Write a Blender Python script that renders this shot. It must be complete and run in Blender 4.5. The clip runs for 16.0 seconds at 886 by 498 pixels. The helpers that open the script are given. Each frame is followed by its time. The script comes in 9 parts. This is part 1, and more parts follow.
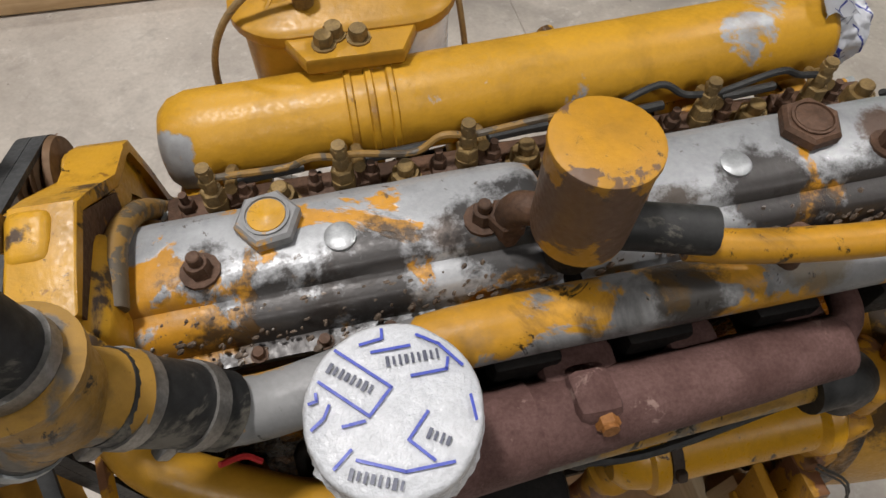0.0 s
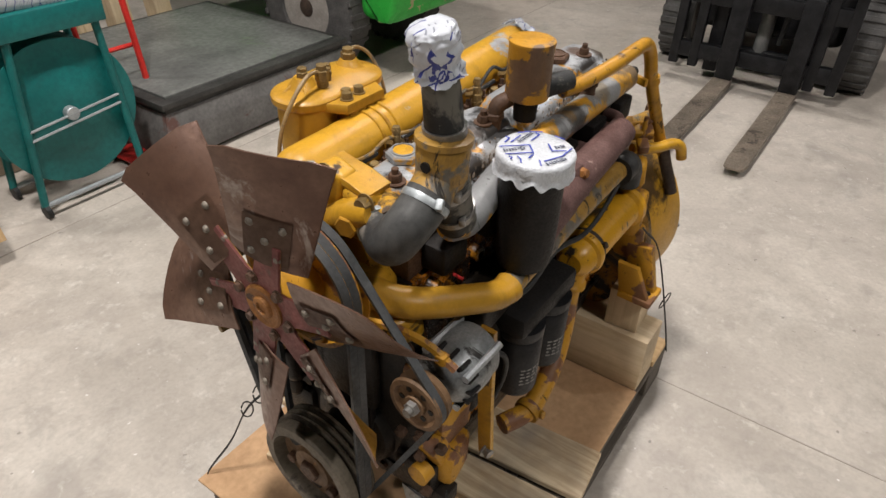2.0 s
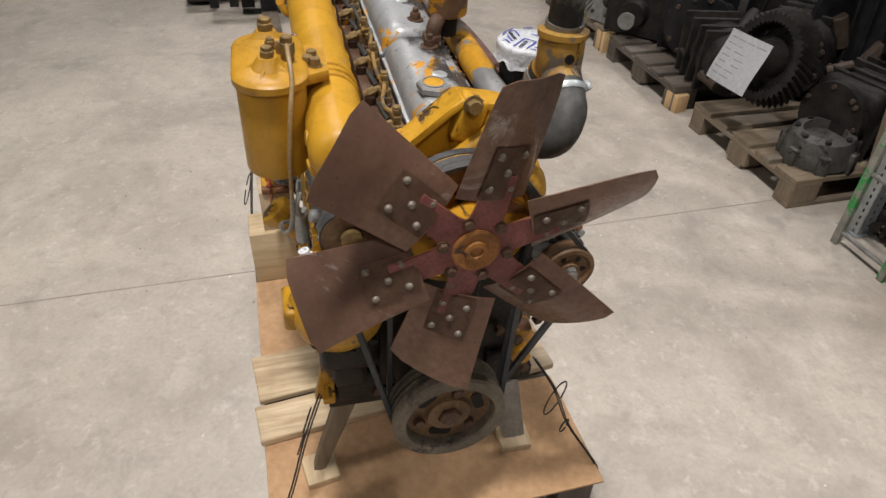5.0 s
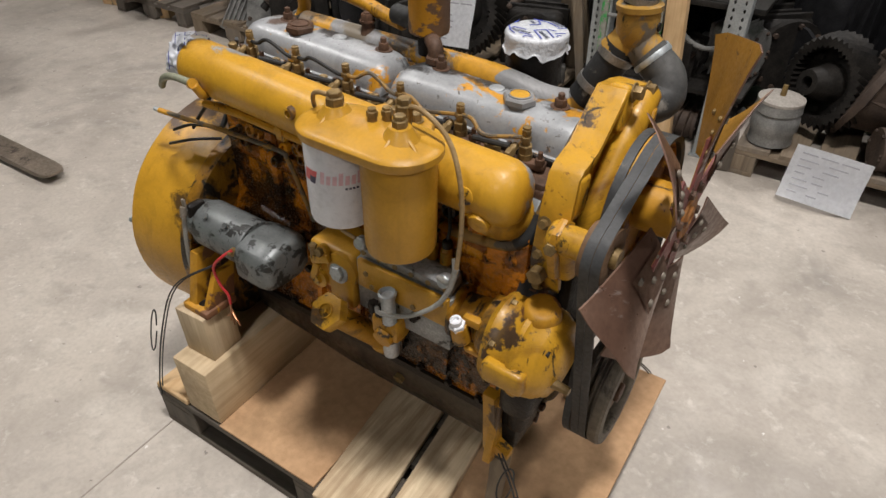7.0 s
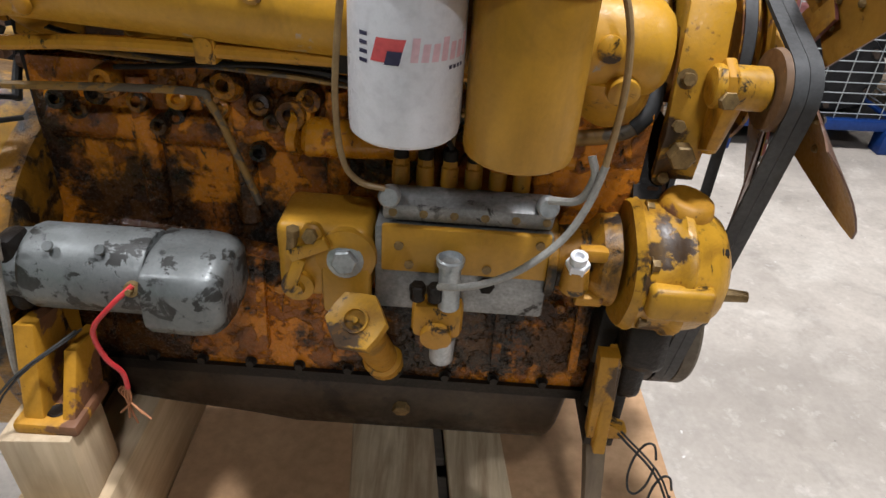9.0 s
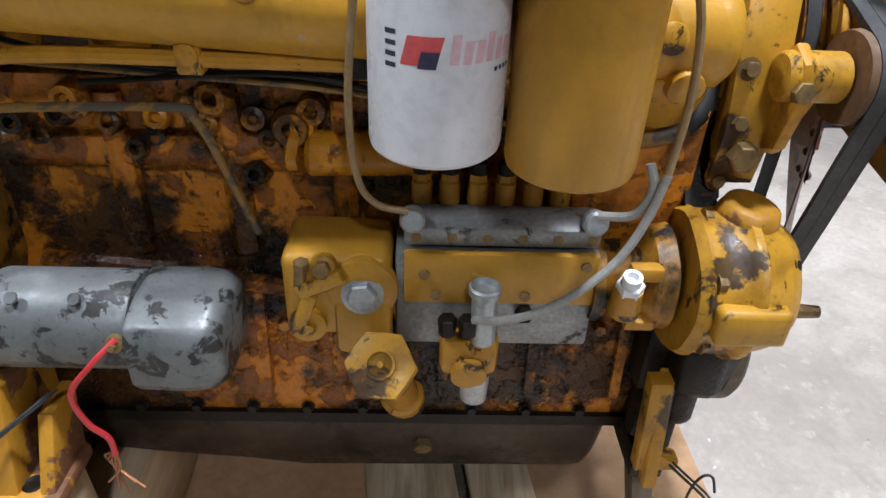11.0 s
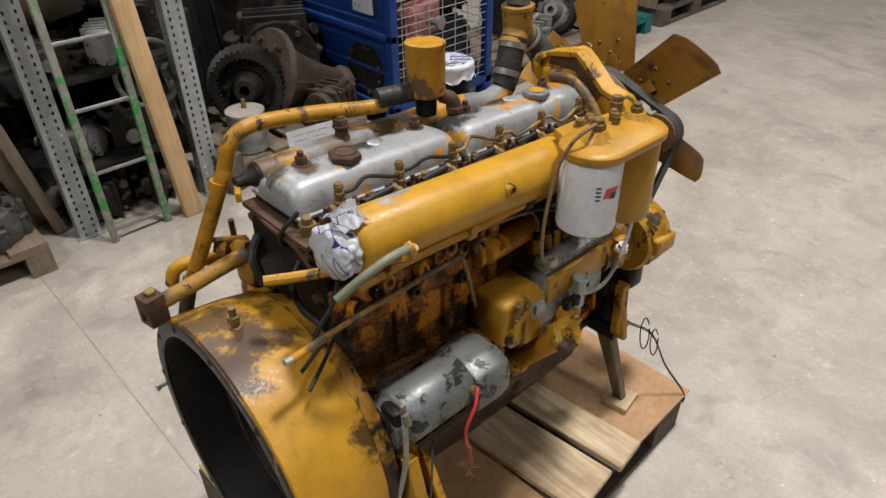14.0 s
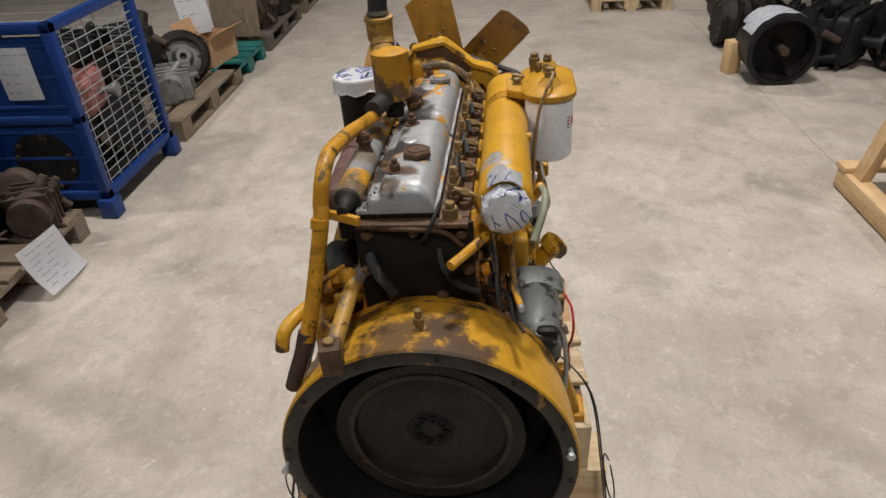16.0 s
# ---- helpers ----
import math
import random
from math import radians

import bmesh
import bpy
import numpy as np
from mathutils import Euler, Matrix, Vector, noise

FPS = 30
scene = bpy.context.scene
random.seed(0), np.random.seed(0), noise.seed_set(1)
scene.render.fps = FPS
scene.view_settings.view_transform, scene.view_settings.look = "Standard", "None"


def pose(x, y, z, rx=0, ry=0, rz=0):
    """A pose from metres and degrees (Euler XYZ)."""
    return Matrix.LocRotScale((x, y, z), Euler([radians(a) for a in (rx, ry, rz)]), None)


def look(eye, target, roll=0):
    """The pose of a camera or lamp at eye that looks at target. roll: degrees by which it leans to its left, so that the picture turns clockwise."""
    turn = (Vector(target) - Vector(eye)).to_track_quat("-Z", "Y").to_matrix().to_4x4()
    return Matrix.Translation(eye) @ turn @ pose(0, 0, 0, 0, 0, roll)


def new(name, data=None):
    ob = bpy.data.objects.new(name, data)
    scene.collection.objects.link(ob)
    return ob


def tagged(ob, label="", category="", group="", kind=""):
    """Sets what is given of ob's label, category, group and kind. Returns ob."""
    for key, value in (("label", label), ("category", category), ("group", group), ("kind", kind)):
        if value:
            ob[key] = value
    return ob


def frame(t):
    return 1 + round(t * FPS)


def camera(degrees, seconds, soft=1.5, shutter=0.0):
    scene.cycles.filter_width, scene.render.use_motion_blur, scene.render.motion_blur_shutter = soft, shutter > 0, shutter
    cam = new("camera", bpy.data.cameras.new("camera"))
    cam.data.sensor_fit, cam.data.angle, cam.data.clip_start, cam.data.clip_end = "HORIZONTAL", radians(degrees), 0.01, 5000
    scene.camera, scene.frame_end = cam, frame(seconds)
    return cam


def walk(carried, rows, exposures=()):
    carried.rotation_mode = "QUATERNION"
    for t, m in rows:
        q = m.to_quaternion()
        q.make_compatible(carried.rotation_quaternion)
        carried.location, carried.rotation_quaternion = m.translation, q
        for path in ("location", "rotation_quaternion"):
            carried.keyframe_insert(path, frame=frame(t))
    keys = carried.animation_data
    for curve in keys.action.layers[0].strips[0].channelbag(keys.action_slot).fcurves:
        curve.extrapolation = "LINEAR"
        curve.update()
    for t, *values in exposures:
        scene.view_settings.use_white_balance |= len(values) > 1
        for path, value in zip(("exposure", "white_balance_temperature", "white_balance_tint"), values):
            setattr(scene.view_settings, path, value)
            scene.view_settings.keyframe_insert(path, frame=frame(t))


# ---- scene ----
cam = camera(68.1, 16.0)
PATH = [
    (0, (0.23, 0.411, 1.593), (-0.077, -0.64, -0.08), 3.4),
    (0.5, (0.379, 0.564, 1.615), (-0.135, -0.622, 0.09), 3.2),
    (1, (0.56, 0.696, 1.647), (-0.181, -0.501, 0.226), 2.0),
    (1.5, (0.843, 0.71, 1.633), (-0.216, -0.38, 0.333), -1.0),
    (2, (1.113, 0.682, 1.631), (-0.226, -0.24, 0.465), 1.3),
    (2.5, (1.398, 0.63, 1.621), (-0.118, -0.07, 0.521), -0.0),
    (3, (1.581, 0.437, 1.637), (-0.066, 0.027, 0.578), -0.5),
    (3.5, (1.676, 0.223, 1.645), (-0.01, 0.041, 0.584), -0.7),
    (4, (1.638, 0.079, 1.621), (-0.062, 0.057, 0.567), 0.3),
    (4.2, (1.604, 0.012, 1.622), (-0.067, 0.056, 0.523), 0.2),
    (6.3, (1.016, -0.765, 1.557), (-0.118, 0.31, 0.308), -0.2),
    (6.5, (0.957, -0.84, 1.58), (-0.124, 0.293, 0.336), -2.4),
    (7, (0.793, -0.984, 1.605), (-0.087, 0.329, 0.38), -0.9),
    (7.5, (0.545, -1.022, 1.589), (-0.138, 0.373, 0.329), -0.8),
    (8, (0.319, -1.092, 1.515), (-0.077, 0.426, 0.275), -2.8),
    (8.5, (0.18, -1.093, 1.361), (0.133, 0.547, 0.217), 2.2),
    (8.7, (0.162, -1.043, 1.287), (0.151, 0.63, 0.19), 2.7),
    (10.8, (0.091, -0.69, 1.121), (0.21, 0.919, -0.062), 2.2),
    (11, (0.083, -0.827, 1.194), (0.172, 0.831, 0.079), 1.3),
    (11.5, (-0.016, -1.069, 1.425), (0.096, 0.582, 0.301), 1.1),
    (12, (-0.127, -1.129, 1.551), (0.157, 0.455, 0.363), 2.8),
    (12.5, (-0.259, -1.11, 1.608), (0.153, 0.423, 0.392), 1.6),
    (13, (-0.525, -1.128, 1.654), (0.169, 0.334, 0.479), 2.0),
    (13.5, (-0.724, -1.049, 1.66), (0.176, 0.321, 0.513), 0.3),
    (14, (-0.904, -0.884, 1.674), (0.239, 0.291, 0.527), -0.3),
    (14.5, (-1.18, -0.738, 1.691), (0.197, 0.15, 0.543), -1.1),
    (15, (-1.335, -0.544, 1.675), (0.197, 0.097, 0.56), -0.9),
    (15.5, (-1.391, -0.327, 1.691), (0.206, 0.054, 0.548), -2.1),
    (16, (-1.524, -0.114, 1.695), (0.146, 0.031, 0.603), -3.1),
]
walk(cam, [(t, look(e, g, r)) for t, e, g, r in PATH], ((0, -0.46, 6400, 10), (0.5, -0.28, 6450, 10), (1.5, -0.04, 6450, 10), (2.5, 0.00, 6450, 10), (3.5, -0.12, 6500, 10), (6.5, -0.15, 6450, 10), (8.0, -0.07, 6300, 10), (8.5, 0.12, 6150, 10), (11.0, 0.42, 5600, 10), (11.5, 0.20, 5800, 10), (12.0, 0.04, 6050, 10), (13.0, -0.04, 6250, 10), (14.0, -0.12, 6450, 10), (16.0, -0.24, 6550, 10)))

# ---- world and lamps ----
world = bpy.data.worlds.new("hall")
scene.world = world
world.use_nodes = True
world.node_tree.nodes["Background"].inputs[0].default_value = (0.75, 0.83, 1.0, 1)
world.node_tree.nodes["Background"].inputs[1].default_value = 0.003
scene.view_settings.exposure = 0.0


def hall_lamp(x, y, z, watts, size=0.5, colour=(1.0, 0.955, 0.92)):
    lamp = bpy.data.lights.new("hall_lamp", "AREA")
    lamp.shape, lamp.size, lamp.energy, lamp.color = "DISK", size, watts, colour
    ob = new("hall_lamp", lamp)
    ob.matrix_world = pose(x, y, z)
    return tagged(ob, "round white lamp of the high hall ceiling", "lamp", "hall lamps")


for lx, ly, lw in ((1.1, -0.45, 280), (-3.6, -0.6, 165), (5.6, -0.6, 150), (1.0, 4.2, 150), (-3.6, 4.2, 110), (1.0, -5.2, 120)):
    hall_lamp(lx, ly, 5.6, lw)

# ---- materials ----


def nodes_of(name):
    m = bpy.data.materials.new(name)
    m.use_nodes = True
    t = m.node_tree
    return m, t, t.nodes["Principled BSDF"]


def put(t, kind, **values):
    n = t.nodes.new(kind)
    for key, value in values.items():
        n.inputs[key.replace("_", " ")].default_value = value
    return n


def rgba(c):
    return (c[0], c[1], c[2], 1.0)


def coords(t, stretch=(1, 1, 1)):
    """Object coordinates, shifted for each object, so that alike pieces differ."""
    c = t.nodes.new("ShaderNodeTexCoord")
    info = t.nodes.new("ShaderNodeObjectInfo")
    add = t.nodes.new("ShaderNodeVectorMath")
    add.operation = "MULTIPLY_ADD"
    add.inputs[1].default_value = stretch
    t.links.new(c.outputs["Object"], add.inputs[0])
    far = t.nodes.new("ShaderNodeMath")
    far.operation = "MULTIPLY"
    far.inputs[1].default_value = 37.0
    t.links.new(info.outputs["Random"], far.inputs[0])
    t.links.new(far.outputs[0], add.inputs[2])
    return add.outputs[0]


def grain(t, vec, scale, detail=6.0, rough=0.6, distort=0.0):
    n = put(t, "ShaderNodeTexNoise", Scale=scale, Detail=detail, Roughness=rough, Distortion=distort)
    t.links.new(vec, n.inputs["Vector"])
    return n.outputs["Fac"]


def steps(t, fac, lo, hi, a=0.0, b=1.0):
    n = t.nodes.new("ShaderNodeMapRange")
    n.inputs["From Min"].default_value, n.inputs["From Max"].default_value = lo, hi
    n.inputs["To Min"].default_value, n.inputs["To Max"].default_value = a, b
    t.links.new(fac, n.inputs["Value"])
    return n.outputs["Result"]


def blend(t, fac, a, b, how="MIX"):
    n = t.nodes.new("ShaderNodeMix")
    n.data_type, n.blend_type = "RGBA", how
    for s, v in ((0, fac), (6, a), (7, b)):
        if isinstance(v, (tuple, list)):
            n.inputs[s].default_value = rgba(v)
        elif isinstance(v, (int, float)):
            n.inputs[s].default_value = v
        else:
            t.links.new(v, n.inputs[s])
    return n.outputs[2]


def bump(t, bsdf, fac, strength=0.3, depth=0.002):
    n = put(t, "ShaderNodeBump", Strength=strength, Distance=depth)
    t.links.new(fac, n.inputs["Height"])
    t.links.new(n.outputs["Normal"], bsdf.inputs["Normal"])


def stain_or_shade(t, vec, at, size):
    """An uneven spot, for dirt and for painted shade, about a place in the hall."""
    pos = t.nodes.new("ShaderNodeNewGeometry")
    d = t.nodes.new("ShaderNodeVectorMath")
    d.operation = "DISTANCE"
    d.inputs[1].default_value = at
    t.links.new(pos.outputs["Position"], d.inputs[0])
    add = t.nodes.new("ShaderNodeMath")
    add.operation = "ADD"
    t.links.new(d.outputs["Value"], add.inputs[0])
    t.links.new(steps(t, grain(t, vec, 11, 9, 0.72, 0.1), 0.25, 0.75, -0.9 * size, 0.9 * size), add.inputs[1])
    return steps(t, add.outputs[0], size * 0.6, size * 1.0, 0.9, 0)


def worn_paint(name, paint, under, chips=0.6, grime=0.5, gloss=0.42, under_metal=0.0, scale=9.0, soot=(0.018, 0.013, 0.009), soft=0.03, paint_metal=0.0, specks=0.64, spec=0.4, spots=(), relief=0.0015, grease=0.0):
    """Paint that has flaked off to what lies under it, with oily dirt over both. chips, grime and specks: the noise level above which they show (1: none). spots: places with (at, size, colour)."""
    m, t, b = nodes_of(name)
    v = coords(t)
    shade = blend(t, grain(t, v, 5, 4), tuple(c * 0.82 for c in paint), tuple(min(1, c * 1.12) for c in paint))
    fine = grain(t, v, 160, 3)
    shade = blend(t, steps(t, fine, 0.3, 0.75, 0.0, 0.35), shade, tuple(c * 0.7 for c in paint))
    shade = blend(t, steps(t, grain(t, v, 13, 7, 0.7, 0.5), 0.45, 0.7, 0, 0.5), shade, tuple(c * 0.5 for c in paint))
    bare = blend(t, grain(t, v, 60, 5), tuple(c * 0.65 for c in under), tuple(min(1, c * 1.3) for c in under))
    flake = steps(t, grain(t, v, scale, 9, 0.62, 0.4), chips, chips + soft)
    col = blend(t, flake, shade, bare)
    dirt = steps(t, grain(t, v, 6.5, 8, 0.66, 0.8), grime, grime + 0.16)
    col = blend(t, dirt, col, soot)
    run = steps(t, grain(t, coords(t, (1, 1, 0.18)), 22, 5), 0.55, 0.75, 0, 0.45)
    col = blend(t, run, col, tuple(0.35 * c for c in paint), "MIX")
    for at, size, colour in spots:
        col = blend(t, stain_or_shade(t, v, at, size), col, colour)
    if grease:
        ooze = steps(t, grain(t, coords(t, (1, 1, 0.45)), 15, 10, 0.74, 1.4), grease, grease + 0.03, 0, 0.95)
        col = blend(t, ooze, col, (0.012, 0.009, 0.006))
    dots = steps(t, grain(t, v, 48, 6, 0.7, 0.3), specks, specks + 0.05, 0, 0.85)
    col = blend(t, dots, col, soot)
    t.links.new(col, b.inputs["Base Color"])
    b.inputs["Specular IOR Level"].default_value = spec
    t.links.new(steps(t, fine, 0.3, 0.7, gloss - 0.08, gloss + 0.16), b.inputs["Roughness"])
    if paint_metal:
        t.links.new(steps(t, flake, 0, 1, paint_metal, 0), b.inputs["Metallic"])
    if under_metal:
        t.links.new(steps(t, flake, 0, 1, 0, under_metal), b.inputs["Metallic"])
    h = t.nodes.new("ShaderNodeMath")
    h.operation = "MULTIPLY_ADD"
    h.inputs[1].default_value = -0.6
    t.links.new(flake, h.inputs[0])
    t.links.new(grain(t, v, 90, 6), h.inputs[2])
    bump(t, b, h.outputs[0], 0.35 if relief < 0.002 else 0.7, relief)
    return m


def plain(name, dark, light, rough=0.6, metal=0.0, scale=14.0, relief=0.25, depth=0.001, speck=None, stretch=(1, 1, 1), level=0.62, spec=0.4):
    """One stuff with uneven colour at two scales; speck: a colour that shows in spots."""
    m, t, b = nodes_of(name)
    v = coords(t, stretch)
    n = grain(t, v, scale, 7, 0.62)
    col = blend(t, steps(t, n, 0.3, 0.7), dark, light)
    fine = grain(t, v, scale * 9, 4)
    col = blend(t, steps(t, fine, 0.35, 0.75, 0, 0.5), col, tuple(c * 0.62 for c in dark))
    if speck:
        col = blend(t, steps(t, grain(t, v, scale * 0.7, 9, 0.7, 0.6), level, level + 0.05), col, speck)
    t.links.new(col, b.inputs["Base Color"])
    t.links.new(steps(t, fine, 0.3, 0.7, max(0.05, rough - 0.1), min(1, rough + 0.12)), b.inputs["Roughness"])
    b.inputs["Metallic"].default_value = metal
    b.inputs["Specular IOR Level"].default_value = spec
    bump(t, b, fine, relief, depth)
    return m


def timber(name, dark, light, grey=0.0, along="x"):
    """Wood with its grain along one axis."""
    m, t, b = nodes_of(name + "_along_" + along)
    v = coords(t, tuple(1.2 if a == along else 16 for a in "xyz"))
    w = coords(t, (1, 1, 1))
    g = grain(t, v, 3.0, 6, 0.6, 0.5)
    g2 = grain(t, w, 7, 5)
    col = blend(t, steps(t, g, 0.3, 0.7), dark, light)
    col = blend(t, steps(t, g2, 0.45, 0.75, 0, 0.5), col, tuple(c * 0.7 for c in dark))
    col = blend(t, steps(t, grain(t, w, 2.2, 4), 0.5, 0.7, 0, grey), col, (0.18, 0.16, 0.14))
    t.links.new(col, b.inputs["Base Color"])
    b.inputs["Roughness"].default_value = 0.75
    bump(t, b, g, 0.3, 0.002)
    return m


def printed_film(name):
    """White plastic film with a print of blue angle marks and dark bars."""
    m, t, b = nodes_of(name)
    v = coords(t)
    br = put(t, "ShaderNodeTexBrick", Scale=17.0)
    br.offset, br.inputs["Mortar Size"].default_value = 0.5, 0.02
    br.inputs["Brick Width"].default_value, br.inputs["Row Height"].default_value = 0.7, 0.36
    turn = t.nodes.new("ShaderNodeMapping")
    turn.inputs["Rotation"].default_value = (0.5, 0.35, 0.75)
    t.links.new(v, turn.inputs["Vector"])
    t.links.new(turn.outputs[0], br.inputs["Vector"])
    cell = put(t, "ShaderNodeTexVoronoi", Scale=42.0)
    t.links.new(turn.outputs[0], cell.inputs["Vector"])
    gate = steps(t, cell.outputs["Color"], 0.44, 0.46)
    both = t.nodes.new("ShaderNodeMath")
    both.operation = "MULTIPLY"
    t.links.new(br.outputs["Fac"], both.inputs[0])
    t.links.new(gate, both.inputs[1])
    white = blend(t, grain(t, v, 25, 4), (0.4, 0.42, 0.46), (0.6, 0.61, 0.64))
    col = blend(t, both.outputs[0], white, (0.035, 0.045, 0.22))
    bars = put(t, "ShaderNodeTexBrick", Scale=48.0)
    bars.inputs["Mortar Size"].default_value = 0.12
    bars.inputs["Brick Width"].default_value, bars.inputs["Row Height"].default_value = 0.3, 0.9
    t.links.new(turn.outputs[0], bars.inputs["Vector"])
    word = t.nodes.new("ShaderNodeMath")
    word.operation = "MULTIPLY"
    t.links.new(steps(t, cell.outputs["Color"], 0.26, 0.25), word.inputs[0])
    t.links.new(steps(t, bars.outputs["Fac"], 0, 1, 1, 0), word.inputs[1])
    col = blend(t, steps(t, word.outputs[0], 0, 1, 0, 0.65), col, (0.07, 0.075, 0.12))
    t.links.new(col, b.inputs["Base Color"])
    b.inputs["Roughness"].default_value = 0.32
    bump(t, b, grain(t, v, 60, 4, 0.6, 0.8), 0.5, 0.002)
    return m


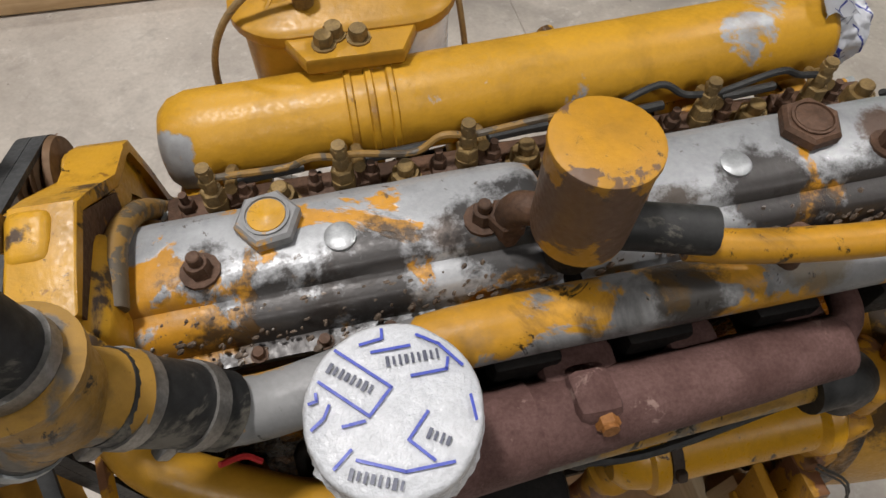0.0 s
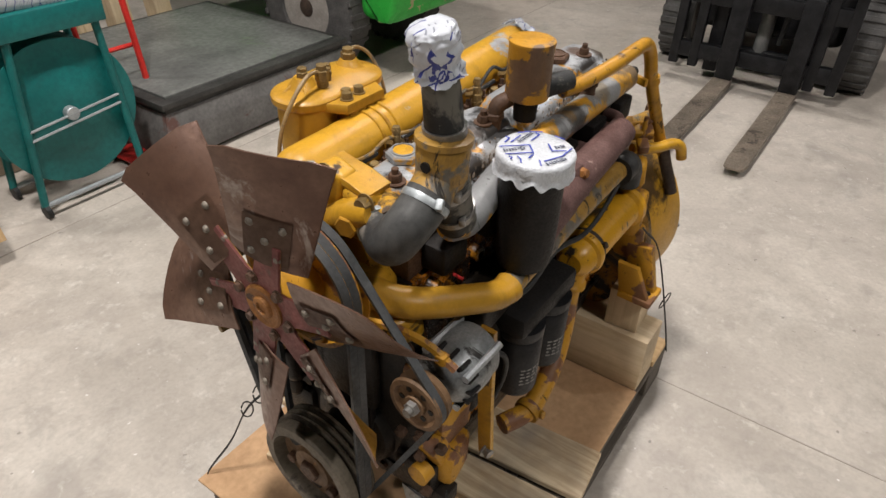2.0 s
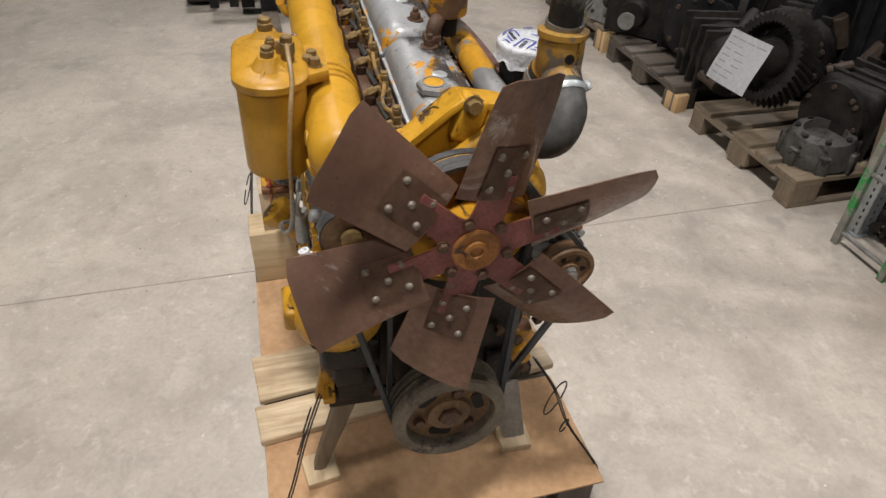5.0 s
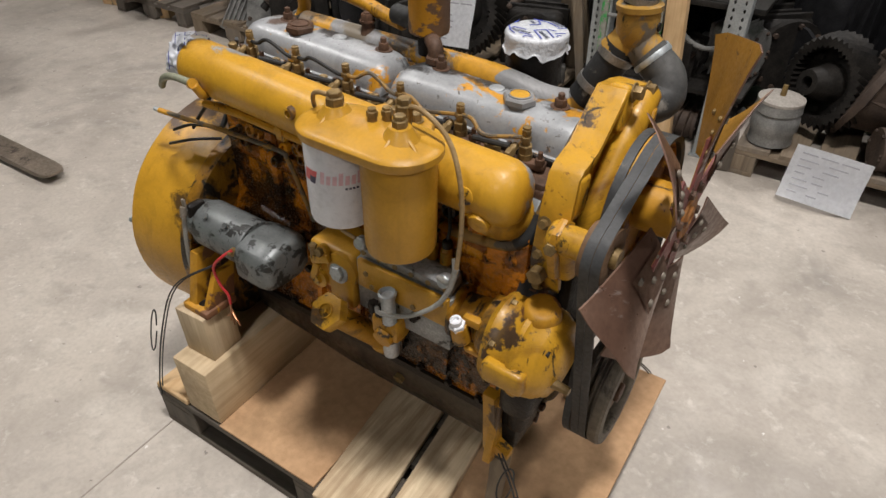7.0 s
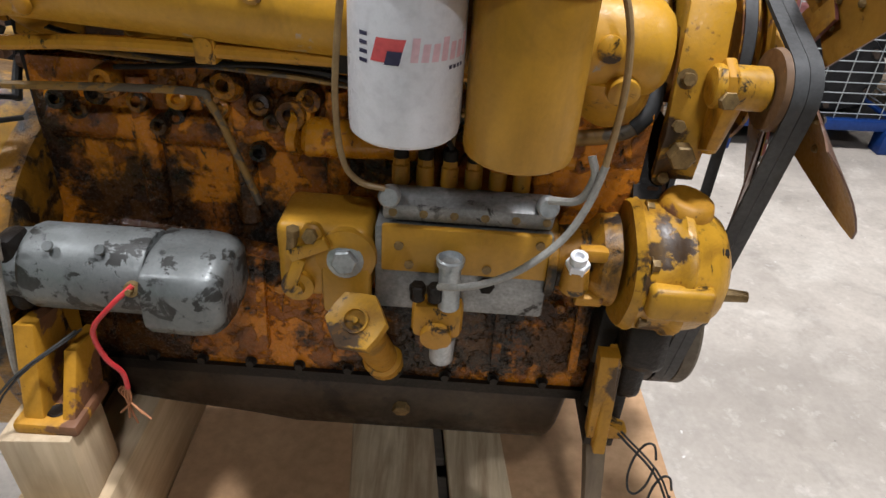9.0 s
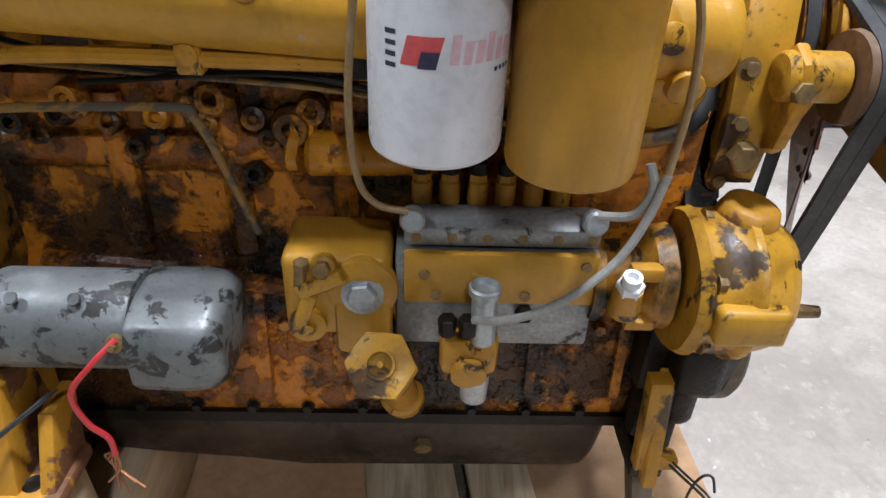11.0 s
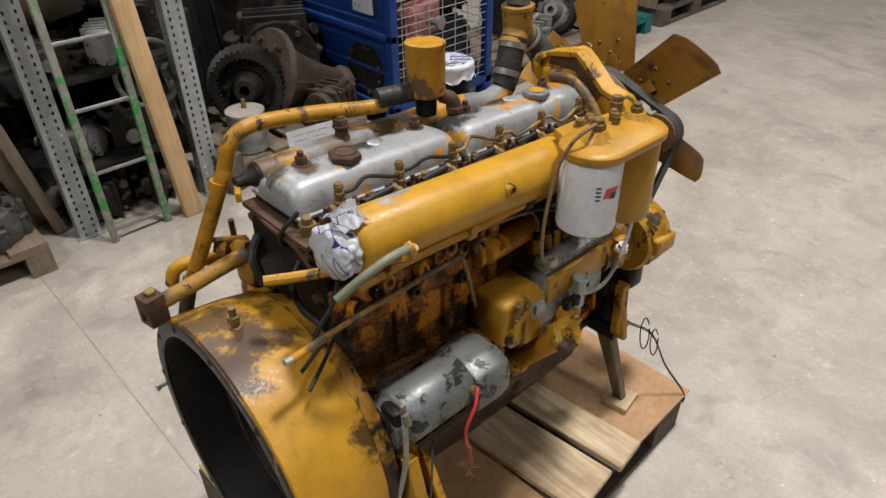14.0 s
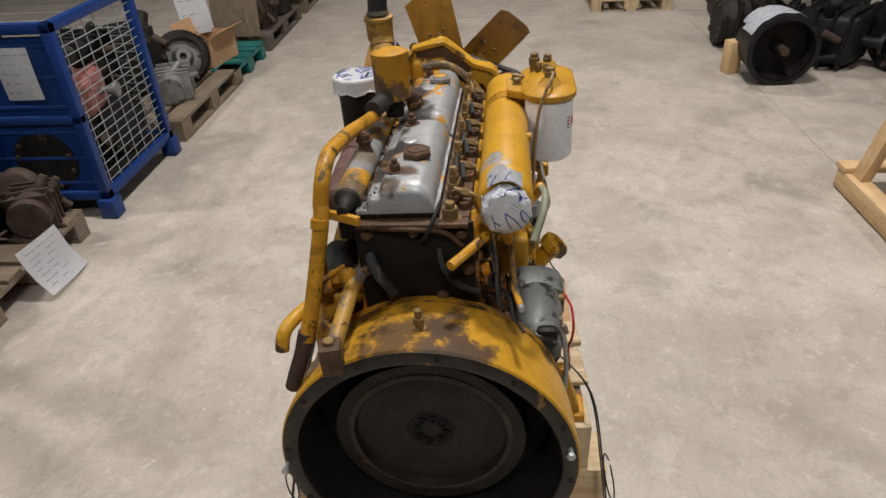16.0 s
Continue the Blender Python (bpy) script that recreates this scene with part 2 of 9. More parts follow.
YELLOW = (0.54, 0.285, 0.02)
OCHRE = (0.5, 0.245, 0.016)
M = {
    "yellow": worn_paint("yellow_enamel", YELLOW, (0.06, 0.035, 0.018), 0.585, 0.52, 0.36, 0, 12, (0.2, 0.09, 0.012), 0.04, specks=0.615, grease=0.6),
    "yellow_bare": worn_paint("yellow_enamel_scuffed", YELLOW, (0.34, 0.35, 0.36), 0.605, 0.6, 0.38, 0.3, 7, (0.2, 0.095, 0.018), specks=0.69),
    "ochre": worn_paint("ochre_enamel_dirty", OCHRE, (0.1, 0.06, 0.03), 0.62, 0.56, 0.4, grease=0.58),
    # the broad black spots at y 0.16 put exhaust-side grime and shade into colour
    "oily": worn_paint("oily_orange_paint", (0.62, 0.215, 0.012), (0.26, 0.085, 0.012), 0.5, 0.54, 0.2, 0, 16, (0.02, 0.011, 0.005), relief=0.005, grease=0.6, spots=(((-0.42, -0.12, 0.84), 0.1, (0.006, 0.005, 0.004)), ((-0.3, -0.12, 0.7), 0.15, (0.006, 0.005, 0.004)), ((-0.12, -0.12, 0.71), 0.09, (0.006, 0.005, 0.004)), ((-0.38, -0.14, 0.5), 0.17, (0.006, 0.005, 0.004)), ((0.2, -0.14, 0.56), 0.13, (0.01, 0.007, 0.004)), ((0.08, -0.15, 0.48), 0.15, (0.008, 0.006, 0.004)), ((0.33, -0.13, 0.55), 0.12, (0.008, 0.006, 0.004)), ((0.0, 0.16, 0.8), 0.34, (0.006, 0.005, 0.004)), ((0.35, 0.16, 0.7), 0.3, (0.007, 0.005, 0.004)), ((-0.35, 0.16, 0.6), 0.2, (0.007, 0.005, 0.004)))),
    "yellow_oily": worn_paint("oily_yellow_orange_paint", (0.6, 0.25, 0.012), (0.3, 0.1, 0.012), 0.58, 0.6, 0.22, 0, 18, (0.05, 0.025, 0.008), specks=0.6),
    # here too, black spots at y 0.16 hold exhaust-side grime and shade
    "soiled": worn_paint("soiled_orange_enamel", (0.46, 0.185, 0.012), (0.1, 0.04, 0.012), 0.52, 0.44, 0.26, 0, 20, (0.02, 0.012, 0.006), specks=0.57, relief=0.003, spots=(((-0.4, -0.16, 0.88), 0.1, (0.008, 0.006, 0.004)), ((-0.27, -0.14, 0.76), 0.16, (0.008, 0.006, 0.004)), ((0.0, 0.16, 0.8), 0.34, (0.006, 0.005, 0.004)), ((0.35, 0.16, 0.7), 0.3, (0.007, 0.005, 0.004)))),
    "housing": worn_paint("yellow_housing_paint", (0.53, 0.275, 0.02), (0.16, 0.075, 0.03), 0.7, 0.64, 0.38, 0, 8, (0.27, 0.12, 0.018), 0.06, specks=0.66, grease=0.64, spots=(((-0.6, 0.04, 0.905), 0.15, (0.075, 0.045, 0.027)), ((-0.6, -0.05, 0.91), 0.1, (0.075, 0.045, 0.027)), ((-0.43, -0.25, 0.72), 0.07, (0.03, 0.017, 0.01)), ((-0.46, 0.22, 0.78), 0.15, (0.03, 0.017, 0.01)))),
    "collar": worn_paint("greasy_yellow_edge", (0.42, 0.2, 0.016), (0.02, 0.014, 0.01), 0.53, 0.46, 0.34, 0, 18, (0.012, 0.009, 0.006), 0.05, relief=0.003),
    "rusty_yellow": worn_paint("rusted_yellow_paint", OCHRE, (0.17, 0.075, 0.035), 0.52, 0.62, 0.5, 0, 10, grease=0.6),
    "cover": worn_paint("bare_aluminium_with_paint_left", (0.37, 0.38, 0.39), (0.5, 0.235, 0.018), 0.55, 0.63, 0.38, 0, 7, (0.08, 0.06, 0.045), 0.02, 0.28, 0.62, 0.4, (((0.36, 0.1, 1.09), 0.03, (0.07, 0.05, 0.035)), ((0.13, 0.08, 1.1), 0.028, (0.08, 0.055, 0.04)), ((-0.1, 0.09, 1.1), 0.03, (0.06, 0.045, 0.032)), ((-0.38, 0.09, 1.1), 0.028, (0.08, 0.055, 0.035)), ((0.3, 0.06, 1.12), 0.03, (0.55, 0.55, 0.54)), ((0.1, 0.075, 1.115), 0.025, (0.6, 0.6, 0.58)), ((0.21, 0.105, 1.07), 0.07, (0.02, 0.015, 0.012)), ((0.06, 0.1, 1.07), 0.07, (0.015, 0.012, 0.01)), ((0.3, 0.12, 1.03), 0.09, (0.02, 0.015, 0.012)), ((-0.3, 0.12, 1.05), 0.08, (0.02, 0.015, 0.012)), ((-0.2, 0.105, 1.08), 0.06, (0.02, 0.015, 0.012)), ((-0.335, 0.06, 1.12), 0.028, (0.09, 0.05, 0.03)), ((-0.24, 0.0, 1.14), 0.02, (0.6, 0.6, 0.58)))),
    "pipe": worn_paint("grey_primer_with_paint_left", (0.25, 0.25, 0.25), (0.5, 0.25, 0.02), 0.49, 0.56, 0.42, 0, 8, specks=0.66, grease=0.62, spots=(((-0.4, 0.17, 1.08), 0.09, (0.11, 0.085, 0.06)), ((-0.06, 0.17, 1.07), 0.05, (0.02, 0.016, 0.012)), ((-0.2, 0.17, 1.08), 0.04, (0.16, 0.13, 0.09)))),
    "soiled_grey": worn_paint("dull_yellow_with_grey_patches", (0.36, 0.2, 0.035), (0.13, 0.115, 0.095), 0.5, 0.54, 0.42, 0, 11, (0.05, 0.035, 0.02), 0.05, grease=0.58),
    "breather_paint": worn_paint("half_rusted_yellow_can", OCHRE, (0.14, 0.08, 0.045), 0.485, 0.62, 0.45, 0, 9, (0.05, 0.032, 0.02), 0.02, grease=0.64),
    "cooler": worn_paint("flaked_yellow_paint", (0.62, 0.31, 0.014), (0.03, 0.02, 0.015), 0.58, 0.64, 0.32, 0, 12, (0.22, 0.1, 0.012), grease=0.59),
    "blade_back": worn_paint("yellow_blade_paint", (0.37, 0.185, 0.025), (0.11, 0.055, 0.028), 0.58, 0.55, 0.45, 0, 9, (0.09, 0.04, 0.014), 0.08),
    "grime": plain("oily_grime", (0.006, 0.005, 0.0045), (0.022, 0.016, 0.011), 0.45, 0, 18, 0.5, 0.002, (0.2, 0.08, 0.01), level=0.66, spec=0.22),
    "head": plain("burnt_cast_iron", (0.045, 0.025, 0.015), (0.14, 0.075, 0.045), 0.6, 0, 20, 0.5, 0.002, (0.4, 0.18, 0.02), level=0.64, spec=0.3),
    "exhaust": plain("rusted_exhaust_iron", (0.075, 0.034, 0.028), (0.15, 0.082, 0.072), 0.8, 0, 26, 0.6, 0.002, (0.25, 0.165, 0.14), level=0.63),
    "black_iron": plain("near_black_iron", (0.006, 0.0055, 0.0055), (0.017, 0.014, 0.012), 0.55, 0, 20, 0.4, 0.0015, spec=0.2),
    "rubber": plain("weathered_rubber", (0.01, 0.0105, 0.011), (0.035, 0.035, 0.034), 0.55, 0, 9, 0.3, 0.001, (0.13, 0.12, 0.1), level=0.58, spec=0.35),
    "hose_dusty": plain("dusty_grey_rubber", (0.022, 0.022, 0.022), (0.1, 0.098, 0.092), 0.6, 0, 7, 0.3, 0.001, (0.2, 0.185, 0.16), level=0.58, spec=0.35),
    "belt": plain("belt_rubber", (0.03, 0.031, 0.032), (0.075, 0.077, 0.078), 0.55, 0, 16, 0.25, 0.001, (0.14, 0.13, 0.11), level=0.66),
    "rust_fan": plain("rusty_fan_steel", (0.1, 0.05, 0.034), (0.22, 0.13, 0.09), 0.36, 0.4, 7, 0.3, 0.001, (0.3, 0.25, 0.22), level=0.6, spec=0.5),
    "rivet": plain("dusty_rivet_steel", (0.13, 0.105, 0.08), (0.28, 0.245, 0.2), 0.5, 0.25, 30, 0.25, 0.0006),
    "rust_plate": plain("rusty_doubler_steel", (0.11, 0.058, 0.038), (0.23, 0.135, 0.09), 0.45, 0.15, 9, 0.3, 0.001, (0.3, 0.25, 0.21), level=0.6),
    "rust_orange": plain("orange_rust", (0.2, 0.075, 0.018), (0.42, 0.18, 0.04), 0.6, 0, 25, 0.4, 0.001, (0.06, 0.03, 0.018), level=0.6),
    "pulley": plain("dusty_brown_pulley_iron", (0.1, 0.082, 0.06), (0.2, 0.165, 0.12), 0.6, 0.15, 10, 0.3, 0.001, (0.045, 0.034, 0.025), level=0.58),
    "pulley_web": plain("rust_brown_web", (0.1, 0.055, 0.026), (0.22, 0.125, 0.06), 0.65, 0, 12, 0.4, 0.001, (0.4, 0.18, 0.03), level=0.62),
    "leg_steel": plain("grey_scratched_steel", (0.2, 0.195, 0.18), (0.33, 0.32, 0.3), 0.55, 0.2, 9, 0.3, 0.001, (0.12, 0.09, 0.06), level=0.6),
    "red_fan": plain("dull_red_paint", (0.12, 0.035, 0.03), (0.26, 0.085, 0.075), 0.55, 0.1, 16, 0.35, 0.001, (0.13, 0.09, 0.07), level=0.6),
    "steel": plain("dull_steel", (0.19, 0.18, 0.165), (0.4, 0.385, 0.36), 0.42, 0.75, 30, 0.25, 0.0006),
    "zinc": plain("galvanised_steel", (0.34, 0.37, 0.38), (0.52, 0.55, 0.56), 0.45, 0.6, 18, 0.15, 0.0005),
    "bronze_nut": plain("stained_nut", (0.13, 0.085, 0.035), (0.34, 0.23, 0.09), 0.45, 0.4, 40, 0.3, 0.0006),
    "alu_dark": plain("oily_cast_aluminium", (0.16, 0.165, 0.165), (0.36, 0.37, 0.37), 0.45, 0.5, 20, 0.35, 0.001, (0.025, 0.022, 0.02), level=0.58),
    "alu": plain("cast_aluminium", (0.33, 0.345, 0.35), (0.55, 0.56, 0.57), 0.42, 0.55, 24, 0.35, 0.001, (0.05, 0.045, 0.04), level=0.66),
    "starter": worn_paint("stained_zinc_starter", (0.18, 0.192, 0.19), (0.022, 0.022, 0.02), 0.54, 0.54, 0.4, 0, 22, (0.04, 0.042, 0.04), 0.03, 0.4, 0.6),
    "can": worn_paint("clean_yellow_paint", (0.48, 0.25, 0.022), (0.3, 0.16, 0.03), 0.72, 0.66, 0.36, 0, 10, (0.3, 0.14, 0.02), 0.06, specks=0.74),
    "white": plain("white_filter_paint", (0.72, 0.73, 0.78), (0.8, 0.81, 0.85), 0.3, 0, 8, 0.05, 0.0003),
    "label_red": plain("red_print", (0.6, 0.08, 0.09), (0.68, 0.12, 0.12), 0.4),
    "label_dark": plain("dark_print", (0.03, 0.03, 0.07), (0.05, 0.05, 0.1), 0.4),
    "label_pink": plain("faded_red_print", (0.72, 0.45, 0.5), (0.76, 0.55, 0.6), 0.4),
    "film": printed_film("printed_plastic_film"),
    "film_plain": plain("white_plastic_film", (0.52, 0.54, 0.57), (0.67, 0.68, 0.7), 0.22, 0, 14, 0.6, 0.004),
    "print_blue": plain("blue_film_print", (0.025, 0.045, 0.36), (0.05, 0.08, 0.46), 0.4),
    "print_black": plain("dark_film_print", (0.05, 0.055, 0.09), (0.1, 0.11, 0.16), 0.4),
    "hose": plain("grey_fuel_hose", (0.24, 0.24, 0.22), (0.4, 0.39, 0.36), 0.5, 0, 30, 0.2, 0.0005),
    "hose_tan": plain("tan_stained_fuel_line", (0.2, 0.125, 0.05), (0.36, 0.25, 0.12), 0.42, 0, 16, 0.2, 0.0005, (0.1, 0.085, 0.065), level=0.58),
    "green_hose": plain("stained_green_hose", (0.14, 0.16, 0.1), (0.26, 0.26, 0.19), 0.5, 0, 30, 0.2, 0.0005),
    "yellow_hose": worn_paint("painted_fuel_line", (0.28, 0.16, 0.04), (0.1, 0.08, 0.055), 0.5, 0.55, 0.45, 0, 30),
    "wire": plain("black_wire", (0.012, 0.012, 0.012), (0.03, 0.03, 0.028), 0.55),
    "red_wire": plain("red_cable", (0.45, 0.025, 0.03), (0.6, 0.05, 0.05), 0.4),
    "copper": plain("bare_copper", (0.28, 0.12, 0.06), (0.42, 0.2, 0.1), 0.4, 0.8),
    "card": plain("brown_cardboard", (0.42, 0.25, 0.13), (0.52, 0.33, 0.18), 0.8, 0, 5, 0.15, 0.0006),
    "slab": plain("dark_steel_plate", (0.1, 0.1, 0.095), (0.2, 0.205, 0.19), 0.5, 0.2, 3.5, 0.2, 0.001, (0.12, 0.15, 0.1), level=0.6),
    "slab_side": plain("grey_scuffed_slab_side", (0.09, 0.085, 0.08), (0.19, 0.18, 0.17), 0.5, 0.2, 6, 0.3, 0.001, (0.1, 0.05, 0.04), level=0.6),
    "slab_dark": plain("dark_slab_rim", (0.03, 0.029, 0.027), (0.075, 0.072, 0.066), 0.5, 0.2, 7, 0.3),
    "teal": plain("teal_enamel", (0.005, 0.1, 0.095), (0.01, 0.17, 0.16), 0.4, 0, 6, 0.1, 0.0005),
    "green": worn_paint("green_truck_paint", (0.03, 0.42, 0.05), (0.4, 0.33, 0.18), 0.6, 0.74, 0.4, 0, 9),
    "green_worn": worn_paint("chipped_green_paint", (0.03, 0.38, 0.05), (0.42, 0.34, 0.2), 0.44, 0.62, 0.5, 0, 14),
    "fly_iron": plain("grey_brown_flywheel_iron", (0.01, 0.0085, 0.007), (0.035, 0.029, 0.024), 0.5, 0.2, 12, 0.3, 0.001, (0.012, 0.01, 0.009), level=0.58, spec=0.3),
    "sump": plain("oily_brown_sheet_metal", (0.016, 0.011, 0.008), (0.06, 0.041, 0.026), 0.38, 0, 7, 0.4, 0.0015, (0.008, 0.006, 0.005), level=0.56, spec=0.3),
    "dark_green": plain("dark_green_container", (0.003, 0.085, 0.04), (0.006, 0.14, 0.065), 0.5, 0, 5, 0.1),
    "rail_green": plain("green_rail_paint", (0.2, 0.2, 0.17), (0.36, 0.35, 0.31), 0.55, 0, 20, 0.2, 0.0005, (0.04, 0.28, 0.07), level=0.5),
    "blue": plain("blue_crate_paint", (0.004, 0.026, 0.14), (0.009, 0.045, 0.2), 0.45, 0, 7, 0.15, 0.0006, (0.03, 0.035, 0.06), level=0.66),
    "red": plain("red_paint", (0.5, 0.02, 0.015), (0.65, 0.04, 0.03), 0.4, 0, 6),
    "pink_iron": plain("faded_red_primer", (0.24, 0.09, 0.085), (0.4, 0.17, 0.16), 0.7, 0, 18, 0.4),
    "tyre": plain("dusty_tyre", (0.05, 0.048, 0.046), (0.11, 0.105, 0.1), 0.8, 0, 12, 0.4),
    "crust": plain("baked_oily_crust", (0.05, 0.035, 0.025), (0.2, 0.15, 0.11), 0.7, 0, 40, 0.4, 0.001, (0.5, 0.48, 0.45), level=0.6),
    "rim_steel": plain("worn_dark_machined_steel", (0.014, 0.012, 0.01), (0.05, 0.042, 0.034), 0.45, 0.3, 14, 0.3, 0.0006, (0.22, 0.11, 0.03), level=0.62),
    "rim": plain("pale_dirty_rim", (0.24, 0.215, 0.19), (0.4, 0.37, 0.33), 0.7, 0, 12, 0.3),
    "truck_black": plain("black_truck_steel", (0.008, 0.008, 0.009), (0.026, 0.026, 0.028), 0.45, 0.2, 14, 0.2, spec=0.25),
    "fork": plain("worn_fork_steel", (0.11, 0.09, 0.07), (0.27, 0.22, 0.17), 0.45, 0.3, 9, 0.2, 0.001, (0.06, 0.045, 0.035), level=0.58),
    "dark_iron": plain("dark_cast_iron", (0.004, 0.0036, 0.0033), (0.03, 0.026, 0.022), 0.6, 0.1, 13, 0.5, 0.002, spec=0.3),
    "clutch_iron": plain("dusty_dark_grey_iron", (0.04, 0.038, 0.035), (0.12, 0.114, 0.105), 0.55, 0.2, 16, 0.4, 0.0015, (0.015, 0.013, 0.012), level=0.56),
    "brown_iron": plain("brown_rusty_iron", (0.03, 0.02, 0.015), (0.078, 0.052, 0.036), 0.7, 0, 13, 0.5, 0.002),
    "grey_iron": plain("grey_cast_metal", (0.14, 0.14, 0.135), (0.3, 0.295, 0.28), 0.5, 0.3, 15, 0.4),
    "paper": plain("white_paper", (0.76, 0.77, 0.8), (0.84, 0.85, 0.87), 0.7, 0, 6, 0.05),
    "ink": plain("grey_ink", (0.36, 0.36, 0.4), (0.46, 0.46, 0.5), 0.7),
    "wall": plain("painted_hall_wall", (0.1, 0.105, 0.11), (0.15, 0.155, 0.16), 0.8, 0, 2),
    "roof": plain("hall_ceiling_sheet", (0.07, 0.07, 0.075), (0.1, 0.1, 0.105), 0.7, 0, 2),
}
for way in "xyz":
    M["fresh_wood_" + way] = timber("fresh_pine", (0.5, 0.32, 0.15), (0.68, 0.48, 0.27), 0.1, way)
    M["white_wood_" + way] = timber("pale_pine", (0.46, 0.335, 0.195), (0.66, 0.52, 0.335), 0.35, way)
    M["stained_wood_" + way] = timber("stained_pine", (0.34, 0.23, 0.13), (0.7, 0.57, 0.38), 0.8, way)
    M["old_wood_" + way] = timber("weathered_pallet_wood", (0.13, 0.097, 0.065), (0.24, 0.185, 0.125), 0.7, way)
    M["dark_wood_" + way] = timber("dark_pallet_wood", (0.06, 0.05, 0.04), (0.13, 0.105, 0.08), 0.5, way)
M["joint"] = plain("floor_joint_filler", (0.31, 0.277, 0.24), (0.43, 0.387, 0.337), 0.8, 0, 3)


def concrete():
    m, t, b = nodes_of("polished_concrete")
    v = coords(t)
    col = blend(t, steps(t, grain(t, v, 0.8, 6, 0.6), 0.3, 0.7), (0.4, 0.357, 0.308), (0.52, 0.468, 0.408))
    col = blend(t, steps(t, grain(t, v, 2.4, 5, 0.6, 0.7), 0.46, 0.7, 0, 0.7), col, (0.3, 0.265, 0.228))
    col = blend(t, steps(t, grain(t, v, 4.2, 6, 0.65, 0.4), 0.53, 0.72, 0, 0.45), col, (0.62, 0.575, 0.51))
    col = blend(t, steps(t, grain(t, v, 1.3, 5, 0.66, 1.0), 0.58, 0.74, 0, 0.7), col, (0.22, 0.2, 0.18))
    col = blend(t, steps(t, grain(t, v, 7, 4, 0.6, 0.3), 0.6, 0.72, 0, 0.35), col, (0.2, 0.18, 0.16))
    col = blend(t, steps(t, grain(t, v, 26, 3, 0.5), 0.73, 0.76, 0, 0.6), col, (0.1, 0.09, 0.08))
    col = blend(t, steps(t, grain(t, v, 16, 6, 0.7, 0.3), 0.5, 0.7, 0, 0.4), col, (0.27, 0.24, 0.21))
    col = blend(t, steps(t, grain(t, v, 21, 5, 0.66, 0.2), 0.58, 0.7, 0, 0.4), col, (0.66, 0.62, 0.56))
    col = blend(t, steps(t, grain(t, v, 38, 2, 0.5), 0.77, 0.79, 0, 0.8), col, (0.75, 0.73, 0.7))
    fine = grain(t, v, 70, 5)
    col = blend(t, steps(t, fine, 0.4, 0.7, 0, 0.25), col, (0.25, 0.22, 0.19))
    t.links.new(col, b.inputs["Base Color"])
    t.links.new(steps(t, grain(t, v, 6, 5), 0.3, 0.7, 0.36, 0.62), b.inputs["Roughness"])
    bump(t, b, fine, 0.12, 0.001)
    return m


M["concrete"] = concrete()

# ---- builders ----


def axis_frame(d):
    d = Vector(d).normalized()
    return d.to_track_quat("Z", "Y").to_matrix().to_4x4()


def box(bm, c, size, turn=(0, 0, 0), bevel=0.0, seg=2):
    made = bmesh.ops.create_cube(bm, size=1.0, matrix=pose(*c, *turn) @ Matrix.Diagonal((*size, 1)))
    if bevel:
        edges = list({e for v in made["verts"] for e in v.link_edges})
        bmesh.ops.bevel(bm, geom=edges, offset=bevel, segments=seg, affect="EDGES", profile=0.5)
    return bm


def rings(bm, loops, close=True, caps=(True, True)):
    """Skin between loops of points."""
    rows = [[bm.verts.new(p) for p in loop] for loop in loops]
    n = len(rows[0])
    for a, b in zip(rows, rows[1:]):
        for i in range(n if close else n - 1):
            j = (i + 1) % n
            bm.faces.new((a[i], a[j], b[j], b[i]))
    if caps[0]:
        bm.faces.new(list(reversed(rows[0])))
    if caps[1]:
        bm.faces.new(rows[-1])
    return bm


def lathe(bm, base, d, profile, seg=24, caps=(True, True)):
    """A turned body: profile of (along, radius) from base in the direction d."""
    m = Matrix.Translation(base) @ axis_frame(d)
    loops = [[m @ Vector((r * math.cos(2 * math.pi * i / seg), r * math.sin(2 * math.pi * i / seg), h)) for i in range(seg)] for h, r in profile]
    return rings(bm, loops, True, caps)


def rod(bm, a, b, r, seg=12, r2=None, edge=0.0):
    a, b = Vector(a), Vector(b)
    n = (b - a).length
    r2 = r if r2 is None else r2
    prof = [(0, r), (n, r2)] if not edge else [(0, r - edge), (edge, r), (n - edge, r2), (n, r2 - edge)]
    return lathe(bm, a, b - a, prof, seg)


def hexagon(bm, base, d, r, h, turn=0.0):
    m = Matrix.Translation(base) @ axis_frame(d) @ pose(0, 0, 0, 0, 0, turn)
    e = r * 0.12
    loops = [[m @ Vector((q * math.cos(math.pi * i / 3), q * math.sin(math.pi * i / 3), z)) for i in range(6)] for z, q in ((0, r), (h - e, r), (h, r - e))]
    return rings(bm, loops)


def nut(bm, base, d, r, h, flat=1.35, thick=0.2, turn=0.0, bolt=0.0):
    """A hexagon nut on its washer, and the bolt's end above it, in one skin."""
    m = Matrix.Translation(base) @ axis_frame(d) @ pose(0, 0, 0, 0, 0, turn)

    def loop(z, q, six):
        out = []
        for i in range(12):
            a = math.pi * i / 6
            k = q if not six or i % 2 == 0 else q * 0.866
            out.append(m @ Vector((k * math.cos(a), k * math.sin(a), z)))
        return out
    t = r * thick
    rows = [loop(0, r * flat, False), loop(t, r * flat, False), loop(t, r, True), loop(t + h * 0.86, r, True), loop(t + h, r * 0.86, False)]
    if bolt:
        rows += [loop(t + h, r * 0.55, False), loop(t + h + bolt, r * 0.55, False), loop(t + h + bolt + r * 0.1, r * 0.45, False)]
    return rings(bm, rows)


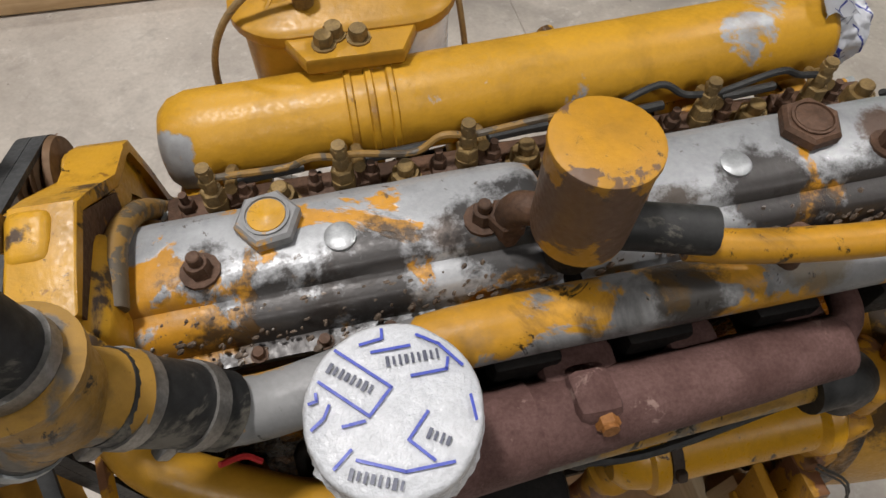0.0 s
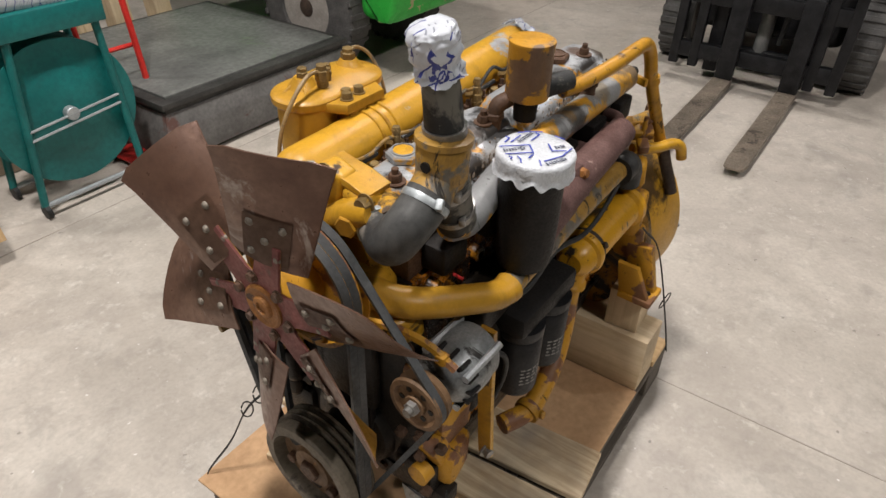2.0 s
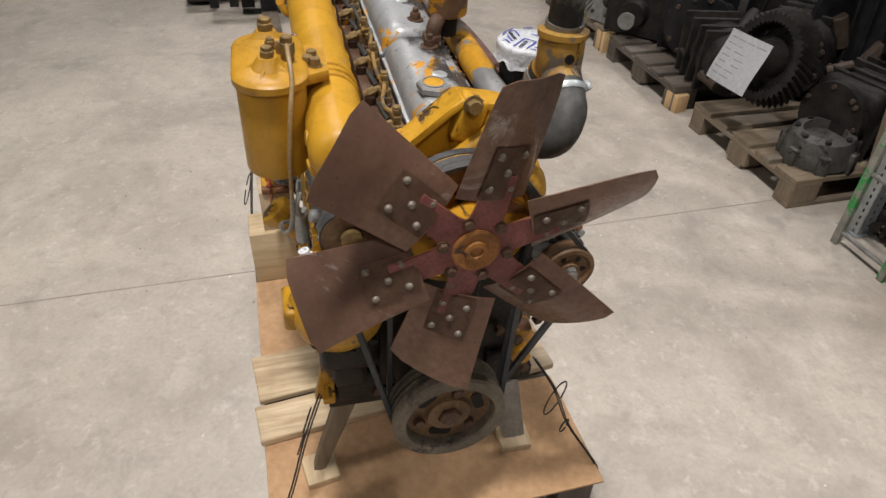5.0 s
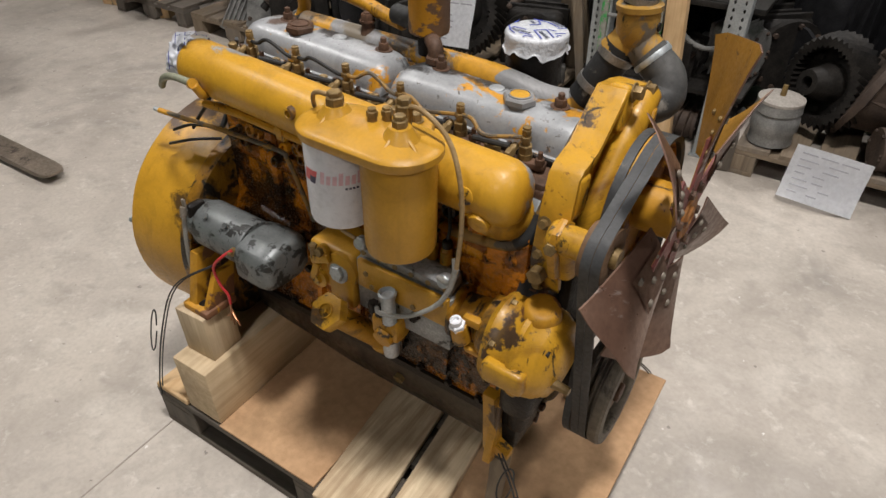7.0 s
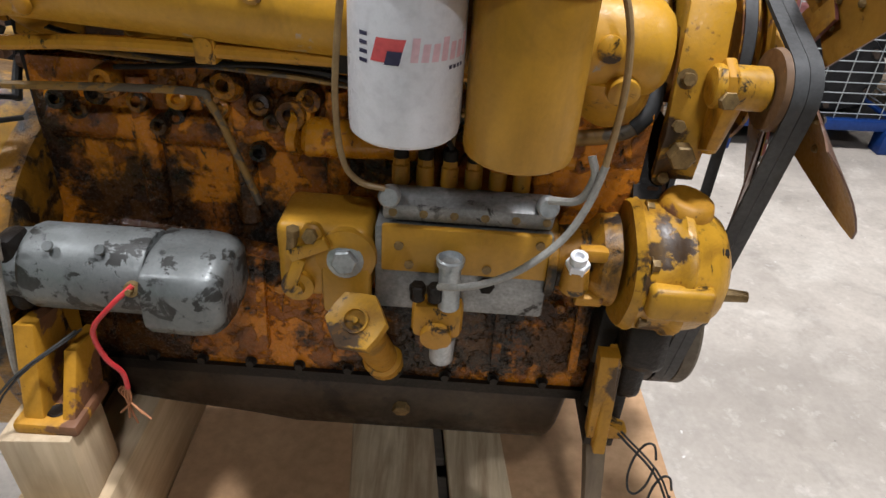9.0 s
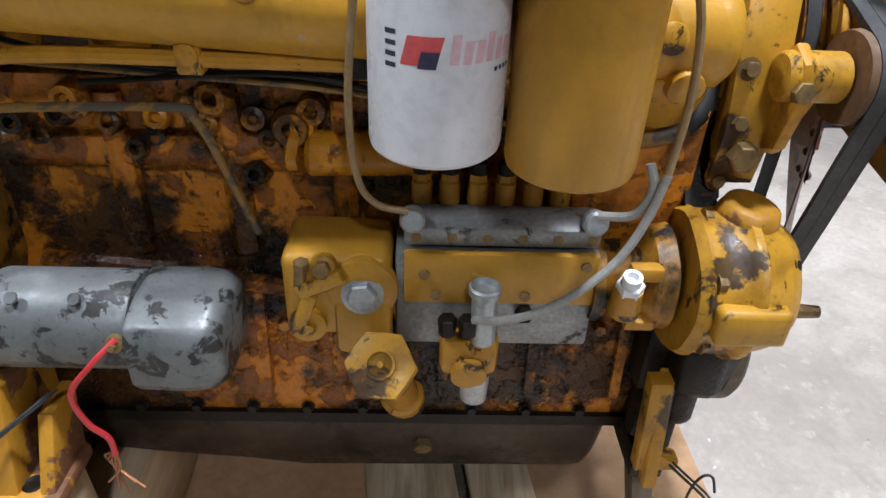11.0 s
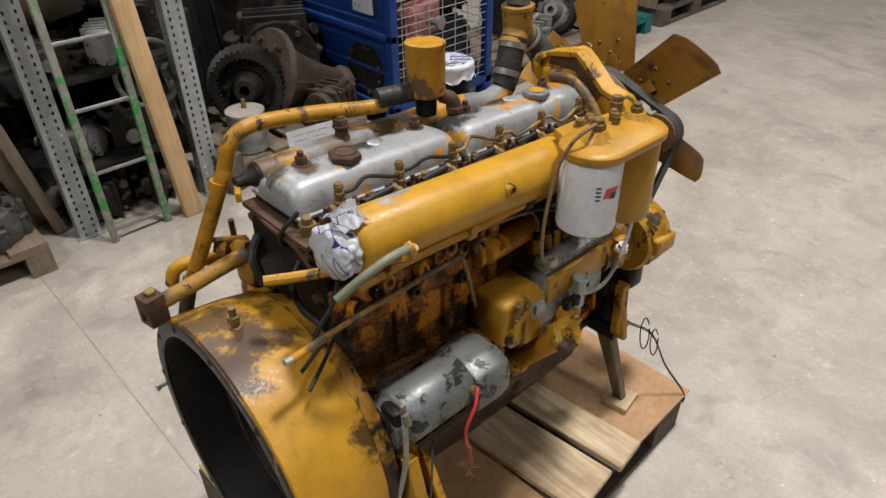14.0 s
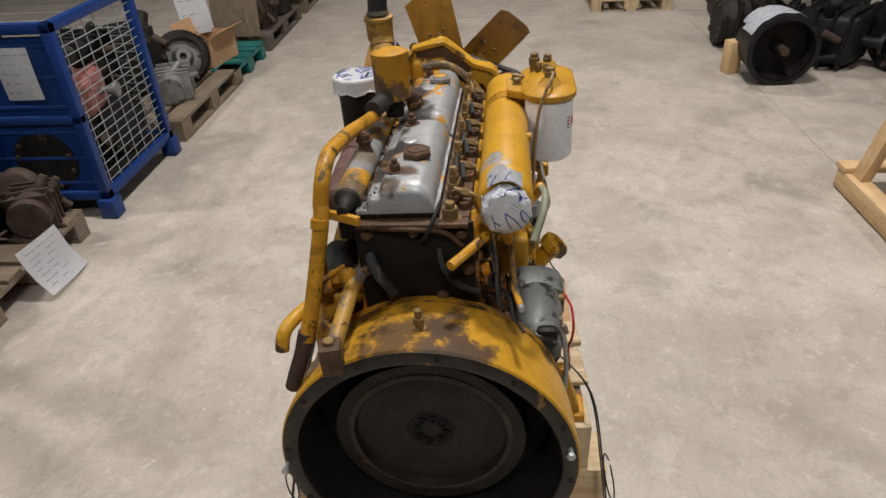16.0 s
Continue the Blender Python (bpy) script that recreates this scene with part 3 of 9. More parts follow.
def curve_points(points, turns=6, close=False):
    """A smooth line through the points."""
    p = [Vector(q) for q in points]
    out = []
    n = len(p)
    last = n if close else n - 1
    for i in range(last):
        a = p[(i - 1) % n] if close or i else p[0] * 2 - p[1]
        b, c = p[i % n], p[(i + 1) % n]
        d = p[(i + 2) % n] if close or i + 2 < n else c * 2 - b
        for k in range(turns):
            s = k / turns
            out.append(0.5 * ((2 * b) + (c - a) * s + (2 * a - 5 * b + 4 * c - d) * s * s + (3 * b - a - 3 * c + d) * s ** 3))
    if not close:
        out.append(p[-1])
    return out


def tube(bm, points, r, seg=10, turns=6, smooth=True, close=False, radii=None):
    line = curve_points(points, turns, close) if smooth else [Vector(q) for q in points]
    n = len(line)
    loops, up = [], None
    for i, c in enumerate(line):
        a = line[(i - 1) % n] if close or i else c
        b = line[(i + 1) % n] if close or i + 1 < n else c
        d = (b - a).normalized()
        if up is None:
            up = d.orthogonal().normalized()
        up = (up - d * up.dot(d)).normalized()
        side = d.cross(up)
        q = r if radii is None else radii[0] + (radii[-1] - radii[0]) * i / (n - 1) if len(radii) == 2 else radii[min(len(radii) - 1, i * len(radii) // n)]
        loops.append([c + q * (math.cos(2 * math.pi * k / seg) * up + math.sin(2 * math.pi * k / seg) * side) for k in range(seg)])
    if close:
        loops.append([p.copy() for p in loops[0]])
        return rings(bm, loops, True, (False, False))
    return rings(bm, loops)


def prism(bm, outline, place, depth, bevel=0.0):
    """A plate: an outline of (u, v) in the plane of the pose place, pushed along its z by depth."""
    bot = [bm.verts.new(place @ Vector((u, v, 0))) for u, v in outline]
    top = [bm.verts.new(place @ Vector((u, v, depth))) for u, v in outline]
    n = len(outline)
    faces = [bm.faces.new(list(reversed(bot))), bm.faces.new(top)]
    for i in range(n):
        faces.append(bm.faces.new((bot[i], bot[(i + 1) % n], top[(i + 1) % n], top[i])))
    if bevel:
        edges = list(faces[0].edges) + list(faces[1].edges)
        bmesh.ops.bevel(bm, geom=edges, offset=bevel, segments=2, affect="EDGES", profile=0.5)
    return bm


YZ = Matrix(((0, 0, 1, 0), (1, 0, 0, 0), (0, 1, 0, 0), (0, 0, 0, 1)))  # (u, v, w) -> y, z, x
XZ = Matrix(((1, 0, 0, 0), (0, 0, -1, 0), (0, 1, 0, 0), (0, 0, 0, 1)))  # (u, v, w) -> x, z, -y


def across(x):
    return Matrix.Translation((x, 0, 0)) @ YZ


def facing(y):
    return Matrix.Translation((0, y, 0)) @ XZ


def stadium(cx, cy, half, r, seg=10):
    out = [(cx + half + r * math.cos(a), cy + r * math.sin(a)) for a in np.linspace(-math.pi / 2, math.pi / 2, seg)]
    return out + [(cx - half + r * math.cos(a), cy + r * math.sin(a)) for a in np.linspace(math.pi / 2, 1.5 * math.pi, seg)]


def rough_up(bm, amount, scale, seed=0.0):
    """Uneven casting: push the vertices about."""
    for v in bm.verts:
        v.co += Vector(noise.noise_vector(v.co * scale + Vector((seed, seed, seed)))) * amount
    return bm


def finish(bm, name, mats, angle=35):
    bmesh.ops.recalc_face_normals(bm, faces=bm.faces)
    lim = radians(angle)
    for f in bm.faces:
        f.smooth = True
    for e in bm.edges:
        e.smooth = len(e.link_faces) == 2 and e.calc_face_angle(0) < lim
    me = bpy.data.meshes.new(name)
    c = Vector((0, 0, 0))
    if bm.verts:
        lo = Vector([min(v.co[i] for v in bm.verts) for i in range(3)])
        hi = Vector([max(v.co[i] for v in bm.verts) for i in range(3)])
        c = (lo + hi) / 2
        bmesh.ops.translate(bm, verts=bm.verts, vec=-c)
    bm.to_mesh(me)
    bm.free()
    for m in mats if isinstance(mats, (list, tuple)) else (mats,):
        me.materials.append(M[m] if isinstance(m, str) else m)
    return me, c


def part(name, bm, mats, parent=None, label="", angle=35):
    me, c = finish(bm, name, mats, angle)
    ob = new(name, me)
    ob.location = c
    if parent is not None:
        ob.parent = parent
        base = Matrix.Identity(4)
        q = parent
        while q is not None:
            base = Matrix.Translation(q.location) @ base
            q = q.parent
        ob.location = c - base.translation
    if label:
        tagged(ob, label)
    return ob


def thing(name, base, label, category, group="", kind=""):
    ob = new(name)
    ob.empty_display_size = 0.1
    ob.location = base
    return tagged(ob, label, category, group, kind)


def solo(name, bm, mats, label, category, group="", kind="", angle=35):
    return tagged(part(name, bm, mats, None, "", angle), label, category, group, kind)


def bmn():
    return bmesh.new()

# ---- the hall ----
tagged(part("floor", box(bmn(), (1.0, 0.5, -0.1), (26, 17, 0.2)), "concrete"), "worn pale grey concrete hall floor", "floor", "", "structure")
bm = bmn()
for x in (-6.6, -0.585, 5.4, 11.4):
    box(bm, (x, 0.5, 0.0005), (0.0045, 17, 0.003))
for y in (-2.03, 3.97):
    box(bm, (1.0, y, 0.0005), (26, 0.0045, 0.003))
tagged(part("floor_joint", bm, "joint"), "sawn joints of the concrete floor", "joint", "", "structure")
for nm, c, sz in (("wall_north", (1, 9.1, 3), (26.4, 0.2, 6)), ("wall_south", (1, -8.1, 3), (26.4, 0.2, 6)), ("wall_east", (14.1, 0.5, 3), (0.2, 17, 6)), ("wall_west", (-12.1, 0.5, 3), (0.2, 17, 6))):
    tagged(part(nm, box(bmn(), c, sz), "wall"), "plain painted wall of the hall", "wall", "", "structure")
tagged(part("ceiling", box(bmn(), (1, 0.5, 6.1), (26.4, 17.4, 0.2)), "roof"), "plain sheet ceiling of the hall", "ceiling", "", "structure")

# ---- pallet under the engine ----


def euro_pallet(x, y, kind="old_wood", label="weathered wooden pallet on the concrete floor", group="pallets", turn=0.0, width=0.8, length=1.2, top=0.144):
    """Boards along x, 1.2 m long, 0.8 m wide, three skids."""
    p = thing("pallet", (0, 0, 0), label, "pallet", group)
    bx, by, bz = kind + "_x", kind + "_y", kind + "_z"
    n = 5
    for i in range(n):
        w = 0.145 if i % 2 == 0 else 0.1
        yy = -width / 2 + 0.0725 + i * (width - 0.145) / (n - 1)
        part("board", box(bmn(), (0, yy, top - 0.011), (length, w, 0.022), (0, 0, 0), 0.002, 1), bx, p)
    for sx in (-length / 2 + 0.073, 0, length / 2 - 0.073):
        part("cross_board", box(bmn(), (sx, 0, top - 0.033), (0.145, width, 0.022), (0, 0, 0), 0.002, 1), by, p)
        for sy in (-width / 2 + 0.05, 0, width / 2 - 0.05):
            part("block", box(bmn(), (sx, sy, top - 0.083), (0.145, 0.1 if sy else 0.145, 0.078), (0, 0, 0), 0.003, 1), bz, p)
    for sy in (-width / 2 + 0.05, 0, width / 2 - 0.05):
        part("skid", box(bmn(), (0, sy, 0.011), (length, 0.1, 0.022), (0, 0, 0), 0.002, 1), bx, p)
    p.matrix_basis = pose(x, y, 0, 0, 0, turn)
    return p


euro_pallet(0.0, 0.0, "dark_wood", "dark weathered wooden pallet that carries the engine", "")
TOP = 0.144
# cardboard sheets over the deck
solo("cardboard_sheet", box(bmn(), (0.447, 0.0, TOP + 0.004), (0.355, 0.81, 0.007), (0, 0, 0), 0.001, 1), "card", "flat brown cardboard sheet on the front of the pallet", "cardboard")
solo("cardboard_sheet", box(bmn(), (-0.165, 0.0, TOP + 0.004), (0.34, 0.8, 0.007), (0, 0, 0), 0.001, 1), "card", "flat brown cardboard sheet under the engine", "cardboard")
solo("plank", box(bmn(), (0.23, 0.0, TOP + 0.0205), (0.115, 0.84, 0.024), (0, 0, 5.2), 0.003, 1), "stained_wood_y", "pale stained pine plank laid across the pallet", "plank", "planks on the pallet")
solo("plank", box(bmn(), (0.068, 0.0, TOP + 0.0185), (0.165, 0.84, 0.02), (0, 0, 5.4), 0.003, 1), "stained_wood_y", "stained cracked pine plank laid across the pallet", "plank", "planks on the pallet")
solo("plank", box(bmn(), (-0.53, 0.0, TOP + 0.011), (0.13, 0.8, 0.02), (0, 0, 0), 0.003, 1), "fresh_wood_y", "pine plank laid across the rear end of the pallet", "plank", "planks on the pallet")
solo("timber_beam", box(bmn(), (-0.395, 0.0, TOP + 0.1045), (0.125, 0.79, 0.193), (0, 0, 0), 0.004, 2), "white_wood_y", "thick sawn pine beam across the pallet", "timber beam")
for y, high in ((-0.3, 0.142), (0.3, 0.127)):
    solo("timber_block", box(bmn(), (-0.4, y, TOP + 0.2015 + high / 2), (0.1, 0.095, high), (0, 0, 2), 0.003, 2), "white_wood_z", "short sawn pine block under the engine foot", "timber block", "timber blocks")
for x, y in ((0.43, -0.275), (0.448, 0.222)):
    solo("wood_chock", box(bmn(), (x, y, TOP + 0.0075 + 0.011), (0.085, 0.08, 0.022), (0, 0, 8 if y < 0 else -4), 0.002, 1), "white_wood_x", "small flat wooden plate nailed on the cardboard", "wooden plate", "foot plates")

# ---- the engine ----
ENG = thing("diesel_engine", (0, 0, 0.18), "worn yellow six-cylinder diesel engine standing on a pallet", "engine")
ZC = 0.51  # crankshaft axis


def eng(name, bm, mats, label="", parent=None, angle=35):
    return part(name, bm, mats, parent or ENG, label, angle)


def bolts(name, spots, d, r, h, mats="bronze_nut", parent=None, turn=0.0, washer=True):
    for i, p in enumerate(spots):
        bm = nut(bmn(), p, d, r, h, 1.35 if washer else 1.0, 0.2, turn + 17 * i)
        eng(name, bm, mats, "", parent)


# block: crankcase and cylinder part
bm = bmn()
prism(bm, [(-0.165, 0.44), (0.165, 0.44), (0.17, 0.5), (0.165, 0.66), (0.135, 0.72), (0.13, 0.955), (-0.13, 0.955), (-0.135, 0.72), (-0.165, 0.66), (-0.17, 0.5)], across(-0.45), 0.87, 0.006)
block = eng("engine_block", bm, "oily", "oily orange-brown cast engine block")
bm = bmn()
prism(bm, [(-0.175, 0.425), (0.175, 0.425), (0.175, 0.445), (-0.175, 0.445)], across(-0.455), 0.89, 0.003)
eng("sump_flange", bm, "grime", "", block)
# ribs, bosses and core plugs on both flanks
for side in (-1, 1):
    for i in range(6):
        x = -0.36 + i * 0.14
        bm = bmn()
        lathe(bm, (x, side * 0.128, 0.83), (0, side, 0), [(0, 0.036), (0.004, 0.034), (0.005, 0.03), (0.003, 0.024)], 20)
        eng("core_plug", bm, "oily", "", block)
        bm = bmn()
        rod(bm, (x + 0.07, side * 0.132, 0.72), (x + 0.07, side * 0.135, 0.94), 0.02, 10, 0.016)
        rough_up(bm, 0.004, 20, x)
        eng("casting_rib", bm, "oily", "", block)
        bm = bmn()
        lathe(bm, (x + 0.035, side * 0.125, 0.925), (0, side, 0), [(0, 0.02), (0.028, 0.017), (0.03, 0.009), (0.018, 0.007)], 14)
        eng("boss", bm, "soiled", "", block)
        bm = bmn()
        lathe(bm, (x - 0.02, side * 0.125, 0.885), (0, side, 0), [(0, 0.016), (0.022, 0.014), (0.024, 0.008), (0.015, 0.006)], 14)
        eng("boss", bm, "soiled", "", block)
    for i in range(7):
        x = -0.4 + i * 0.13
        bm = bmn()
        prism(bm, [(0, 0.5), (side * 0.03, 0.5), (side * 0.012, 0.68), (0, 0.68)], Matrix.Translation((x, side * 0.16, 0)) @ YZ, 0.014)
        eng("casting_rib", bm, "oily", "", block)
    bolts("bolt", [(-0.42 + i * 0.085, side * 0.17, 0.455) for i in range(10)], (0, side, 0), 0.008, 0.008, "grime", block)
# side rail of the casting by the pump
bm = bmn()
rod(bm, (-0.055, -0.15, 0.872), (0.12, -0.15, 0.876), 0.028, 16, None, 0.008)
lathe(bm, (-0.058, -0.145, 0.872), (-1, 0.2, 0), [(0, 0.03), (0.012, 0.032), (0.02, 0.022)], 16)
rough_up(bm, 0.003, 30)
eng("water_gallery", bm, "yellow_oily", "", block)
bm = bmn()
rod(bm, (0.22, -0.155, 0.872), (0.34, -0.155, 0.872), 0.024, 14, None, 0.006)
rough_up(bm, 0.003, 30)
eng("water_gallery", bm, "yellow_oily", "", block)
# swelling along the upper flank
bm = bmn()
tube(bm, [(-0.43, -0.118, 0.862), (-0.2, -0.121, 0.864), (-0.07, -0.118, 0.862)], 0.03, 14, 8)
rough_up(bm, 0.004, 26)
eng("casting_swell", bm, "oily", "", block, 50)
for k in range(7):
    x = -0.405 + k * 0.058
    bm = bmn()
    lathe(bm, (x, -0.138, 0.902 + 0.008 * (k % 2)), (0, -1, 0.3), [(0, 0.017), (0.016, 0.0145), (0.018, 0.008), (0.008, 0.007)], 14)
    rough_up(bm, 0.001, 50, x)
    eng("boss", bm, "soiled" if k % 3 else "yellow_oily", "", block)
for x, z, r in ((-0.33, 0.93, 0.016), (-0.16, 0.935, 0.018), (-0.07, 0.9, 0.02), (0.16, 0.93, 0.017), (-0.26, 0.87, 0.012), (-0.12, 0.84, 0.013), (-0.4, 0.9, 0.014)):
    bm = bmn()
    lathe(bm, (x, -0.128, z), (0, -1, 0.15), [(0, r * 1.5), (0.02, r * 1.3), (0.034, r), (0.035, r * 0.55), (0.02, r * 0.5)], 14)
    rough_up(bm, 0.002, 40, x)
    eng("boss", bm, "soiled", "", block)
bm = bmn()
tube(bm, [(-0.42, -0.145, 0.705), (-0.2, -0.16, 0.69), (0.05, -0.165, 0.66), (0.4, -0.165, 0.655)], 0.014, 8, 5)
rough_up(bm, 0.004, 26)
eng("casting_ledge", bm, "oily", "", block)
for i in range(11):
    bm = bmn()
    hexagon(bm, (-0.4 + i * 0.075, -0.168, 0.62 - 0.02 * (i % 2)), (0, -1, 0), 0.01, 0.012, 23 * i)
    eng("bolt", bm, "soiled" if i % 3 else "grime", "", block)
bm = bmn()
prism(bm, [(0.3, 0.72), (0.43, 0.72), (0.43, 0.95), (0.3, 0.94), (0.27, 0.86)], facing(-0.125), 0.05, 0.01)
rough_up(bm, 0.003, 20)
eng("casting_shoulder", bm, "oily", "", block)

# sump
bm = bmn()
rings(bm, [[(x0, -w, z), (x1, -w, z), (x1, w, z), (x0, w, z)] for x0, x1, w, z in ((-0.44, 0.4, 0.165, 0.425), (-0.42, 0.39, 0.155, 0.33), (-0.1, 0.38, 0.14, 0.285), (-0.06, 0.35, 0.12, 0.268))])
bmesh.ops.bevel(bm, geom=[e for e in bm.edges], offset=0.014, segments=3, affect="EDGES", profile=0.5)
eng("oil_sump", bm, "sump", "dark brown oily sheet-metal sump")
bm = bmn()
hexagon(bm, (0.1, -0.155, 0.36), (0, -1, -0.3), 0.016, 0.015)
eng("drain_plug", bm, "bronze_nut")

# cylinder head and its bolts
bm = bmn()
box(bm, (-0.01, 0.0, 0.994), (0.86, 0.235, 0.078), (0, 0, 0), 0.006)
head = eng("cylinder_head", bm, "head", "dark burnt cast-iron cylinder head")
bm = bmn()
box(bm, (-0.012, 0.028, 1.04), (0.87, 0.165, 0.014), (0, 0, 0), 0.003)
box(bm, (-0.01, 0.0, 0.953), (0.872, 0.25, 0.006))
eng("head_gasket", bm, "grime", "", head)
for i in range(6):
    x = 0.355 - i * 0.1455
    # injector with its nut and clamp
    bm = bmn()
    rod(bm, (x, -0.078, 1.028), (x, -0.08, 1.063), 0.014, 12)
    hexagon(bm, (x, -0.08, 1.058), (0, -0.05, 1), 0.0135, 0.022, 11 * i)
    rod(bm, (x, -0.081, 1.078), (x, -0.082, 1.116), 0.008, 10)
    hexagon(bm, (x, -0.082, 1.104), (0, -0.05, 1), 0.0095, 0.008, 5 * i)
    hexagon(bm, (x, -0.082, 1.088), (0, -0.05, 1), 0.0105, 0.01, 25 + 9 * i)
    inj = eng("injector", bm, "bronze_nut", "stained steel injector")
    bm = bmn()
    box(bm, (x, -0.083, 1.044), (0.085, 0.024, 0.014), (0, 0, 12 - 5 * i), 0.003)
    eng("clamp", bm, "head", "", inj)
    for k in (-1, 1):
        bm = bmn()
        rod(bm, (x + k * 0.033, -0.083, 1.048), (x + k * 0.033, -0.083, 1.076), 0.005, 8)
        hexagon(bm, (x + k * 0.033, -0.083, 1.051), (0, 0, 1), 0.0095, 0.012, 20 * i + 9 * k)
        eng("clamp_nut", bm, "head", "", inj)
    bm = bmn()
    rod(bm, (x - 0.02, -0.082, 1.073), (x - 0.02, -0.122, 1.058), 0.0075, 8)
    hexagon(bm, (x - 0.02, -0.098, 1.067), (0, -1, -0.35), 0.01, 0.016)
    eng("fuel_inlet", bm, "bronze_nut", "", inj)
    # big head nut between injectors
    bm = bmn()
    nut(bm, (x - 0.072, -0.078, 1.028), (0, 0, 1), 0.0185, 0.022, 1.25, 0.3, 13 * i, 0.012)
    eng("head_nut", bm, "bronze_nut", "", head)
    # rocker-side nuts, lower row
    bm = bmn()
    hexagon(bm, (x - 0.03, -0.105, 1.033), (0, 0, 1), 0.013, 0.016, 7 * i)
    eng("head_nut", bm, "head", "", head)
    # exhaust ports
    bm = bmn()
    box(bm, (x - 0.01, 0.14, 0.995), (0.075, 0.06, 0.06), (0, 0, 0), 0.008)
    eng("exhaust_port", bm, "black_iron", "", head)
# leak-off line over the injectors
for i in range(5):
    x0, x1 = 0.355 - i * 0.1455, 0.355 - (i + 1) * 0.1455
    bm = bmn()
    tube(bm, [(x0, -0.083, 1.094), (x0 - 0.02, -0.086, 1.091), ((x0 + x1) / 2 - 0.01, -0.095 + 0.01 * (i % 3), 1.078 if i < 2 else 1.11), (x1 + 0.03, -0.087, 1.096), (x1, -0.083, 1.094)], 0.0042, 8)
    eng("leak_off_pipe", bm, "yellow_hose" if i < 3 else "wire", "thin leak-off line between the injectors")
    bm = bmn()
    tube(bm, [((x0 + x1) / 2 + 0.045, -0.093, 1.072), ((x0 + x1) / 2 - 0.03, -0.1, 1.068)], 0.0058, 8)
    eng("rubber_sleeve", bm, "wire")


def valve_cover(x0, x1):
    """Rounded lid along the head, with a bead round its foot and two round shoulders."""
    prof = [(-0.052, 1.046), (-0.052, 1.051), (-0.046, 1.0526), (-0.044, 1.0792), (-0.034, 1.0991), (-0.016, 1.1099), (0.008, 1.1124), (0.04, 1.1099), (0.058, 1.1066), (0.064, 1.1008), (0.067, 1.0908), (0.073, 1.0883), (0.085, 1.0875), (0.093, 1.0809), (0.098, 1.0667), (0.1, 1.0543), (0.104, 1.0526), (0.118, 1.051), (0.118, 1.0435)]
    bm = bmn()
    loops = []
    n = 14
    for s in (0, 0.012, 0.03, 0.05):
        f = s / 0.05
        f = math.sqrt(max(0, 1 - (1 - f) ** 2))
        loops.append((x0 + s * 0.8, f))
    loops = loops + [(x0 + (x1 - x0) * k / n, 1.0) for k in range(2, n - 1)] + [(x1 + x0 - x, f) for x, f in reversed(loops)]
    pts = []
    for x, f in loops:
        row = []
        for y, z in prof:
            zz = 1.046 + (z - 1.046) * (0.62 + 0.38 * f) if z > 1.0535 else z
            yy = 0.027 + (y - 0.027) * (0.9 + 0.1 * f) if z > 1.0535 else y
            row.append(Vector((x, yy, zz)))
        pts.append(row)
    rings(bm, pts)
    rough_up(bm, 0.0012, 25, x0)
    return bm


coverA = eng("valve_cover", valve_cover(0.0, 0.452), "cover", "bare aluminium valve cover with flaking yellow paint", None, 50)
coverB = eng("valve_cover", valve_cover(-0.447, -0.022), "cover", "scratched aluminium valve cover with flaking yellow paint", None, 50)
for cov, studs, hexx, disc in ((coverA, (0.36, 0.078), 0.29, 0.222), (coverB, (-0.078, -0.372), -0.295, -0.2)):
    for x in studs:
        bm = bmn()
        nut(bm, (x, 0.04, 1.108), (0, 0, 1), 0.0125, 0.015, 1.6, 0.32, 12, 0.01)
        eng("stud_nut", bm, "head", "", cov)
    bm = bmn()
    lathe(bm, (hexx, 0.002, 1.094), (0, 0, 1), [(0, 0.022), (0.012, 0.025), (0.022, 0.029)], 20)
    hexagon(bm, (hexx, 0.002, 1.114), (0, 0, 1), 0.034, 0.014, 8)
    lathe(bm, (hexx, 0.002, 1.128), (0, 0, 1), [(-0.004, 0.0235), (0.0025, 0.0235), (0.003, 0.021), (0.0005, 0.0205), (0.0005, 0.004), (0.0015, 0.003)], 20)
    fc = eng("filler_cap", bm, "pipe" if cov == coverA else "head", "hexagonal cap on the valve cover", cov)
    bm = bmn()
    lathe(bm, (hexx, 0.002, 1.128), (0, 0, 1), [(0, 0.0195), (0.0018, 0.019), (0.0022, 0.006), (0.003, 0.004)], 20)
    eng("cap_disc", bm, "yellow" if cov == coverA else "head", "", fc)
    for k in range(6):
        bm = bmn()
        xx = (0.02 if cov == coverA else -0.43) + 0.036 + k * 0.066
        nut(bm, (xx, 0.111, 1.0515), (0, 0, 1), 0.0065, 0.008, 1.4, 0.2, 21 * k)
        eng("flange_bolt", bm, "head", "", cov)
    bm = bmn()
    lathe(bm, (disc, 0.03, 1.107), (0, 0, 1), [(0, 0.0165), (0.0055, 0.0165), (0.0075, 0.013), (0.0075, 0.003)], 20)
    eng("round_plug", bm, "alu", "", cov)

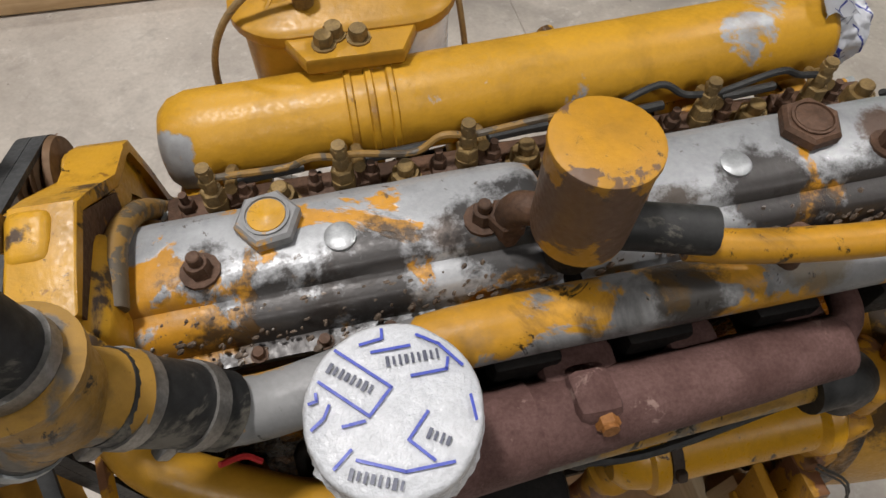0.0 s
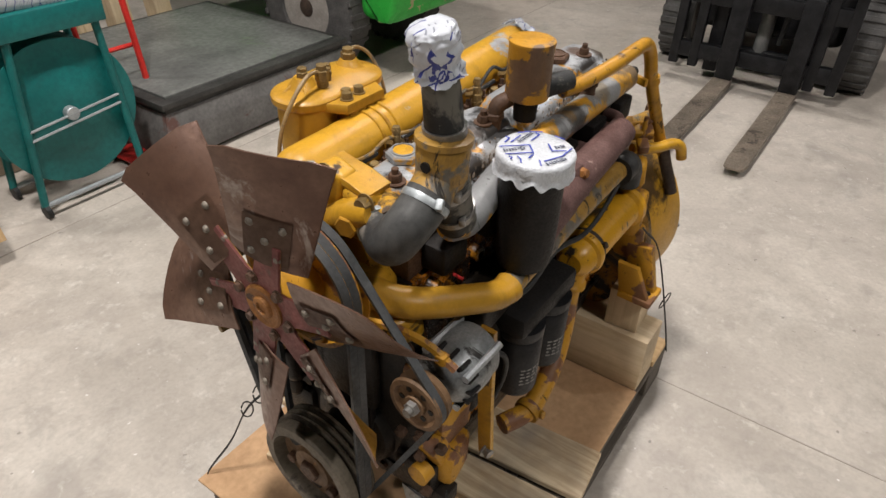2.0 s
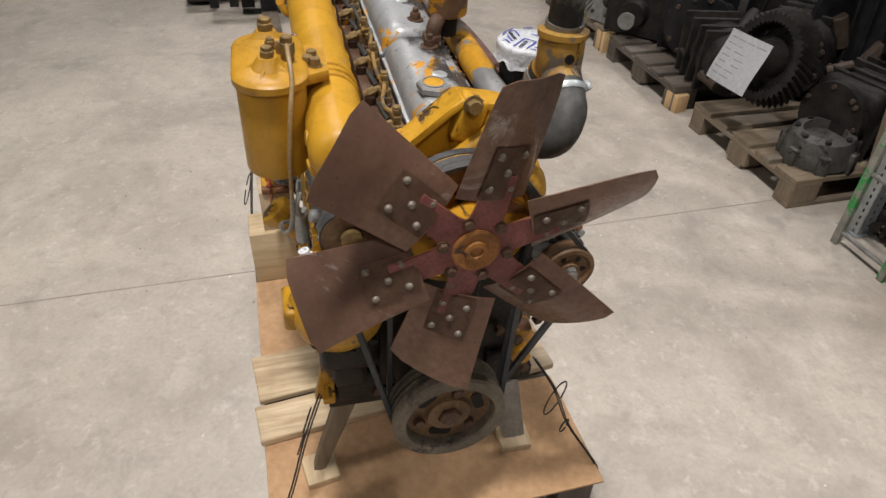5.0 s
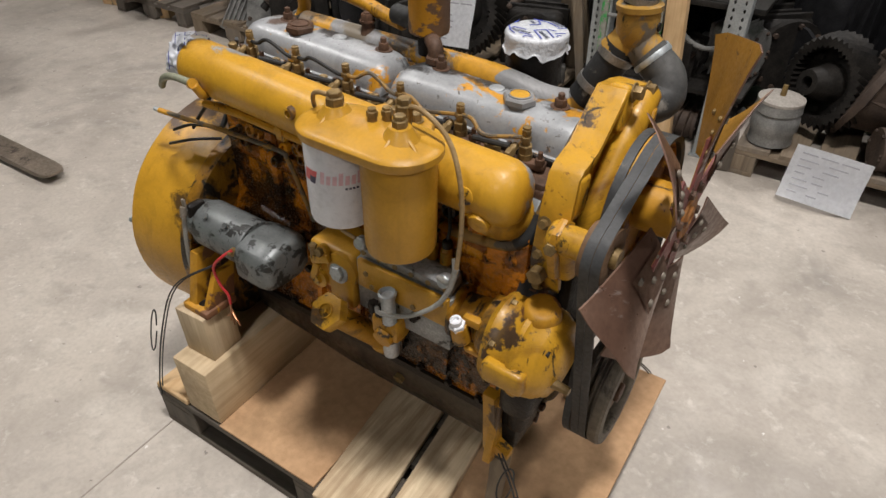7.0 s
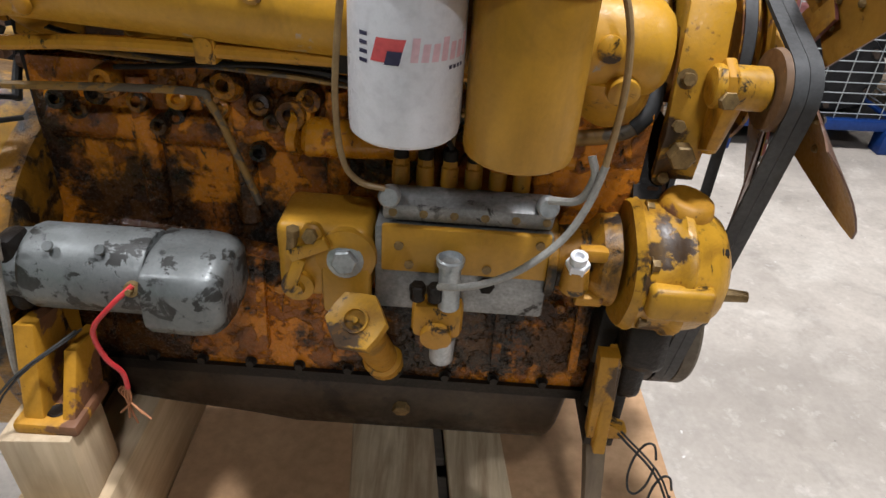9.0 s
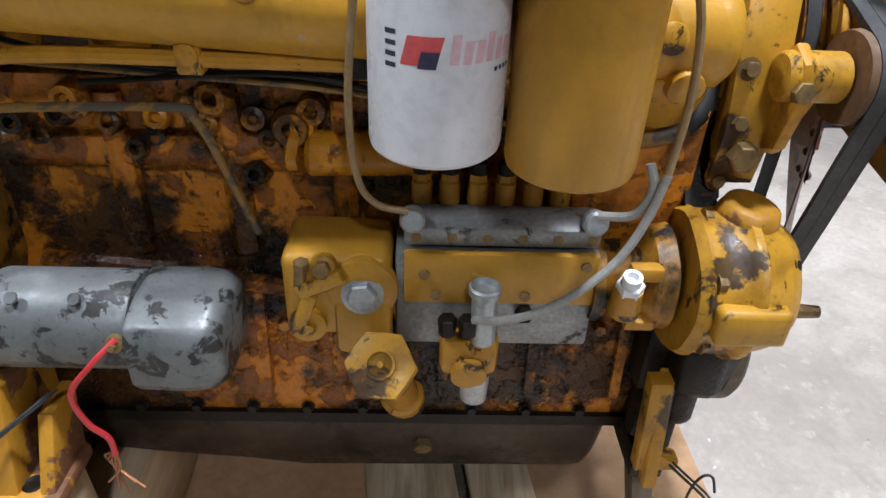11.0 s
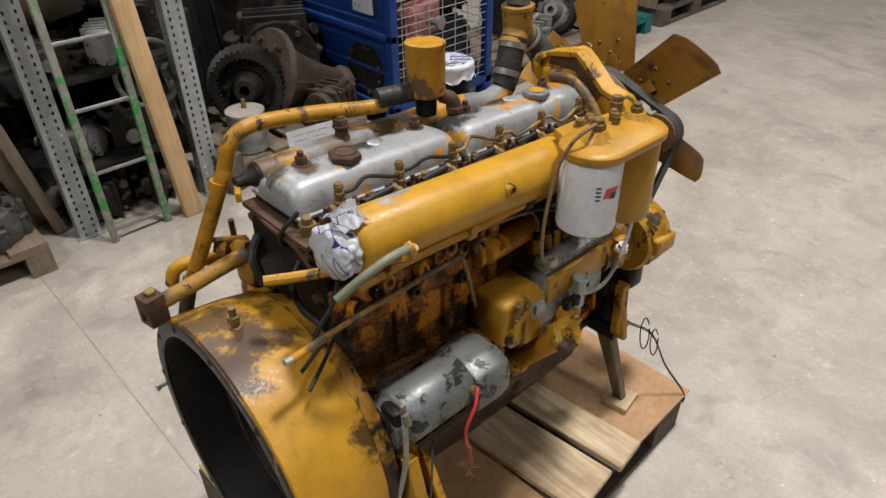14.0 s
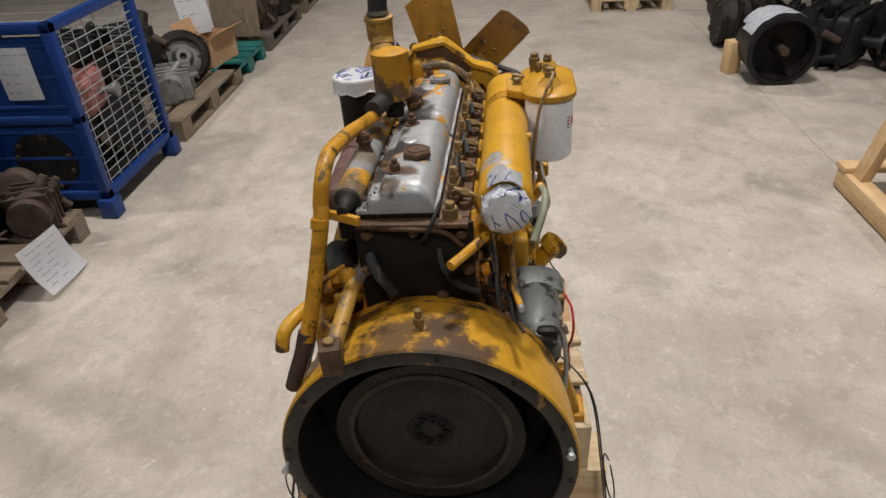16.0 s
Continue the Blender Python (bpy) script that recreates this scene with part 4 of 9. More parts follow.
# baked crust of dirt along the low side of the covers
RC = random.Random(21)
for cov, x0, x1 in ((coverA, 0.01, 0.42), (coverB, -0.44, -0.03)):
    bm = bmn()
    for k in range(170):
        x = RC.uniform(x0, x1)
        u = RC.random()
        y, z = (0.075 + 0.04 * u, 1.0865 - 0.0355 * u ** 1.6) if u < 0.7 else (RC.uniform(0.1, 0.117), 1.0522)
        q = RC.uniform(0.0015, 0.0042)
        made = bmesh.ops.create_icosphere(bm, subdivisions=1, radius=1.0, matrix=pose(x, y, z, RC.uniform(0, 90), RC.uniform(0, 90), 0) @ Matrix.Diagonal((q * 1.7, q, q * 0.8, 1)))
    tagged(eng("baked_dirt", rough_up(bm, 0.001, 90), "crust", "", cov), kind="stuff")

# breather on its elbow
bm = bmn()
lathe(bm, (0.006, 0.095, 1.165), (0, 0, 1), [(0, 0.036), (0.004, 0.0435), (0.012, 0.045), (0.112, 0.045), (0.116, 0.0465), (0.121, 0.046), (0.123, 0.042), (0.122, 0.01)], 32)
br = eng("breather", bm, "breather_paint", "yellow breather can with worn rusty paint")
bm = bmn()
tube(bm, [(0.055, 0.05, 1.1), (0.052, 0.055, 1.15), (0.03, 0.07, 1.165)], 0.017, 12)
hexagon(bm, (0.055, 0.05, 1.125), (0, 0, 1), 0.022, 0.014)
eng("elbow", bm, "head", "", br)
bm = bmn()
lathe(bm, (0.006, 0.095, 1.12), (0, 0, 1), [(0, 0.024), (0.05, 0.026)], 20)
eng("breather_neck", bm, "black_iron", "", br)
bm = bmn()
tube(bm, [(-0.02, 0.105, 1.165), (-0.06, 0.115, 1.163), (-0.11, 0.128, 1.16)], 0.0225, 14)
eng("rubber_sleeve", bm, "rubber", "black rubber sleeve of the breather tube")
bm = bmn()
tube(bm, [(-0.09, 0.126, 1.158), (-0.15, 0.142, 1.16), (-0.25, 0.162, 1.172), (-0.37, 0.172, 1.183), (-0.425, 0.172, 1.178), (-0.454, 0.176, 1.15), (-0.465, 0.183, 1.11), (-0.483, 0.184, 1.074), (-0.548, 0.212, 0.92), (-0.58, 0.232, 0.84)], 0.0165, 14, 6)
bt = eng("breather_tube", bm, "ochre", "bent yellow breather tube with scuffed paint")
bm = bmn()
box(bm, (-0.465, 0.145, 1.076), (0.012, 0.09, 0.02), (0, 0, -25), 0.002)
lathe(bm, (-0.49, 0.187, 1.064), (0.2, -0.07, 0.6), [(0, 0.019), (0.02, 0.019)], 16)
eng("tube_bracket", bm, "ochre", "", bt)

# intake manifold: long yellow tube with a domed front end
bm = bmn()
lathe(bm, (-0.47, -0.19, 1.08), (1, 0, 0), [(0.03, 0.036), (0.034, 0.052), (0.046, 0.058), (0.3, 0.058), (0.6, 0.059), (0.76, 0.06), (0.83, 0.062), (0.852, 0.062), (0.872, 0.056), (0.884, 0.045), (0.889, 0.03), (0.891, 0.01)], 32)
man = eng("intake_manifold", bm, "yellow_bare", "long yellow intake manifold tube with chipped paint", None, 50)
bm = bmn()
tube(bm, [(0.345, -0.194, 1.066), (0.352, -0.183, 1.045), (0.36, -0.165, 1.022), (0.366, -0.14, 1.01)], 0.055, 22)
lathe(bm, (0.36, -0.235, 1.04), (0.1, -1, -0.35), [(0, 0.022), (0.014, 0.02), (0.018, 0.012), (0.016, 0.004)], 16)
eng("manifold_elbow", bm, "yellow", "", man, 50)
bm = bmn()
box(bm, (0.378, -0.118, 1.035), (0.1, 0.012, 0.085), (-35, 0, 0), 0.004)
eng("gasket", bm, "zinc", "", man)
bm = bmn()
box(bm, (0.37, -0.095, 1.03), (0.12, 0.05, 0.07), (0, 0, 0), 0.01, 2)
rough_up(bm, 0.003, 22)
eng("port_casting", bm, "head", "", man, 50)
for i in range(6):
    x = 0.33 - i * 0.1455
    bm = bmn()
    tube(bm, [(x, -0.185, 1.06), (x, -0.16, 1.03), (x, -0.12, 1.01)], 0.032, 14)
    eng("runner", bm, "yellow" if i < 4 else "ochre", "", man)
    bm = bmn()
    box(bm, (x, -0.127, 1.008), (0.09, 0.014, 0.06), (-20, 0, 0), 0.004)
    eng("flange", bm, "ochre", "", man)
for x in (0.13, 0.155, 0.18):
    bm = bmn()
    lathe(bm, (x, -0.19, 1.08), (1, 0, 0), [(0, 0.058), (0.003, 0.063), (0.009, 0.063), (0.012, 0.058)], 32)
    eng("rib", bm, "yellow", "", man)
bm = bmn()
lathe(bm, (-0.082, -0.24, 1.098), (0, -1, 0), [(0, 0.014), (0.012, 0.013), (0.014, 0.008), (0.008, 0.006)], 16)
eng("boss", bm, "yellow", "", man)
bm = bmn()
lathe(bm, (0.335, -0.24, 1.085), (0, -1, 0.1), [(0, 0.018), (0.012, 0.016), (0.014, 0.011)], 16)
eng("boss", bm, "yellow", "", man)


def wrapped(a, b, r, seed):
    """Plastic film drawn over a pipe's end: crumpled into sharp facets, gathered at its neck."""
    bm = bmn()
    a, b = Vector(a), Vector(b)
    n = (b - a).length
    key = [(-0.018, 1.2), (-0.01, 1.04), (0.0, 1.02), (n * 0.12, 1.1), (n * 0.3, 1.18), (n * 0.5, 1.12), (n * 0.7, 1.2), (n * 0.88, 1.16), (n, 1.02), (n * 1.06, 0.75), (n * 1.1, 0.4), (n * 1.07, 0.1)]
    prof = []
    for (h0, k0), (h1, k1) in zip(key, key[1:]):
        prof += [(h0 + (h1 - h0) * q / 4, r * (k0 + (k1 - k0) * q / 4)) for q in range(4)]
    prof.append((key[-1][0], r * key[-1][1]))
    lathe(bm, a, b - a, prof, 96, (False, True))
    axis = (b - a).normalized()
    s = Vector((seed, seed * 0.7, 0))
    for v in bm.verts:
        rel = v.co - a
        out = (rel - axis * rel.dot(axis))
        out = out.normalized() if out.length > 1e-5 else axis
        dist, near = noise.voronoi(v.co * 62 + s)
        dist2, near2 = noise.voronoi(v.co * 130 - s)
        crease = (dist[1] - dist[0]) * 0.34 + (dist2[1] - dist2[0]) * 0.14
        fold = abs(noise.noise(v.co * 34 + s)) * 0.3
        edge = 1.0 if rel.dot(axis) > 0 else 2.2
        v.co += out * r * (0.0 + crease * 0.5 * edge - fold * 0.5) + axis * r * 0.12 * noise.noise(v.co * 40 - s) * edge
    return bm


eng("outlet_wrap", wrapped((-0.432, -0.19, 1.08), (-0.485, -0.193, 1.079), 0.041, 3.0), "film", "crumpled white plastic film with blue print over the manifold end", man, 60)
bm = bmn()
fl = [[bm.verts.new((-0.462 + 0.052 * i / 6 - 0.008 * math.sin(j), -0.225 + 0.07 * j / 6, 1.143 - 0.0035 * (j - 3) ** 2 * 0.5 + 0.004 * math.sin(i * 1.7 + j) + 0.002 * i)) for i in range(7)] for j in range(7)]
for j in range(6):
    for i in range(6):
        bm.faces.new((fl[j][i], fl[j][i + 1], fl[j + 1][i + 1], fl[j + 1][i]))
bmesh.ops.solidify(bm, geom=list(bm.faces), thickness=0.0012)
eng("film_flap", bm, "film", "loose flap of the printed film", man, 60)
bm = bmn()
tube(bm, [(-0.42, -0.2, 1.03), (-0.375, -0.222, 1.042), (-0.35, -0.25, 1.052), (-0.352, -0.264, 1.078)], 0.0095, 12)
lathe(bm, (-0.366, -0.262, 1.077), (0.9, -0.2, 0.35), [(0, 0.0115), (0.014, 0.0115)], 12)
eng("hose_elbow", bm, "ochre", "", man)
bm = bmn()
tube(bm, [(-0.362, -0.265, 1.081), (-0.405, -0.272, 1.084), (-0.455, -0.265, 1.065), (-0.505, -0.245, 1.025)], 0.0082, 12)
eng("air_hose", bm, "green_hose", "short stained green hose at the manifold end", man)

# manifold, head and covers fall a little towards the front
def lean(ob, rise, slope, x0, at=0.0):
    at += ob.location.x
    for v in ob.data.vertices:
        v.co.z += rise - slope * (v.co.x + at - x0)
    for q in ob.children:
        lean(q, rise, slope, x0, at)


lean(man, 0.006, 0.054, -0.47)
for ob in [q for q in ENG.children if q.name.split(".")[0] in ("valve_cover", "injector", "leak_off_pipe", "rubber_sleeve", "cylinder_head")]:
    lean(ob, 0.0, 0.034, 0.36)

# fuel filters on their common head
bm = bmn()
rings(bm, [[(u, v, z) for u, v in stadium(0.172, -0.305, 0.07 - q * 0.5, 0.072 - q, 16)] for q, z in ((0.008, 1.122), (0.002, 1.125), (0.0, 1.129), (0.0, 1.141), (0.003, 1.145), (0.01, 1.148), (0.022, 1.153), (0.038, 1.159), (0.054, 1.163), (0.066, 1.164))])
fh = eng("filter_head", bm, "can", "yellow cast head that carries both fuel filters")
for x in (0.103, 0.242):
    bm = bmn()
    lathe(bm, (x, -0.307, 1.155), (0, 0, 1), [(0, 0.034), (0.012, 0.024), (0.02, 0.019)], 20)
    for k in range(5):
        a = k * 1.257 + x * 9
        rod(bm, (x + 0.012 * math.cos(a), -0.307 + 0.012 * math.sin(a), 1.166), (x + 0.055 * math.cos(a), -0.307 + 0.055 * math.sin(a), 1.143), 0.0055, 8, 0.003)
    eng("boss", bm, "can", "", fh)
for x, y, r, h in ((0.103, -0.307, 0.0165, 0.026), (0.242, -0.307, 0.0135, 0.022), (0.222, -0.27, 0.015, 0.032), (0.178, -0.3, 0.01, 0.014), (0.195, -0.282, 0.01, 0.014)):
    bm = bmn()
    rod(bm, (x, y, 1.158), (x, y, 1.178), r * 0.85, 12)
    hexagon(bm, (x, y, 1.172), (0, 0, 1), r, h * 0.7, 40 * x * 30)
    hexagon(bm, (x, y, 1.172 + h * 0.7), (0, 0, 1), r * 0.8, h * 0.35, 70 * x * 30)
    eng("banjo_bolt", bm, "bronze_nut", "", fh)
bm = bmn()
rings(bm, [[(0.175 + u * k, -0.23 + v * k, z) for u, v in ((-0.1, -0.04), (0.095, -0.04), (0.055, 0.036), (-0.06, 0.036))] for k, z in ((0.97, 1.118), (1.0, 1.121), (1.0, 1.1355), (0.97, 1.1385))])
box(bm, (0.17, -0.225, 1.1), (0.09, 0.05, 0.06), (0, 0, 0), 0.012)
fbk = eng("filter_bracket", bm, "can", "", fh)
for x, y in ((0.165, -0.222), (0.193, -0.232), (0.206, -0.218)):
    bm = bmn()
    nut(bm, (x, y, 1.1385), (0, 0, 1), 0.0115, 0.013, 1.3, 0.2, 300 * x)
    eng("bolt", bm, "bronze_nut", "", fbk)
bm = bmn()
lathe(bm, (0.102, -0.305, 0.953), (0, 0, 1), [(0.001, 0.015), (0.0, 0.034), (0.002, 0.057), (0.007, 0.0625), (0.015, 0.064), (0.1, 0.064), (0.168, 0.064), (0.176, 0.061)], 40)
fw = eng("fuel_filter", bm, "white", "white spin-on fuel filter with a faded red print")
bm = bmn()
lathe(bm, (0.236, -0.305, 0.932), (0, 0, 1), [(0.001, 0.015), (0.0, 0.035), (0.002, 0.056), (0.007, 0.063), (0.015, 0.065), (0.1, 0.0655), (0.185, 0.066), (0.196, 0.063)], 40)
eng("fuel_filter", bm, "can", "plain yellow spin-on fuel filter canister")


def on_can(bm, cx, cy, r, a0, a1, z0, z1, slant=0.0, n=6):
    """A thin print on a can, from the angle a0 to a1 and from z0 to z1."""
    lo = [Vector((cx + r * math.cos(radians(a)), cy + r * math.sin(radians(a)), z0)) for a in np.linspace(a0, a1, n)]
    hi = [Vector((cx + r * math.cos(radians(a + slant)), cy + r * math.sin(radians(a + slant)), z1)) for a in np.linspace(a0, a1, n)]
    rows = [[bm.verts.new(p) for p in q] for q in (lo, hi)]
    for i in range(n - 1):
        bm.faces.new((rows[0][i], rows[0][i + 1], rows[1][i + 1], rows[1][i]))
    return bm


bm = bmn()
on_can(bm, 0.102, -0.305, 0.0644, 240, 268, 1.05, 1.074, 6)
eng("print_mark", bm, "label_red", "", fw)
bm = bmn()
on_can(bm, 0.102, -0.305, 0.0647, 254, 268, 1.048, 1.062, 3)
eng("print_mark", bm, "label_dark", "", fw)
bm = bmn()
for k in range(7):
    on_can(bm, 0.102, -0.305, 0.0644, 278 + k * 10, 285 + k * 10, 1.052, 1.07 if k % 3 else 1.076, 2, 3)
eng("print_mark", bm, "label_pink", "", fw)
bm = bmn()
for k in range(4):
    on_can(bm, 0.102, -0.305, 0.0644, 226, 236, 1.046 + k * 0.009, 1.05 + k * 0.009, 0, 3)
for k in range(4):
    on_can(bm, 0.102, -0.305, 0.0644, 318 + k * 6, 322 + k * 6, 1.042, 1.046, 0, 3)
eng("print_mark", bm, "label_dark", "", fw)

# fuel lines
FUEL = (
    ("hose_tan", 0.0042, [(0.103, -0.307, 1.187), (0.07, -0.312, 1.19), (0.04, -0.297, 1.165), (0.026, -0.275, 1.1), (0.014, -0.264, 0.98), (0.02, -0.26, 0.895), (0.04, -0.258, 0.862), (0.075, -0.256, 0.852)]),
    ("hose_tan", 0.0045, [(0.222, -0.27, 1.19), (0.26, -0.27, 1.192), (0.31, -0.268, 1.155), (0.342, -0.278, 1.09), (0.352, -0.285, 1.01), (0.346, -0.288, 0.91)]),
    ("hose", 0.005, [(0.347, -0.288, 0.92), (0.335, -0.29, 0.868), (0.31, -0.297, 0.82), (0.266, -0.307, 0.78), (0.22, -0.315, 0.757), (0.18, -0.314, 0.745), (0.155, -0.292, 0.728)]),
    ("hose", 0.0055, [(0.29, -0.262, 0.855), (0.325, -0.275, 0.865), (0.338, -0.28, 0.9), (0.332, -0.272, 0.925)]),
    ("yellow_hose", 0.0055, [(-0.58, -0.216, 0.936), (-0.45, -0.204, 0.937), (-0.2, -0.2, 0.945), (-0.165, -0.2, 0.93), (-0.14, -0.195, 0.86), (-0.115, -0.19, 0.78)]),
)
for mat, r, pts in FUEL:
    eng("fuel_line", tube(bmn(), pts, r, 10, 7), mat, "bent fuel line")
bm = bmn()
rod(bm, (-0.59, -0.218, 0.937), (-0.5, -0.203, 0.931), 0.0068, 10)
eng("pipe_end", bm, "ochre", "yellow pipe end standing off over the flywheel housing")
bm = bmn()
rod(bm, (-0.604, -0.22, 0.9385), (-0.588, -0.218, 0.937), 0.0062, 10)
eng("pipe_tip", bm, "zinc")
# linkage rail under the manifold
bm = bmn()
tube(bm, [(-0.43, -0.195, 0.99), (-0.3, -0.2, 1.0), (-0.15, -0.21, 1.003), (0.06, -0.208, 1.0), (0.3, -0.2, 0.985)], 0.0095, 10, 5)
rail = eng("fuel_rail", bm, "ochre", "dirty yellow pipe under the intake manifold")
for x in (-0.156, 0.02, 0.2):
    bm = bmn()
    box(bm, (x, -0.205, 1.005), (0.028, 0.03, 0.036), (0, 0, 0), 0.004)
    lathe(bm, (x, -0.218, 1.01), (0, -1, 0), [(0, 0.012), (0.006, 0.012), (0.007, 0.006)], 12)
    eng("clip", bm, "grime" if x > 0 else "ochre", "", rail)
for k, pts in enumerate(([(-0.42, -0.17, 0.985), (-0.2, -0.18, 0.975), (0.0, -0.19, 0.965), (0.2, -0.19, 0.93)], [(-0.4, -0.165, 1.01), (-0.25, -0.185, 0.985), (-0.1, -0.17, 0.97), (0.1, -0.185, 0.955), (0.24, -0.19, 0.9)], [(-0.3, -0.17, 0.96), (-0.05, -0.2, 0.985), (0.12, -0.2, 0.94), (0.16, -0.2, 0.89)])):
    eng("injection_pipe", tube(bmn(), pts, 0.0038, 8, 6), "grime" if k else "yellow_hose", "thin dark injection pipe")

# injection pump
bm = bmn()
box(bm, (0.185, -0.195, 0.73), (0.25, 0.1, 0.14), (0, 0, 0), 0.006)
pump = eng("injection_pump", bm, "alu_dark", "in-line fuel injection pump, yellow and bare aluminium")
bm = bmn()
box(bm, (0.188, -0.247, 0.768), (0.235, 0.012, 0.072), (0, 0, 0), 0.003)
cv = eng("side_cover", bm, "can", "yellow side cover of the injection pump", pump)
for x, z in ((0.095, 0.775), (0.22, 0.745), (0.29, 0.79), (0.11, 0.745)):
    bm = bmn()
    lathe(bm, (x, -0.252, z), (0, -1, 0), [(0, 0.007), (0.004, 0.0065), (0.004, 0.002)], 10)
    eng("screw", bm, "bronze_nut", "", cv)
bm = bmn()
box(bm, (0.188, -0.222, 0.826), (0.235, 0.045, 0.03), (14, 0, 0), 0.005)
gal = eng("fuel_gallery", bm, "alu_dark", "bare aluminium gallery bar on top of the pump", pump)
for x in (0.08, 0.293):
    bm = bmn()
    lathe(bm, (x, -0.232, 0.843), (0, -1, 0.25), [(0, 0.012), (0.006, 0.015), (0.02, 0.015), (0.024, 0.012)], 16)
    eng("union", bm, "zinc", "", gal)
for i in range(6):
    x = 0.09 + i * 0.034
    bm = bmn()
    rod(bm, (x, -0.195, 0.84), (x, -0.192, 0.872), 0.0125, 12, None, 0.003)
    hexagon(bm, (x, -0.192, 0.868), (0, 0.1, 1), 0.0115, 0.013, 15 * i)
    dv = eng("delivery_valve", bm, "ochre", "", pump)
    bm = bmn()
    lathe(bm, (x, -0.191, 0.88), (0, 0.05, 1), [(0, 0.011), (0.014, 0.01), (0.018, 0.006)], 12)
    eng("cap_nut", bm, "grime", "", dv)
    bm = bmn()
    tube(bm, [(x, -0.19, 0.895), (x + 0.002, -0.186, 0.925), (x - 0.01, -0.17, 0.955), (x - 0.02, -0.165, 0.985)], 0.0036, 8, 5)
    eng("injection_pipe", bm, "wire" if i % 2 else "yellow_hose", "", dv)
    bm = bmn()
    lathe(bm, (0.085 + i * 0.042, -0.243, 0.822), (0, -1, 0.25), [(0, 0.006), (0.004, 0.006), (0.004, 0.002)], 10)
    eng("screw", bm, "bronze_nut", "", gal)
bm = bmn()
box(bm, (-0.012, -0.195, 0.732), (0.135, 0.105, 0.122), (0, 0, 0), 0.014, 3)
rough_up(bm, 0.002, 24)
gov = eng("governor_housing", bm, "can", "yellow governor housing of the injection pump", pump)
bm = bmn()
lathe(bm, (0.02, -0.24, 0.747), (0, -1, 0), [(0, 0.045), (0.012, 0.043), (0.018, 0.03), (0.02, 0.026)], 24)
box(bm, (0.02, -0.245, 0.695), (0.072, 0.03, 0.09), (0, 0, 0), 0.012)
eng("governor_boss", bm, "can", "", gov)
bm = bmn()
lathe(bm, (0.021, -0.258, 0.748), (0, -1, 0.15), [(0, 0.026), (0.004, 0.026), (0.005, 0.022)], 20)
hexagon(bm, (0.021, -0.262, 0.749), (0, -1, 0.15), 0.019, 0.011, 10)
eng("plug", bm, "zinc", "large zinc-plated plug bolt", gov)
bm = bmn()
lathe(bm, (-0.05, -0.245, 0.695), (0, -1, 0), [(0, 0.024), (0.012, 0.024), (0.014, 0.012), (0.022, 0.01)], 16)
box(bm, (-0.052, -0.262, 0.72), (0.018, 0.01, 0.06), (0, 20, 0), 0.003)
box(bm, (-0.03, -0.262, 0.765), (0.06, 0.012, 0.02), (0, -25, 0), 0.003)
lathe(bm, (-0.025, -0.25, 0.785), (0, -1, 0.2), [(0, 0.016), (0.012, 0.015), (0.016, 0.008)], 14)
eng("control_lever", bm, "yellow", "small cast throttle lever", gov)
bm = bmn()
rod(bm, (-0.055, -0.258, 0.755), (-0.05, -0.262, 0.79), 0.0075, 10)
hexagon(bm, (-0.05, -0.262, 0.785), (0.1, -0.1, 1), 0.01, 0.012)
hexagon(bm, (-0.025, -0.264, 0.788), (0, -1, 0.2), 0.011, 0.01)
eng("stop_screw", bm, "bronze_nut", "", gov)
# lift pump
bm = bmn()
box(bm, (0.155, -0.25, 0.66), (0.075, 0.05, 0.06), (0, 0, 0), 0.012)
lathe(bm, (0.155, -0.272, 0.64), (0, -1, -0.2), [(0, 0.024), (0.012, 0.023), (0.014, 0.016)], 18)
lp = eng("lift_pump", bm, "ochre", "small fuel lift pump with a hand primer", pump)
bm = bmn()
rod(bm, (0.17, -0.27, 0.69), (0.168, -0.272, 0.765), 0.0155, 18)
lathe(bm, (0.168, -0.272, 0.762), (0, 0, 1), [(0, 0.019), (0.01, 0.02), (0.012, 0.017), (0.004, 0.014)], 18)
eng("hand_primer", bm, "zinc", "", lp)
bm = bmn()
lathe(bm, (0.165, -0.262, 0.575), (0, 0, 1), [(0, 0.004), (0.004, 0.012), (0.01, 0.018), (0.055, 0.02)], 18)
eng("sediment_bowl", bm, "alu", "", lp)
bm = bmn()
for p in ((0.125, -0.27, 0.7), (0.15, -0.277, 0.705)):
    rod(bm, p, (p[0], p[1], p[2] + 0.02), 0.011, 12)
    hexagon(bm, (p[0], p[1], p[2] + 0.012), (0, 0, 1), 0.012, 0.012)
eng("union", bm, "grime", "", lp)
bm = bmn()
hexagon(bm, (0.222, -0.245, 0.715), (0, -1, 0.3), 0.012, 0.014)
eng("plug", bm, "grime", "", lp)
pump.location.z -= 0.01
# drive end and gear housing
bm = bmn()
lathe(bm, (0.305, -0.2, 0.735), (1, 0, 0), [(0, 0.06), (0.012, 0.062), (0.018, 0.045), (0.06, 0.048), (0.075, 0.066), (0.1, 0.07)], 24)
rough_up(bm, 0.002, 30)
dr = eng("pump_drive", bm, "collar", "rusty yellow drive flange of the pump")
bm = bmn()
rod(bm, (0.345, -0.255, 0.72), (0.342, -0.268, 0.762), 0.021, 16, 0.017)
eng("oil_union", bm, "ochre", "", dr)
bm = bmn()
hexagon(bm, (0.342, -0.268, 0.758), (-0.05, -0.25, 1), 0.017, 0.014)
lathe(bm, (0.341, -0.272, 0.771), (-0.05, -0.25, 1), [(0, 0.012), (0.012, 0.012), (0.012, 0.007), (0.004, 0.006)], 14)
